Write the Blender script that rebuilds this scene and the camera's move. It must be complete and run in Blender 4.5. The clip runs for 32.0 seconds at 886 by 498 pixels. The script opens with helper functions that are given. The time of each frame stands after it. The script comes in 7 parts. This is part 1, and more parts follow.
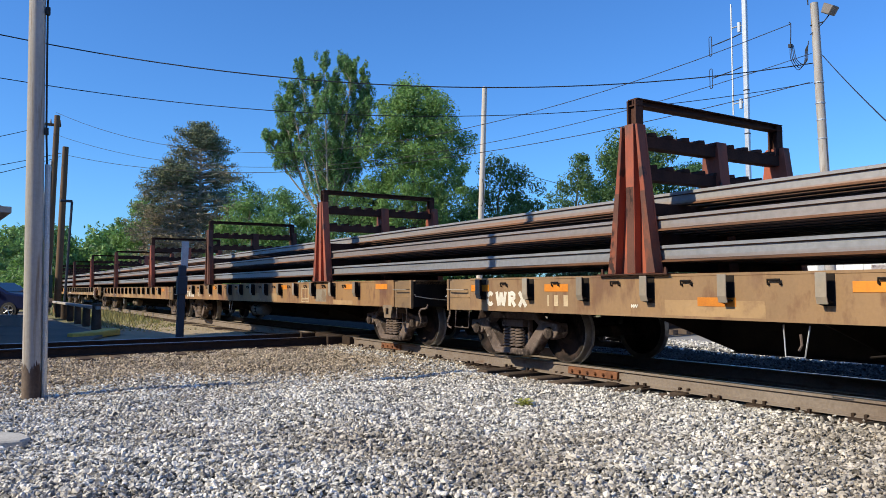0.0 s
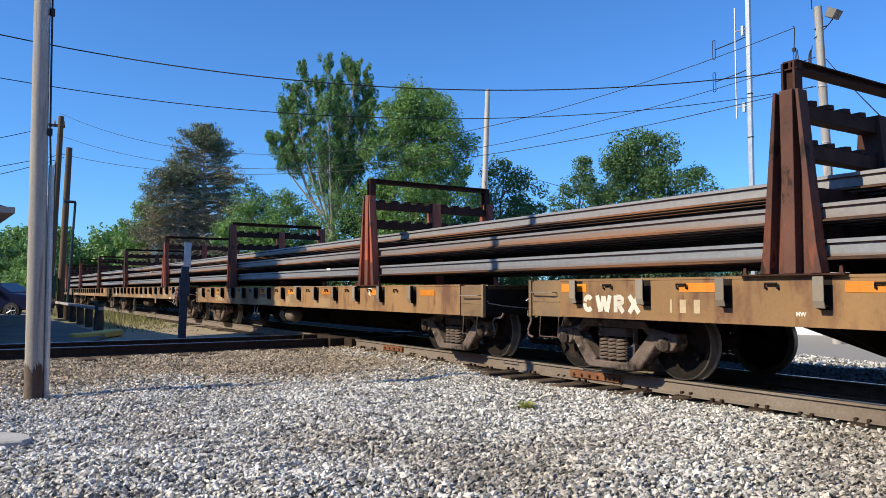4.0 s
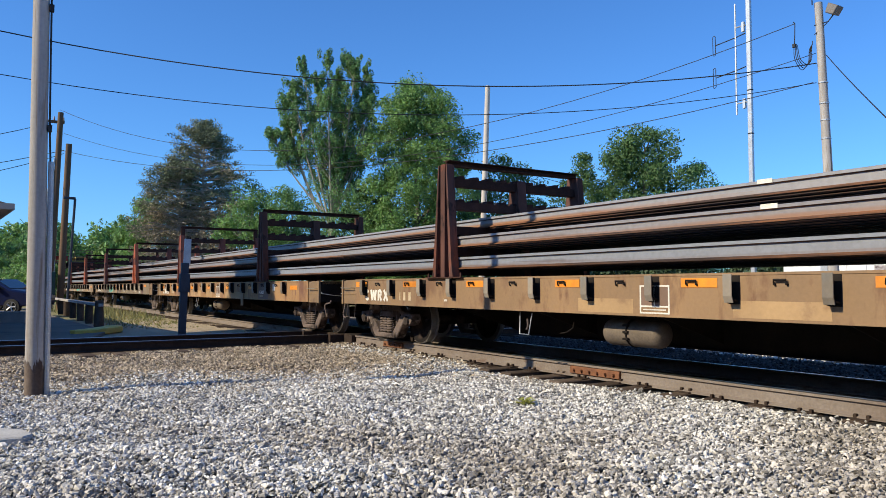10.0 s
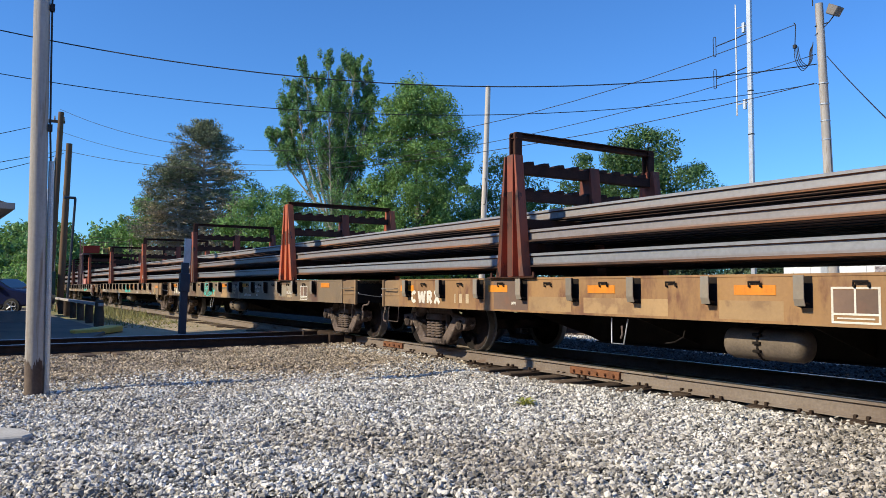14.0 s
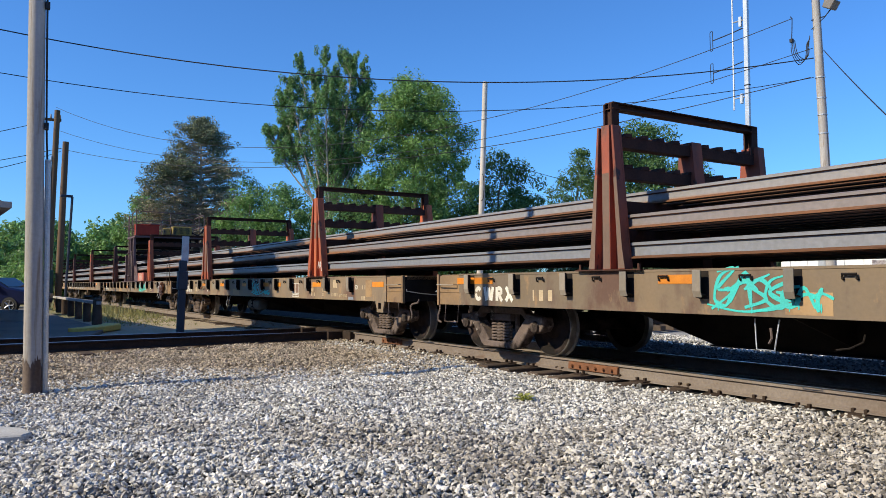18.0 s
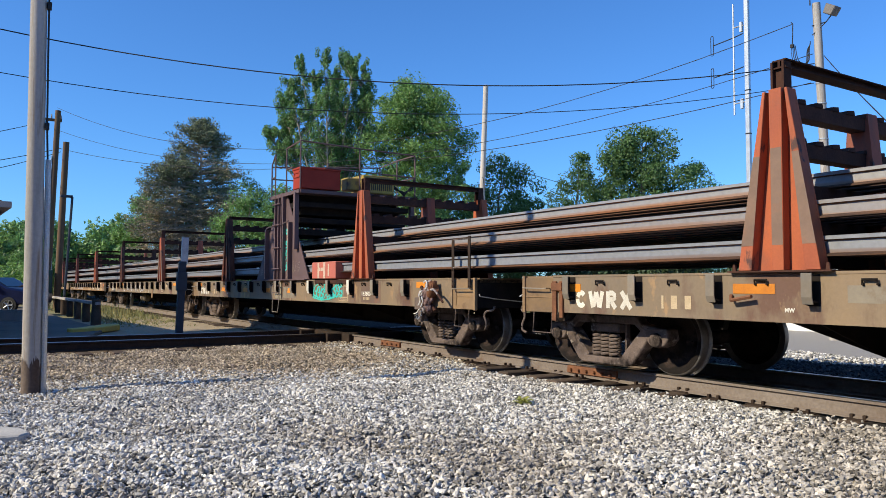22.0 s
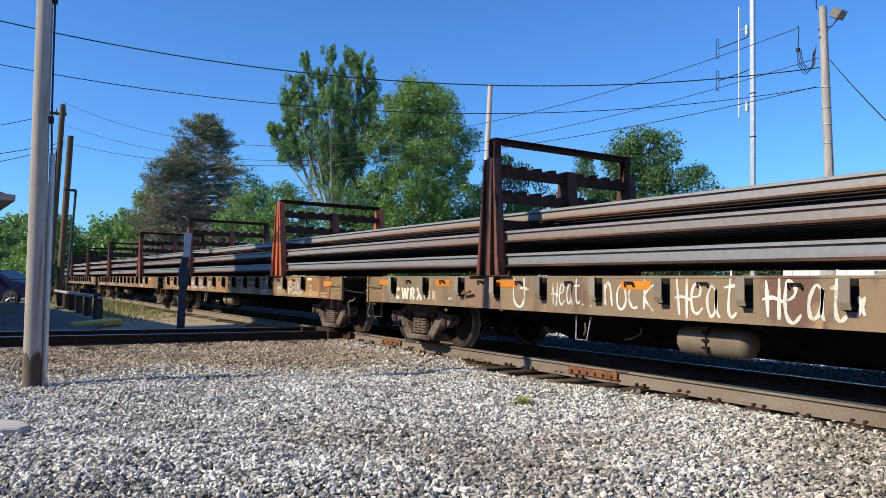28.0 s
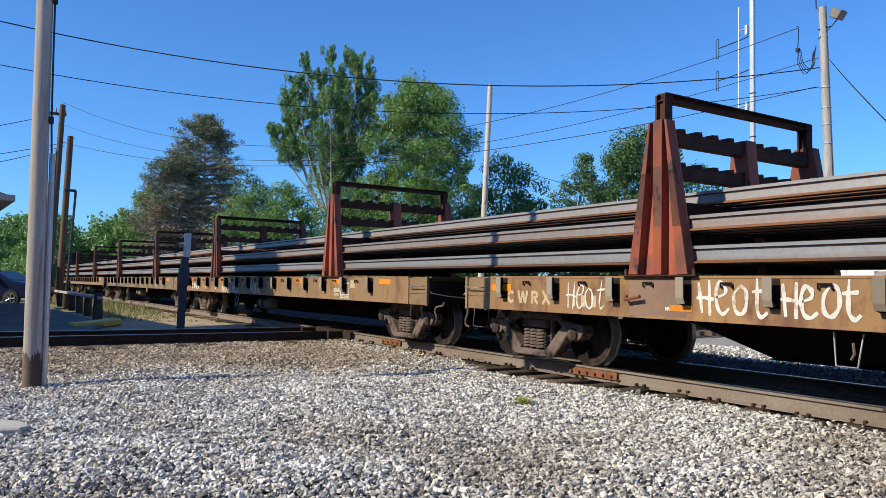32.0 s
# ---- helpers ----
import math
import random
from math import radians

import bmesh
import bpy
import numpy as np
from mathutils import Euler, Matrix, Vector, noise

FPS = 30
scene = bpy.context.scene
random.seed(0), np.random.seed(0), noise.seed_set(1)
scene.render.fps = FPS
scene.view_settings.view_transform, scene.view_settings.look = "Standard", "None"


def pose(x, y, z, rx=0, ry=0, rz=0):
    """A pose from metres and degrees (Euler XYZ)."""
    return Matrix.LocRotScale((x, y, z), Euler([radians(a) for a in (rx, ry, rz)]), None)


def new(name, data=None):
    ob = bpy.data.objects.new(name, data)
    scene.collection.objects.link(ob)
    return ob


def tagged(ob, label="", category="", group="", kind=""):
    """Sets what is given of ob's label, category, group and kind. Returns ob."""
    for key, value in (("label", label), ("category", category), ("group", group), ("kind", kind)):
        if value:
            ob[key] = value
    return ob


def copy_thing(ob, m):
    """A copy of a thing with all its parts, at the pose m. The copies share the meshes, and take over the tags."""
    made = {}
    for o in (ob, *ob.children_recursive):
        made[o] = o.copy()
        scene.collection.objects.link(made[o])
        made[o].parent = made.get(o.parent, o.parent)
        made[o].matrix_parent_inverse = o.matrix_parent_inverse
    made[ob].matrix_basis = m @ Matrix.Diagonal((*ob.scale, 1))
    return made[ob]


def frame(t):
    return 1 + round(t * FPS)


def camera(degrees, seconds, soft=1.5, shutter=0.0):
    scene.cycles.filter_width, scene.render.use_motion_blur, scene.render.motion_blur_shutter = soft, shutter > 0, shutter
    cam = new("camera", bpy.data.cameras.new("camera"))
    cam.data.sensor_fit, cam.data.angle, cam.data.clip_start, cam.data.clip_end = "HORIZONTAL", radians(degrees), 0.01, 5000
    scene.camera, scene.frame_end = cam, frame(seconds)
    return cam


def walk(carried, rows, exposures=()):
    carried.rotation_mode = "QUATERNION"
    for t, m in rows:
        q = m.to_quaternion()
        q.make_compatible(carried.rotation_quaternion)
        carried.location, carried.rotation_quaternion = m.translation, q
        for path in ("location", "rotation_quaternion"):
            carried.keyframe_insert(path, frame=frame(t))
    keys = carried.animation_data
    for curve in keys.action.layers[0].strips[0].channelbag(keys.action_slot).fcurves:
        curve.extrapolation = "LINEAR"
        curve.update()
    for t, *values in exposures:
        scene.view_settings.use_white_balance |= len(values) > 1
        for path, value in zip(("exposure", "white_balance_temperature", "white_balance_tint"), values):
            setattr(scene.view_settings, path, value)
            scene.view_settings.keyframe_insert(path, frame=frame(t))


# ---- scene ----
# The eye stands still beside the track; z = 0 is the top of the rails, x runs along the track, y away from the eye.
cam = camera(61.43, 32.0, soft=0.8)
EYE = (0.0, 0.0, 1.029)
PATH = [
    (0, 93.027, 0.188, 57.491), (0.5, 93.088, -0.202, 57.591), (1, 93.116, -0.225, 57.575), (1.5, 93.116, -0.232, 57.581),
    (2, 93.026, -0.179, 57.585), (2.5, 93.130, -0.077, 57.574), (3, 93.249, -0.073, 57.565), (3.5, 93.229, -0.055, 57.639),
    (5.5, 93.178, -0.139, 57.696), (6, 93.155, -0.148, 57.721), (6.5, 93.094, -0.179, 57.693), (7, 92.920, -0.180, 57.596),
    (7.5, 92.809, -0.247, 57.640), (8, 92.779, -0.237, 57.674), (8.5, 92.754, -0.177, 57.671), (9, 92.866, -0.103, 57.639),
    (9.5, 92.900, -0.044, 57.569), (10, 92.929, -0.078, 57.658), (10.5, 92.923, -0.120, 57.673), (11, 92.962, -0.164, 57.630),
    (11.5, 92.986, -0.099, 57.583), (12, 92.953, -0.146, 57.553), (12.5, 92.948, -0.151, 57.580), (13, 92.956, -0.154, 57.635),
    (13.5, 92.960, -0.175, 57.657), (14, 92.945, -0.178, 57.664), (14.5, 92.925, -0.130, 57.673), (16.5, 92.871, 0.247, 57.511),
    (17, 92.845, 0.208, 57.528), (17.5, 92.786, 0.175, 57.529), (18, 92.653, 0.178, 57.522), (18.5, 92.522, 0.167, 57.463),
    (19, 92.446, 0.053, 57.474), (19.5, 92.431, 0.053, 57.538), (20, 92.580, 0.226, 57.495), (20.5, 92.660, 0.306, 57.440),
    (21, 92.691, 0.244, 57.454), (21.5, 92.766, -0.129, 57.489), (22, 92.870, -0.216, 57.474), (22.5, 92.845, -0.325, 57.477),
    (23, 92.786, -0.750, 57.454), (23.5, 92.739, -1.185, 57.501), (24, 92.880, -1.239, 57.635), (24.5, 92.884, -1.223, 57.731),
    (25, 92.900, -1.236, 57.720), (25.5, 92.826, -1.206, 57.770), (27.5, 92.808, -0.915, 57.594), (28, 92.791, -1.025, 57.607),
    (28.5, 92.835, -1.122, 57.573), (29, 92.795, -1.102, 57.683), (29.5, 92.805, -1.031, 57.547), (30, 92.867, -1.149, 57.437),
    (30.5, 92.779, -1.075, 57.538), (31, 92.765, -1.069, 57.583), (31.5, 92.766, -1.065, 57.586), (32, 92.805, -1.008, 57.602),
]
walk(cam, [(t, pose(*EYE, a, b, c)) for t, a, b, c in PATH], exposures=[(0, 0.0), (32, 0.0)])

# ---- light ----
SUN_EL, SUN_AZ = 34.0, 8.0   # the sun stands behind the eye, a little to the far end's side
world = bpy.data.worlds.new("sky")
scene.world = world
world.use_nodes = True
wn = world.node_tree.nodes
sky = wn.new("ShaderNodeTexSky")
sky.sky_type = "NISHITA"
sky.sun_disc = False
sky.sun_elevation = radians(SUN_EL)
sky.sun_rotation = radians(180 + SUN_AZ)
sky.air_density, sky.dust_density, sky.ozone_density = 1.0, 0.3, 2.5
wn["Background"].inputs["Strength"].default_value = 0.0765
clear = wn.new("ShaderNodeMix")
clear.data_type, clear.blend_type = "RGBA", "MULTIPLY"
clear.inputs["Factor"].default_value = 1.0
clear.inputs["B"].default_value = (0.79, 1.54, 2.47, 1)   # very clear air, deep blue
world.node_tree.links.new(sky.outputs[0], clear.inputs["A"])
world.node_tree.links.new(clear.outputs["Result"], wn["Background"].inputs["Color"])
sun_data = bpy.data.lights.new("sun", "SUN")
sun_data.energy, sun_data.angle, sun_data.color = 5.3, radians(0.53), (1.0, 0.89, 0.66)
sun = new("sun", sun_data)
to_sun = Vector((-math.sin(radians(SUN_AZ)) * math.cos(radians(SUN_EL)), -math.cos(radians(SUN_AZ)) * math.cos(radians(SUN_EL)), math.sin(radians(SUN_EL))))
sun.matrix_world = Matrix.Translation((0, -20, 40)) @ (-to_sun).to_track_quat("-Z", "Y").to_matrix().to_4x4()

# ---- materials ----


def mat(name, a, b=None, rough=0.8, metal=0.0, scale=3.0, fine=40.0, stain=None, stain_at=0.62, stain_scale=2.0, streak=1.0, along=1.0,
        bump=0.15, vary=0.0, island=0.0, spec=None, grit=1.0, wear=None, through_light=0.0):
    """Two tones mixed by a coarse noise, a fine grain, stains with a shape of their own, relief; vary: brightness from thing to thing."""
    m = bpy.data.materials.new(name)
    m.use_nodes = True
    nt = m.node_tree
    n, ln = nt.nodes, nt.links.new
    p = n["Principled BSDF"]
    p.inputs["Roughness"].default_value, p.inputs["Metallic"].default_value = rough, metal
    if spec is None and rough >= 0.8:
        spec = 0.12
    if spec is not None:
        p.inputs["Specular IOR Level"].default_value = spec
    tc = n.new("ShaderNodeTexCoord")
    mp = n.new("ShaderNodeMapping")
    mp.inputs["Scale"].default_value = (1 / along, 1, 1 / streak)
    ln(tc.outputs["Object"], mp.inputs["Vector"])

    def noise_at(s, detail, vec):
        t = n.new("ShaderNodeTexNoise")
        t.inputs["Scale"].default_value, t.inputs["Detail"].default_value, t.inputs["Roughness"].default_value = s, detail, 0.62
        ln(vec, t.inputs["Vector"])
        return t

    def blend(fac, c1, c2, kind="MIX"):
        x = n.new("ShaderNodeMix")
        x.data_type, x.blend_type = "RGBA", kind
        for sock, val in ((x.inputs["Factor"], fac), (x.inputs["A"], c1), (x.inputs["B"], c2)):
            if isinstance(val, (int, float)):
                sock.default_value = val
            elif isinstance(val, tuple):
                sock.default_value = (*val, 1)
            else:
                ln(val, sock)
        return x.outputs["Result"]

    def ramp(val, lo, hi):
        r = n.new("ShaderNodeMapRange")
        r.inputs["From Min"].default_value, r.inputs["From Max"].default_value = lo, hi
        ln(val, r.inputs["Value"])
        return r.outputs["Result"]

    coarse = noise_at(scale, 5, mp.outputs[0])
    grain = noise_at(fine, 4, tc.outputs["Object"])
    col = blend(ramp(coarse.outputs["Fac"], 0.35, 0.65), a, b or tuple(v * 0.75 for v in a))
    if stain:
        st = noise_at(stain_scale, 7, mp.outputs[0])
        col = blend(ramp(st.outputs["Fac"], stain_at - 0.05, stain_at + 0.06), col, stain)
    if wear:
        w_col, w_at, w_scale, w_soft = wear
        wt = noise_at(w_scale, 9, mp.outputs[0])
        col = blend(ramp(wt.outputs["Fac"], w_at - w_soft, w_at + w_soft), col, w_col)
    g = ramp(grain.outputs["Fac"], 0.3, 0.7)
    lum = n.new("ShaderNodeMapRange")
    lum.inputs["To Min"].default_value, lum.inputs["To Max"].default_value = 1 - 0.18 * grit, 1 + 0.12 * grit
    ln(g, lum.inputs["Value"])
    bright = lum.outputs["Result"]
    for amount, node, sock in ((vary, "ShaderNodeObjectInfo", "Random"), (island, "ShaderNodeNewGeometry", "Random Per Island")):
        if amount:
            src = n.new(node)
            mr = n.new("ShaderNodeMapRange")
            mr.inputs["To Min"].default_value, mr.inputs["To Max"].default_value = 1 - amount, 1 + amount
            ln(src.outputs[sock], mr.inputs["Value"])
            mu = n.new("ShaderNodeMath")
            mu.operation = "MULTIPLY"
            ln(bright, mu.inputs[0])
            ln(mr.outputs["Result"], mu.inputs[1])
            bright = mu.outputs[0]
    vec = n.new("ShaderNodeVectorMath")
    vec.operation = "SCALE"
    ln(col, vec.inputs[0])
    ln(bright, vec.inputs["Scale"])
    ln(vec.outputs[0], p.inputs["Base Color"])
    if through_light:
        # thin leaves let light through
        tl = n.new("ShaderNodeBsdfTranslucent")
        ln(vec.outputs[0], tl.inputs["Color"])
        mx = n.new("ShaderNodeMixShader")
        mx.inputs[0].default_value = through_light
        out = n["Material Output"]
        ln(p.outputs[0], mx.inputs[1])
        ln(tl.outputs[0], mx.inputs[2])
        ln(mx.outputs[0], out.inputs["Surface"])
    if bump:
        bp = n.new("ShaderNodeBump")
        bp.inputs["Strength"].default_value, bp.inputs["Distance"].default_value = bump, 0.02
        ln(grain.outputs["Fac"], bp.inputs["Height"])
        ln(bp.outputs[0], p.inputs["Normal"])
    return m


M_TAN = mat("tan_car_paint", (0.345, 0.205, 0.098), (0.26, 0.16, 0.082), 0.72, 0, 0.9, 25, stain=(0.19, 0.10, 0.055), stain_at=0.60, stain_scale=1.7, streak=2.5, vary=0.12, bump=0.02, grit=0.45, wear=((0.20, 0.10, 0.05), 0.60, 4.0, 0.06))
M_TAN_ORANGE = mat("ochre_car_paint", (0.37, 0.205, 0.082), (0.27, 0.15, 0.066), 0.72, 0, 0.8, 25, stain=(0.17, 0.078, 0.045), stain_at=0.58, stain_scale=1.5, streak=2.5, vary=0.12, bump=0.02, grit=0.45, wear=((0.17, 0.075, 0.04), 0.60, 4.0, 0.06))
M_TAN_GREY = mat("dull_grey_brown_car_paint", (0.26, 0.18, 0.105), (0.19, 0.145, 0.10), 0.72, 0, 0.8, 25, stain=(0.14, 0.075, 0.05), stain_at=0.57, stain_scale=1.6, streak=2.0, vary=0.12, bump=0.02, grit=0.45, wear=((0.33, 0.21, 0.11), 0.63, 5.0, 0.04))
M_PATCH = mat("fresh_tan_paint", (0.42, 0.265, 0.125), (0.33, 0.205, 0.10), 0.7, 0, 1.5, 25, stain=(0.27, 0.16, 0.08), stain_at=0.56, stain_scale=3, vary=0.1, bump=0.02, grit=0.4)
M_OVERSPRAY = mat("brown_overspray", (0.235, 0.145, 0.10), (0.17, 0.108, 0.078), 0.75, 0, 1.5, 25, stain=(0.24, 0.12, 0.075), stain_at=0.62, vary=0.2, bump=0.02, grit=0.4)
M_GREYPATCH = mat("grey_paint_patch", (0.31, 0.26, 0.19), (0.25, 0.21, 0.16), 0.75, 0, 2, 25, stain=(0.23, 0.16, 0.10), stain_at=0.53, stain_scale=4, vary=0.15, bump=0.02, grit=0.4)
M_TAN_DARK = mat("weathered_tan_paint", (0.31, 0.19, 0.09), (0.20, 0.13, 0.075), 0.78, 0, 1.4, 25, stain=(0.10, 0.05, 0.03), vary=0.2, bump=0.03, grit=0.4)
M_POCKET = mat("grey_brown_pocket", (0.275, 0.205, 0.135), (0.22, 0.20, 0.17), 0.75, 0, 2, 30, vary=0.3, bump=0.03, grit=0.5)
# Grime colour taken near black to stand in for shade as well.
M_UNDER = mat("underframe_grime_and_shade", (0.016, 0.013, 0.012), (0.028, 0.022, 0.018), 0.9, 0, 3, 40)
M_TRUCK = mat("dusty_brown_castings", (0.20, 0.152, 0.13), (0.105, 0.08, 0.07), 0.85, 0, 4, 60, stain=(0.035, 0.027, 0.024), stain_at=0.56, stain_scale=3, wear=((0.36, 0.31, 0.27), 0.64, 7.0, 0.05))
M_TANK = mat("dusty_tan_tank", (0.215, 0.17, 0.13), (0.15, 0.12, 0.095), 0.85, 0, 3, 40, stain=(0.08, 0.085, 0.07), stain_at=0.62, bump=0.05, vary=0.2)
# Wheel colour also carries the shade under the car body.
M_WHEEL = mat("rusty_shaded_wheel_plate", (0.062, 0.042, 0.036), (0.036, 0.027, 0.025), 0.8, 0.1, 5, 60, stain=(0.016, 0.013, 0.012), stain_at=0.50, stain_scale=3)
M_TREAD = mat("worn_tread", (0.30, 0.28, 0.26), (0.2, 0.18, 0.17), 0.5, 0.6, 6, 80, bump=0.03)
M_ORANGE = mat("orange_reflector", (0.75, 0.26, 0.02), (0.62, 0.2, 0.02), 0.5, 0, 6, 90, stain=(0.35, 0.17, 0.06), stain_at=0.66, vary=0.2, bump=0.03, grit=0.5)
M_RED = mat("red_oxide_rack", (0.38, 0.095, 0.045), (0.25, 0.06, 0.035), 0.75, 0, 1.8, 50, stain=(0.13, 0.06, 0.045), stain_at=0.55, stain_scale=1.6, streak=2, vary=0.3, bump=0.04, grit=0.5, wear=((0.07, 0.035, 0.03), 0.64, 5.0, 0.025))
M_RED2 = mat("bright_red_oxide_rack", (0.50, 0.125, 0.042), (0.38, 0.09, 0.04), 0.7, 0, 1.8, 50, stain=(0.20, 0.09, 0.065), stain_at=0.57, stain_scale=1.3, streak=2, vary=0.2, bump=0.04, grit=0.5, wear=((0.10, 0.045, 0.035), 0.65, 5.0, 0.025))
M_BROWNRACK = mat("dark_brown_rack", (0.15, 0.07, 0.052), (0.085, 0.045, 0.037), 0.8, 0, 1.8, 50, stain=(0.33, 0.09, 0.045), stain_at=0.55, stain_scale=1.2, streak=2, vary=0.25, grit=0.5, bump=0.04, wear=((0.045, 0.028, 0.024), 0.62, 5.0, 0.03))
M_BEAM = mat("rusted_beam", (0.05, 0.027, 0.022), (0.085, 0.04, 0.028), 0.85, 0, 3, 50, vary=0.2)


def load_rail(name, clean, brown, rust, at):
    """Rolled steel: blue-grey where clean, browned in long stretches, orange rust creeping up the lower web; alike along metres, not across."""
    m = mat(name, clean, brown, 0.55, 0.2, 0.9, 14, stain=(0.10, 0.07, 0.058), stain_at=0.66, stain_scale=5, along=30, vary=0.18, bump=0.03, grit=0.8)
    nt = m.node_tree
    n, ln = nt.nodes, nt.links.new
    p = n["Principled BSDF"]
    src = p.inputs["Base Color"].links[0].from_socket
    tc, info, off, mp = n.new("ShaderNodeTexCoord"), n.new("ShaderNodeObjectInfo"), n.new("ShaderNodeVectorMath"), n.new("ShaderNodeMapping")
    shift = n.new("ShaderNodeMath")
    shift.operation, shift.inputs[1].default_value = "MULTIPLY", 300.0
    ln(info.outputs["Random"], shift.inputs[0])
    ln(tc.outputs["Object"], off.inputs[0])
    ln(shift.outputs[0], off.inputs[1])
    mp.inputs["Scale"].default_value = (0.12, 1, 9)
    ln(off.outputs[0], mp.inputs["Vector"])
    tex = n.new("ShaderNodeTexNoise")
    tex.inputs["Scale"].default_value, tex.inputs["Detail"].default_value = 1.0, 8
    ln(mp.outputs[0], tex.inputs["Vector"])
    sep = n.new("ShaderNodeSeparateXYZ")
    ln(tc.outputs["Object"], sep.inputs[0])
    low = n.new("ShaderNodeMapRange")
    low.inputs["From Min"].default_value, low.inputs["From Max"].default_value = -0.03, -0.14
    low.inputs["To Min"].default_value, low.inputs["To Max"].default_value = -0.12, 0.30
    ln(sep.outputs["Z"], low.inputs["Value"])
    both = n.new("ShaderNodeMath")
    ln(low.outputs["Result"], both.inputs[0])
    ln(tex.outputs["Fac"], both.inputs[1])
    step = n.new("ShaderNodeMapRange")
    step.inputs["From Min"].default_value, step.inputs["From Max"].default_value = at, at + 0.2
    ln(both.outputs[0], step.inputs["Value"])
    x = n.new("ShaderNodeMix")
    x.data_type = "RGBA"
    ln(step.outputs["Result"], x.inputs["Factor"])
    ln(src, x.inputs["A"])
    x.inputs["B"].default_value = (*rust, 1)
    ln(x.outputs["Result"], p.inputs["Base Color"])
    return m


M_RAILNEW = load_rail("load_rail_steel", (0.31, 0.325, 0.36), (0.24, 0.24, 0.255), (0.20, 0.13, 0.10), 0.74)
M_RAILMID = load_rail("load_rail_browned", (0.29, 0.285, 0.295), (0.20, 0.165, 0.155), (0.29, 0.15, 0.08), 0.68)
M_RAILTOPTIER = load_rail("load_rail_top_tier", (0.31, 0.315, 0.335), (0.245, 0.225, 0.22), (0.33, 0.165, 0.08), 0.66)
# Rail undersides are coloured dark to hold the shade beneath each tier.
M_RAILSHADE = mat("load_rail_shaded_underside", (0.035, 0.024, 0.02), (0.05, 0.03, 0.022), 0.9, 0, 3, 20, along=10, bump=0)
M_RAILRUST = mat("load_rail_rust", (0.24, 0.105, 0.05), (0.11, 0.065, 0.045), 0.8, 0.1, 2.5, 30, stain=(0.06, 0.04, 0.033), stain_at=0.52, stain_scale=5, along=12, vary=0.35)
M_RAIL = mat("track_rail_side", (0.27, 0.225, 0.19), (0.21, 0.165, 0.135), 0.8, 0.1, 1.2, 40, stain=(0.16, 0.10, 0.07), stain_at=0.63, streak=0.5)
M_RAILTOP = mat("track_rail_head", (0.52, 0.51, 0.5), (0.4, 0.39, 0.38), 0.32, 1.0, 3, 60, bump=0.02)
M_OLDIRON = mat("dark_old_iron", (0.06, 0.04, 0.03), (0.04, 0.03, 0.024), 0.9, 0.1, 6, 70)
M_RUST = mat("rusty_joint_bar", (0.26, 0.115, 0.06), (0.16, 0.075, 0.045), 0.85, 0.1, 6, 70)
M_TIE = mat("old_tie_wood", (0.085, 0.06, 0.045), (0.14, 0.105, 0.08), 0.9, 0, 3, 45, vary=0.25, bump=0.5)
M_GRAVEL = mat("pale_ballast", (0.76, 0.72, 0.655), (0.40, 0.38, 0.35), 0.9, 0, 5, 60, island=0.72, bump=0.3)
# Near-black stones: the train's shade is in their colour.
M_SHADESTONE = mat("shaded_ballast", (0.10, 0.095, 0.09), (0.05, 0.047, 0.045), 0.9, 0, 5, 60, island=0.4, bump=0.3)
M_GRAVEL_TAN = mat("tan_gravel", (0.58, 0.475, 0.35), (0.36, 0.295, 0.215), 0.9, 0, 6, 60, island=0.5, bump=0.3)
M_WEED = mat("yellow_weed_leaf", (0.42, 0.42, 0.09), (0.3, 0.33, 0.08), 0.6, 0, 3, 20, bump=0, through_light=0.35)
M_WOODPOLE = mat("silvered_pole_wood", (0.50, 0.46, 0.425), (0.35, 0.32, 0.29), 0.8, 0, 9, 25, stain=(0.27, 0.20, 0.15), stain_at=0.62, stain_scale=16, streak=30, bump=0.06, grit=0.5)
M_WOODDARK = mat("dark_pole_wood", (0.13, 0.085, 0.055), (0.2, 0.13, 0.08), 0.85, 0, 2, 30, streak=10, bump=0.25)
M_GALV = mat("galvanised_steel", (0.58, 0.59, 0.6), (0.48, 0.49, 0.5), 0.45, 0.6, 4, 60, bump=0.05)
M_WHITEPOLE = mat("whitewashed_pole", (0.66, 0.6, 0.52), (0.55, 0.48, 0.4), 0.8, 0, 2, 40, streak=8)
M_CABLE = mat("black_cable", (0.02, 0.02, 0.022), None, 0.7, 0, 3, 40, bump=0)
M_STEELBLUE = mat("dark_blue_grey_post", (0.04, 0.055, 0.08), (0.03, 0.04, 0.055), 0.6, 0.2, 3, 60)
M_CONCRETE = mat("concrete", (0.55, 0.52, 0.47), (0.42, 0.4, 0.37), 0.9, 0, 2, 60, stain=(0.33, 0.31, 0.28))
M_ASPHALT = mat("worn_asphalt", (0.235, 0.20, 0.16), (0.19, 0.165, 0.135), 0.9, 0, 0.6, 70, stain=(0.11, 0.10, 0.09), stain_at=0.64, bump=0.3)
M_YELLOW = mat("brightened_yellow_paint", (0.85, 0.58, 0.12), (0.7, 0.46, 0.1), 0.7, 0, 3, 60)
M_WHITE = mat("white_stencil", (0.78, 0.74, 0.64), (0.66, 0.6, 0.5), 0.7, 0, 5, 60, vary=0.12, bump=0.03)
M_FADED = mat("faded_stencil", (0.60, 0.47, 0.31), (0.48, 0.36, 0.22), 0.8, 0, 6, 60, bump=0.03)
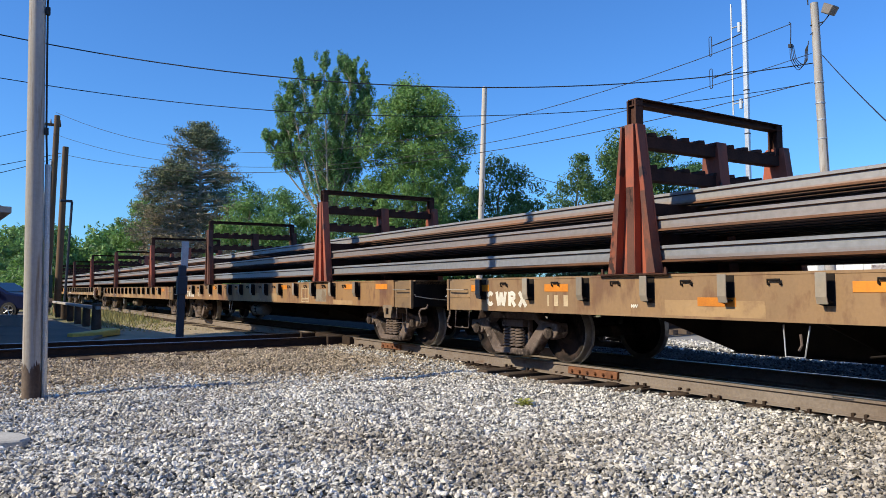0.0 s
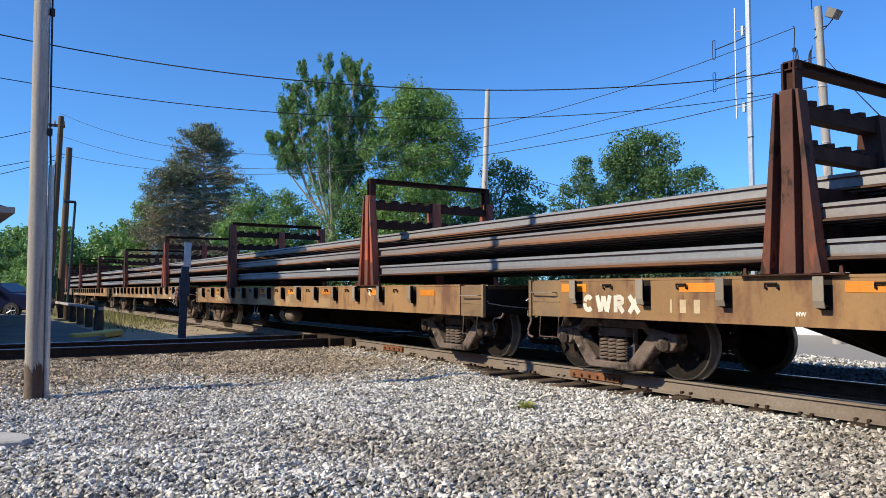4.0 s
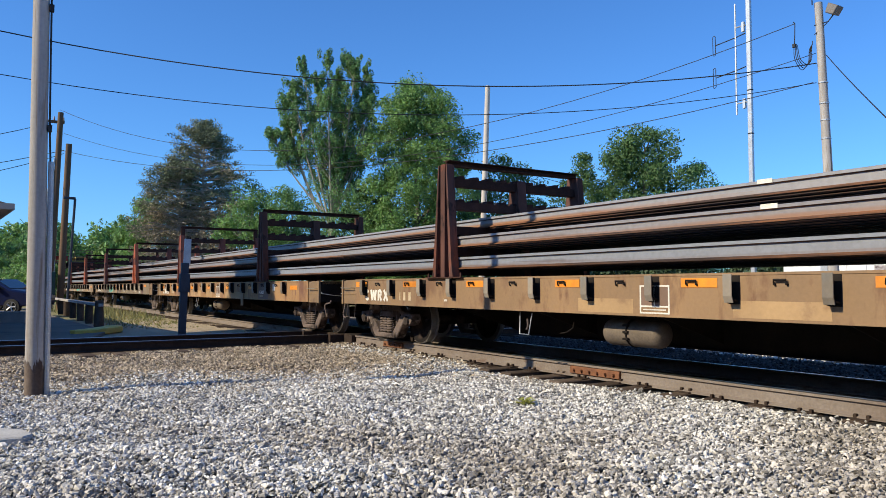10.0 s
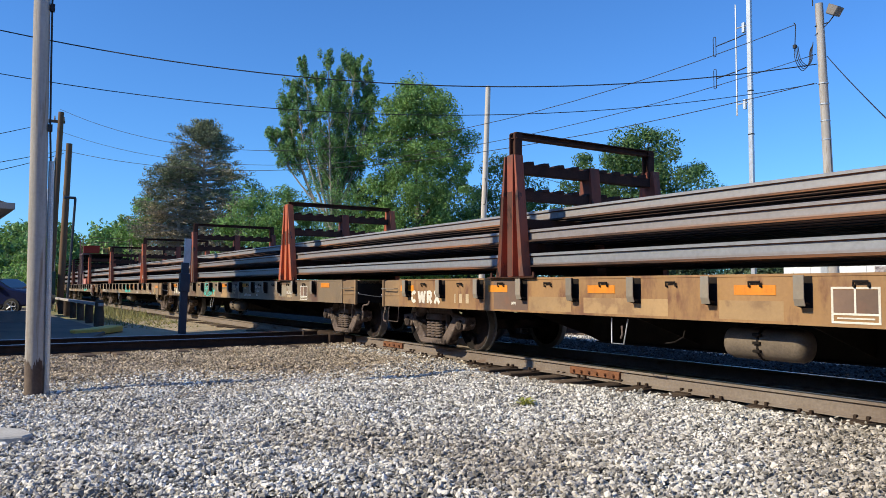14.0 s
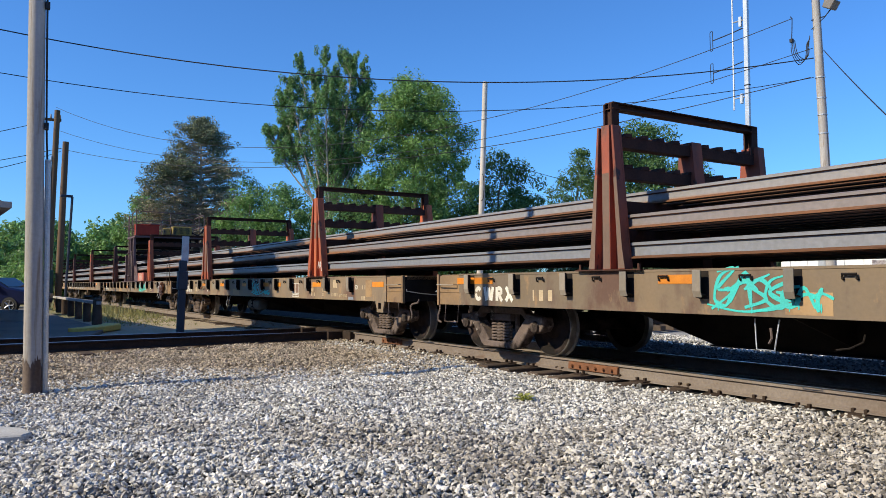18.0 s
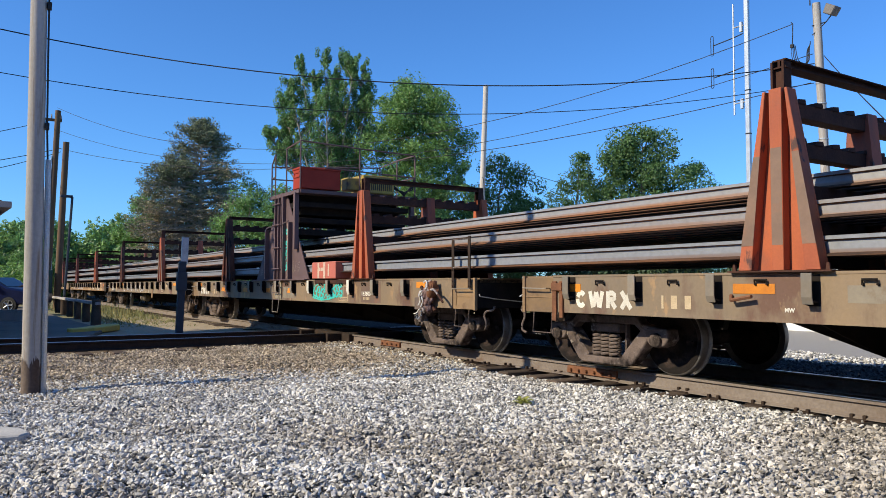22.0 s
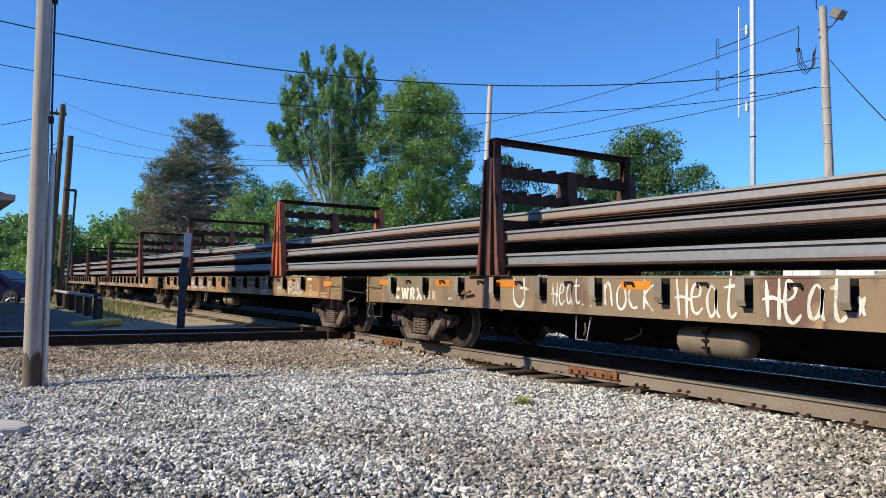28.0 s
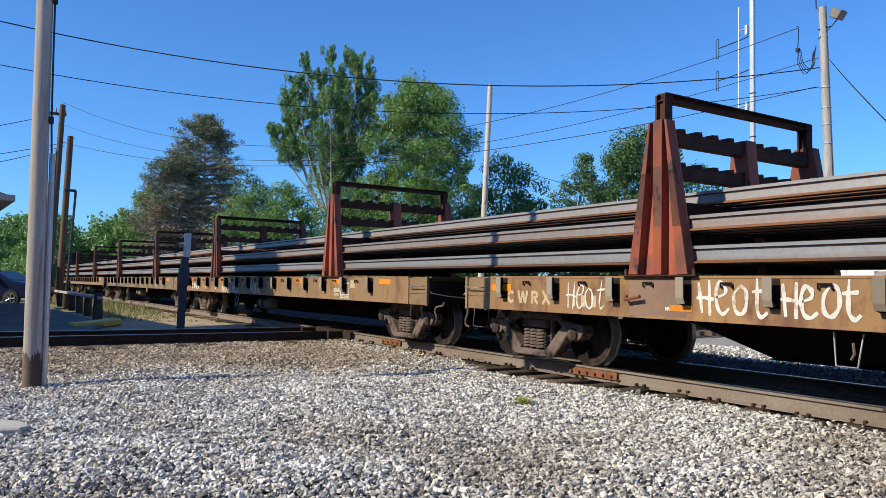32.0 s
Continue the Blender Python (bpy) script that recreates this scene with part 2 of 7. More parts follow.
M_SPRAY = mat("white_spray_paint", (0.74, 0.72, 0.68), (0.62, 0.59, 0.54), 0.6, 0, 3, 60, stain=(0.45, 0.37, 0.27), stain_at=0.60, stain_scale=7, bump=0.02)
M_TEAL = mat("turquoise_spray_paint", (0.04, 0.62, 0.52), (0.06, 0.5, 0.46), 0.55, 0, 3, 60, bump=0.02)
M_TOWER = mat("brown_purple_tower", (0.145, 0.086, 0.084), (0.108, 0.067, 0.067), 0.7, 0, 1.3, 50, stain=(0.17, 0.09, 0.07), stain_at=0.66, stain_scale=2, streak=2, grit=0.5, bump=0.04)
M_BOXRED = mat("red_tool_box", (0.40, 0.055, 0.035), (0.32, 0.045, 0.03), 0.8, 0, 2, 60, stain=(0.26, 0.07, 0.05), stain_at=0.67, grit=0.5, bump=0.04)
M_HIBOX = mat("salmon_red_box", (0.55, 0.15, 0.10), (0.47, 0.13, 0.09), 0.6, 0, 2, 60, stain=(0.36, 0.12, 0.09), stain_at=0.64, grit=0.5, bump=0.04)
M_MACHINE = mat("dirty_yellow_machine", (0.5, 0.34, 0.05), (0.3, 0.21, 0.06), 0.6, 0, 3, 50, stain=(0.07, 0.06, 0.05), stain_at=0.58)
M_CHALKY = mat("worn_cream_paint", (0.66, 0.55, 0.44), (0.55, 0.36, 0.27), 0.8, 0, 3, 60, stain=(0.50, 0.20, 0.14), stain_at=0.60, stain_scale=9, streak=3, bump=0.03)
M_CHALK = mat("faint_chalk", (0.36, 0.29, 0.25), (0.26, 0.19, 0.17), 0.9, 0, 6, 60, bump=0)
M_BLACK = mat("black_rubber", (0.018, 0.018, 0.018), None, 0.7, 0, 4, 50, bump=0.05)
M_LIGHTGREY = mat("pale_grey_rag", (0.50, 0.45, 0.44), (0.16, 0.13, 0.13), 0.9, 0, 14, 40, bump=0.4)
M_RAG = mat("dirty_red_rag", (0.10, 0.05, 0.045), (0.27, 0.19, 0.18), 0.9, 0, 18, 40, bump=0.4)
M_LEAF = mat("maple_leaves", (0.215, 0.365, 0.12), (0.14, 0.275, 0.095), 0.42, 0, 0.5, 6, island=0.5, bump=0, through_light=0.35)
M_LEAF2 = mat("bright_spring_leaves", (0.235, 0.385, 0.105), (0.16, 0.29, 0.082), 0.42, 0, 0.5, 6, island=0.42, bump=0, through_light=0.35)
M_LEAF3 = mat("dark_oak_leaves", (0.132, 0.234, 0.072), (0.084, 0.162, 0.053), 0.5, 0, 0.5, 6, island=0.35, bump=0, through_light=0.35)
M_NEEDLE = mat("spruce_needles", (0.17, 0.205, 0.105), (0.22, 0.23, 0.13), 0.7, 0, 0.4, 6, island=0.45, bump=0)
M_NEEDLE_DRY = mat("dry_spruce_needles", (0.46, 0.37, 0.235), (0.34, 0.285, 0.18), 0.8, 0, 0.4, 6, island=0.45, bump=0)
M_BARK_PALE = mat("pale_bark", (0.42, 0.37, 0.31), (0.3, 0.26, 0.21), 0.9, 0, 4, 30, streak=5, bump=0.4)
M_BARK = mat("grey_bark", (0.2, 0.165, 0.13), (0.13, 0.105, 0.085), 0.9, 0, 4, 30, streak=5, bump=0.5)
M_GRASS = mat("dry_green_grass", (0.24, 0.27, 0.10), (0.36, 0.31, 0.16), 0.8, 0, 0.6, 10, island=0.35, bump=0, through_light=0.35)
M_SIDING = mat("white_metal_siding", (0.78, 0.78, 0.76), (0.72, 0.72, 0.7), 0.5, 0, 1, 60, bump=0.05)
M_ROOF = mat("dark_shingle_roof", (0.075, 0.07, 0.07), (0.05, 0.05, 0.05), 0.9, 0, 2, 50, bump=0.4)
M_BRICK = mat("brown_brick_wall", (0.28, 0.14, 0.09), (0.22, 0.11, 0.075), 0.9, 0, 2, 50)
M_FASCIA = mat("cream_fascia", (0.55, 0.45, 0.36), (0.45, 0.36, 0.3), 0.7, 0, 2, 50)
M_BLUECAR = mat("dark_blue_car_paint", (0.008, 0.014, 0.06), (0.006, 0.012, 0.05), 0.3, 0.1, 2, 50, bump=0)
M_DARKCAR = mat("black_car_paint", (0.012, 0.013, 0.016), None, 0.25, 0.2, 2, 50, bump=0)
M_GLASS = mat("dark_glass", (0.02, 0.025, 0.03), None, 0.06, 0, 2, 50, bump=0)
M_RIM = mat("alloy_rim", (0.55, 0.55, 0.56), None, 0.3, 0.9, 4, 50, bump=0)


def ground_material():
    """Near-black near the eye for the shade between stones, brown gravel towards the crossing, train shade along the
    track, sandy lot and dull grass far off, by plan.
    """
    # The near-black base paints the shade in the gaps between stones.
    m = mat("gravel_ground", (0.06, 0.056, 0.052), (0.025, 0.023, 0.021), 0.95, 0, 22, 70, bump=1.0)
    nt = m.node_tree
    n, ln = nt.nodes, nt.links.new
    p = n["Principled BSDF"]
    src = p.inputs["Base Color"].links[0].from_socket
    tc = n.new("ShaderNodeTexCoord")
    sep = n.new("ShaderNodeSeparateXYZ")
    ln(tc.outputs["Object"], sep.inputs[0])
    wob = n.new("ShaderNodeTexNoise")
    wob.inputs["Scale"].default_value, wob.inputs["Detail"].default_value = 0.8, 6

    def band(sock, lo, hi, wobble):
        a = n.new("ShaderNodeMath")
        a.operation = "MULTIPLY_ADD"
        a.inputs[1].default_value, a.inputs[2].default_value = wobble, -wobble / 2
        ln(wob.outputs["Fac"], a.inputs[0])
        b = n.new("ShaderNodeMath")
        ln(sock, b.inputs[0])
        ln(a.outputs[0], b.inputs[1])
        r = n.new("ShaderNodeMapRange")
        r.inputs["From Min"].default_value, r.inputs["From Max"].default_value = lo, hi
        ln(b.outputs[0], r.inputs["Value"])
        return r.outputs["Result"]

    def over(fac, below, colour):
        x = n.new("ShaderNodeMix")
        x.data_type = "RGBA"
        ln(fac, x.inputs["Factor"])
        ln(below, x.inputs["A"])
        x.inputs["B"].default_value = (*colour, 1)
        return x.outputs["Result"]

    ln(tc.outputs["Object"], wob.inputs["Vector"])
    c = over(band(sep.outputs["X"], -9.2, -11.4, 3.0), src, (0.17, 0.125, 0.08))
    c = over(band(sep.outputs["Y"], 12.75, 13.0, 0.5), c, (0.36, 0.335, 0.30))
    c = over(band(sep.outputs["X"], -16.8, -17.6, 1.0), c, (0.45, 0.36, 0.24))
    c = over(band(sep.outputs["X"], -27, -33, 3.0), c, (0.27, 0.24, 0.12))
    c = over(band(sep.outputs["Y"], 24, 28, 3.0), c, (0.12, 0.15, 0.05))
    c = over(band(sep.outputs["Y"], -2.2, -3.4, 1.5), c, (0.31, 0.29, 0.26))
    c = over(band(sep.outputs["X"], 3.0, 4.5, 1.5), c, (0.31, 0.29, 0.26))
    # Dark bed out to the shadow's edge: the train's shade in the ground colour.
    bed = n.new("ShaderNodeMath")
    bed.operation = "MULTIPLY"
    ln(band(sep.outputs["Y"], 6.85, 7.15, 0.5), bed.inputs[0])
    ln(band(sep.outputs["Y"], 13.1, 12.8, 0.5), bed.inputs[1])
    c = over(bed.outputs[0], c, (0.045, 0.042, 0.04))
    ln(c, p.inputs["Base Color"])
    return m


M_GROUND = ground_material()


def dusty(m, dirt):
    """Brown dust over the ballast in drifts; the x gradient is set to the view's left-right brightness."""
    nt = m.node_tree
    n, ln = nt.nodes, nt.links.new
    p = n["Principled BSDF"]
    src = p.inputs["Base Color"].links[0].from_socket
    tc, sep, tex = n.new("ShaderNodeTexCoord"), n.new("ShaderNodeSeparateXYZ"), n.new("ShaderNodeTexNoise")
    tex.inputs["Scale"].default_value, tex.inputs["Detail"].default_value = 0.55, 7
    ln(tc.outputs["Object"], sep.inputs[0])
    ln(tc.outputs["Object"], tex.inputs["Vector"])
    run = n.new("ShaderNodeMapRange")
    run.inputs["From Min"].default_value, run.inputs["From Max"].default_value = -8.0, -2.0
    run.inputs["To Min"].default_value, run.inputs["To Max"].default_value = -0.08, 0.16
    ln(sep.outputs["X"], run.inputs["Value"])
    add = n.new("ShaderNodeMath")
    ln(run.outputs["Result"], add.inputs[0])
    ln(tex.outputs["Fac"], add.inputs[1])
    fac = n.new("ShaderNodeMapRange")
    fac.inputs["From Min"].default_value, fac.inputs["From Max"].default_value, fac.inputs["To Max"].default_value = 0.46, 0.72, 0.75
    ln(add.outputs[0], fac.inputs["Value"])
    x = n.new("ShaderNodeMix")
    x.data_type, x.blend_type = "RGBA", "MULTIPLY"
    ln(fac.outputs["Result"], x.inputs["Factor"])
    ln(src, x.inputs["A"])
    x.inputs["B"].default_value = (*dirt, 1)
    ln(x.outputs["Result"], p.inputs["Base Color"])


dusty(M_GRAVEL, (0.56, 0.50, 0.43))

# ---- mesh helpers ----


class Shape:
    """Collects faces; mesh() makes one mesh of them."""

    def __init__(self):
        self.v, self.f, self.mi = [], [], []

    def add(self, verts, faces, m=0):
        k = len(self.v)
        self.v += [tuple(p) for p in verts]
        self.f += [tuple(i + k for i in q) for q in faces]
        self.mi += [m] * len(faces)
        return self

    def box(self, x0, x1, y0, y1, z0, z1, m=0):
        v = [(x, y, z) for x in (x0, x1) for y in (y0, y1) for z in (z0, z1)]
        return self.add(v, [(0, 1, 3, 2), (4, 6, 7, 5), (0, 4, 5, 1), (2, 3, 7, 6), (0, 2, 6, 4), (1, 5, 7, 3)], m)

    def prism(self, poly, axis, a, b, m=0):
        """A polygon pushed from a to b along an axis. poly: (y, z) for x, (x, z) for y, (x, y) for z."""
        put = {"x": lambda p, s: (s, p[0], p[1]), "y": lambda p, s: (p[0], s, p[1]), "z": lambda p, s: (p[0], p[1], s)}[axis]
        n = len(poly)
        v = [put(p, a) for p in poly] + [put(p, b) for p in poly]
        f = [tuple(range(n))[::-1], tuple(range(n, 2 * n))] + [(i, (i + 1) % n, (i + 1) % n + n, i + n) for i in range(n)]
        return self.add(v, f, m)

    def cyl(self, p0, p1, r0, r1=None, n=10, m=0, caps=True):
        p0, p1 = Vector(p0), Vector(p1)
        r1 = r0 if r1 is None else r1
        q = (p1 - p0).to_track_quat("Z", "Y").to_matrix()
        ring = [q @ Vector((math.cos(2 * math.pi * i / n), math.sin(2 * math.pi * i / n), 0)) for i in range(n)]
        v = [p0 + r * r0 for r in ring] + [p1 + r * r1 for r in ring]
        f = [(i, (i + 1) % n, (i + 1) % n + n, i + n) for i in range(n)]
        if caps:
            f += [tuple(range(n))[::-1], tuple(range(n, 2 * n))]
        return self.add(v, f, m)

    def tube(self, pts, r, n=6, m=0):
        """One bent pipe; r: a radius, or one for each point."""
        pts = [Vector(p) for p in pts]
        rs = r if isinstance(r, (list, tuple)) else [r] * len(pts)
        up = Vector((0, 0, 1)) if abs((pts[-1] - pts[0]).normalized().z) < 0.9 else Vector((0, 1, 0))
        v, f = [], []
        for i, p in enumerate(pts):
            d = (pts[min(i + 1, len(pts) - 1)] - pts[max(i - 1, 0)])
            d = d.normalized() if d.length > 1e-6 else Vector((0, 0, 1))
            a = d.cross(up)
            a = a.normalized() if a.length > 1e-4 else d.orthogonal().normalized()
            b = d.cross(a)
            v += [p + (a * math.cos(2 * math.pi * k / n) + b * math.sin(2 * math.pi * k / n)) * rs[i] for k in range(n)]
        for i in range(len(pts) - 1):
            f += [(i * n + k, i * n + (k + 1) % n, (i + 1) * n + (k + 1) % n, (i + 1) * n + k) for k in range(n)]
        f += [tuple(range(n))[::-1], tuple(range(len(v) - n, len(v)))]
        return self.add(v, f, m)

    def lathe(self, profile, axis, centre, n=24, m=0):
        """profile: (radius, offset along axis); axis 'y' or 'x' or 'z'."""
        v, f = [], []
        for r, h in profile:
            for i in range(n):
                a = 2 * math.pi * i / n
                c, s = r * math.cos(a), r * math.sin(a)
                p = {"y": (c, h, s), "x": (h, c, s), "z": (c, s, h)}[axis]
                v.append((p[0] + centre[0], p[1] + centre[1], p[2] + centre[2]))
        for j in range(len(profile) - 1):
            for i in range(n):
                f.append((j * n + i, j * n + (i + 1) % n, (j + 1) * n + (i + 1) % n, (j + 1) * n + i))
        return self.add(v, f, m)

    def ribbon(self, pts, width, y, m=0):
        """A flat stroke on a wall that faces -y; pts: (x, z); width: one, or one for each point."""
        v = []
        for i, p in enumerate(pts):
            a, b = pts[max(i - 1, 0)], pts[min(i + 1, len(pts) - 1)]
            d = Vector((b[0] - a[0], b[1] - a[1]))
            d = d.normalized() if d.length > 1e-6 else Vector((1, 0))
            w = (width[i] if isinstance(width, list) else width) / 2
            v += [(p[0] - d.y * w, y, p[1] + d.x * w), (p[0] + d.y * w, y, p[1] - d.x * w)]
        return self.add(v, [(2 * i, 2 * i + 1, 2 * i + 3, 2 * i + 2) for i in range(len(pts) - 1)], m)

    def mesh(self, name, mats, bevel=0.0, smooth=False):
        me = bpy.data.meshes.new(name)
        me.from_pydata(self.v, [], self.f)
        for m in mats if isinstance(mats, (list, tuple)) else [mats]:
            me.materials.append(m)
        me.polygons.foreach_set("material_index", self.mi)
        bm = bmesh.new()
        bm.from_mesh(me)
        bmesh.ops.recalc_face_normals(bm, faces=bm.faces)
        if bevel:
            bmesh.ops.bevel(bm, geom=[e for e in bm.edges if e.is_manifold and e.calc_face_angle(0) > 0.5], offset=bevel, segments=1, affect="EDGES", clamp_overlap=True)
        bm.to_mesh(me)
        bm.free()
        if smooth:
            me.polygons.foreach_set("use_smooth", [True] * len(me.polygons))
            me.set_sharp_from_angle(angle=radians(40))
        return me


def part(name, shape, material, parent=None, label="", bevel=0.0, smooth=False, at=None):
    """One mesh object, under a thing or a part. shape: a Shape or a mesh."""
    me = shape if isinstance(shape, bpy.types.Mesh) else shape.mesh(name, material, bevel, smooth)
    ob = new(name, me)
    ob.parent = parent
    if at:
        ob.location = at
    if label:
        ob["label"] = label
    return ob


def thing(name, label, category, group="", kind="", at=(0, 0, 0), rz=0):
    ob = tagged(new(name), label, category, group, kind)
    ob.empty_display_size = 0.2
    ob.matrix_basis = pose(*at, 0, 0, rz)
    return ob


def big_mesh(name, verts, faces, material):
    me = bpy.data.meshes.new(name)
    me.vertices.add(len(verts))
    me.vertices.foreach_set("co", np.asarray(verts, np.float32).ravel())
    k = faces.shape[1]
    me.loops.add(faces.size)
    me.loops.foreach_set("vertex_index", faces.astype(np.int32).ravel())
    me.polygons.add(len(faces))
    me.polygons.foreach_set("loop_start", np.arange(0, faces.size, k, dtype=np.int32))
    me.update(calc_edges=True)
    me.shade_flat()
    me.materials.append(material)
    return me


def lettering(body, height, material, width=None, bold=0.004):
    """A mesh of words on a wall that faces -y, from (0, 0, 0) to the right and up."""
    cu = bpy.data.curves.new("words", "FONT")
    cu.body, cu.size, cu.extrude, cu.offset = body, height / 0.7, 0.0006, bold
    ob = new("words", cu)
    bpy.context.view_layer.update()
    me = bpy.data.meshes.new_from_object(ob)
    bpy.data.objects.remove(ob)
    xs = [v.co.x for v in me.vertices]
    s = width / (max(xs) - min(xs)) if width else 1.0
    x0 = min(xs)
    for v in me.vertices:
        v.co = ((v.co.x - x0) * s, -v.co.z, v.co.y)
    me.materials.clear()
    me.materials.append(material)
    return me

# ---- ground and track ----
YC = 7.80            # middle of the main track
PITCH = 17.4         # from car to car
Z_FIT = {2: -0.05, 4: -0.01, 7: -0.015}   # how much higher or lower single bodies are set to fit the camera's view
X_FIT = {2: 0.07, 3: 0.06}   # shifts of single cars along the track, set to fit the camera's view


def ground_z(x, y):
    n = noise.noise(Vector((x * 0.45, y * 0.75, 0))) * 0.09 + noise.noise(Vector((x * 1.5, y * 1.5, 3))) * 0.03
    z = -0.225 + n
    if y < 5.5 and x > -13:
        z += 0.03 * min(1, (5.5 - y) / 3)
    if x < -14:
        z = -0.225 + n * max(0.0, 1 + (x + 14) / 2)
    if y > 5.9:
        u = min(1.0, (y - 5.9) / 0.55)
        bare = max(0.0, 1 - abs(x + 8.3) / 1.9) ** 0.5
        z = z * (1 - u) + (-0.205 - 0.06 * bare + 0.35 * n) * u
    if y > 13:
        z -= min(0.17, (y - 13) * 0.06)
    return z


def build_ground():
    xs = [-3000, -600, -150, -60] + [-40 + 0.5 * i for i in range(40)] + [-20 + 0.25 * i for i in range(100)] + [6, 20, 150, 600, 3000]
    ys = [-3000, -600, -150, -40, -10] + [-4 + 0.25 * i for i in range(60)] + [11.5, 12.25, 13, 14, 15, 16, 20, 30, 60, 200, 700, 3000]
    v = np.array([(x, y, ground_z(x, y)) for x in xs for y in ys])
    n = len(ys)
    f = np.array([(i * n + j, (i + 1) * n + j, (i + 1) * n + j + 1, i * n + j + 1) for i in range(len(xs) - 1) for j in range(n - 1)])
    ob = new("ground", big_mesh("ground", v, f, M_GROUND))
    tagged(ob, "gravelled ground turning brown towards the crossing, shade painted into its colour", "ground", kind="structure")


build_ground()


def stones(name, count, keep, size, material, label, seed):
    """Loose broken stones as one sheet of stuff."""
    rng = np.random.default_rng(seed)
    base = np.array([(1.0, 0.45, -0.5), (-0.2, 1.0, -0.5), (-1.05, -0.1, -0.5), (0.1, -1.0, -0.5), (0.75, -0.35, 0.55), (0.35, 0.75, 0.6), (-0.8, 0.4, 0.5), (-0.4, -0.7, 0.65)])
    tri = np.array([(0, 1, 5), (0, 5, 4), (1, 2, 6), (1, 6, 5), (2, 3, 7), (2, 7, 6), (3, 0, 4), (3, 4, 7), (4, 5, 6), (4, 6, 7)])
    pts = keep(rng, count)
    k = len(pts)
    z = np.array([ground_z(x, y) for x, y in pts])
    s = rng.uniform(size[0], size[1], (k, 1)) * rng.uniform(0.6, 1.45, (k, 3)) * np.array([1.05, 1.0, 0.68])
    jit = rng.uniform(0.7, 1.25, (k, len(base), 3))
    a = rng.uniform(0, 2 * np.pi, k)
    tilt = rng.normal(0, 0.7, k)
    v = (base[None] * jit + rng.normal(0, 0.14, (k, len(base), 3))) * s[:, None]
    ct, st = np.cos(tilt)[:, None], np.sin(tilt)[:, None]
    v = np.stack([v[..., 0] * ct - v[..., 2] * st, v[..., 1], v[..., 0] * st + v[..., 2] * ct], -1)
    ca, sa = np.cos(a)[:, None], np.sin(a)[:, None]
    v = np.stack([v[..., 0] * ca - v[..., 1] * sa, v[..., 0] * sa + v[..., 1] * ca, v[..., 2]], -1)
    v += np.stack([pts[:, 0], pts[:, 1], z + s[:, 2] * 0.5 + rng.uniform(-0.018, 0.03, k)], -1)[:, None]
    f = (tri[None] + (np.arange(k) * len(base))[:, None, None]).reshape(-1, 3)
    ob = new(name, big_mesh(name, v.reshape(-1, 3), f, material))
    tagged(ob, label, "gravel", kind="stuff")


def near_field(rng, n):
    p = np.stack([rng.uniform(-12.6, -0.4, n * 3), rng.uniform(0.1, 7.0, n * 3)], -1)
    depth = -0.845 * p[:, 0] + 0.535 * p[:, 1]
    side = 0.535 * p[:, 0] + 0.845 * p[:, 1]
    ok = (depth > 3.9) & (np.abs(side) < depth * 0.63 + 0.3) & (rng.uniform(0, 1, len(p)) < np.clip((p[:, 0] + 11.4 - 0.12 * p[:, 1]) / 2.8, 0, 1))
    ok &= p[:, 1] < 6.62 + 0.14 * np.sin(p[:, 0] * 2.3) + 0.1 * np.sin(p[:, 0] * 7.1)
    return p[ok][:n]


def far_field(rng, n):
    p = np.stack([rng.uniform(-15.0, -7.9, n * 2), rng.uniform(-0.6, 6.9, n * 2)], -1)
    ok = rng.uniform(0, 1, len(p)) < np.clip((-8.3 - p[:, 0] + 0.12 * p[:, 1]) / 2.6, 0, 1)
    return p[ok][:n]


def shoulder(rng, n):
    p = np.stack([rng.uniform(-14.5, -0.5, n), rng.normal(6.55, 0.25, n)], -1)
    return p[(p[:, 1] < 6.72) | (rng.uniform(0, 1, n) < 0.18)]


stones("ballast", 138000, near_field, (0.008, 0.020), M_GRAVEL, "pale grey crushed limestone ballast, loose", 1)
# Coarser stones fill the ground outside the camera's view.
def around(rng, n):
    p = np.stack([rng.uniform(-12.0, 4.2, n * 2), rng.uniform(-3.2, 6.6, n * 2)], -1)
    depth = -0.845 * p[:, 0] + 0.535 * p[:, 1]
    side = 0.535 * p[:, 0] + 0.845 * p[:, 1]
    ok = ~((depth > 3.9) & (np.abs(side) < depth * 0.63 + 0.3))
    return p[ok][:n]


stones("ballast", 42000, around, (0.014, 0.034), M_GRAVEL, "pale grey crushed limestone ballast, coarser, outside the camera's view", 5)
def beyond(rng, n):
    return np.stack([rng.uniform(-16.0, 3.0, n), rng.uniform(12.0, 15.5, n)], -1)


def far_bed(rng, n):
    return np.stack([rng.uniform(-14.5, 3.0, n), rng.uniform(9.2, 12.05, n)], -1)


stones("ballast", 12000, beyond, (0.012, 0.030), M_GRAVEL, "pale loose ballast beyond the track", 6)
stones("dark_ballast", 9000, far_bed, (0.012, 0.028), M_SHADESTONE, "dark ballast beside the far rail, shade put into its colour", 7)
stones("brown_gravel", 32000, far_field, (0.009, 0.022), M_GRAVEL_TAN, "brown dusty gravel beside the crossing", 2)
stones("shoulder_ballast", 3800, shoulder, (0.010, 0.028), M_GRAVEL, "pale stones lying along the rail and tie ends", 3)


def rail_profile(h=0.18, head=0.072, base=0.14):
    a, b = head / 2, base / 2
    right = [(b, -h), (b, -h + 0.012), (0.012, -h + 0.032), (0.009, -0.045), (a, -0.035), (a, -0.008), (a - 0.012, 0)]
    return right + [(-y, z) for y, z in reversed(right)]


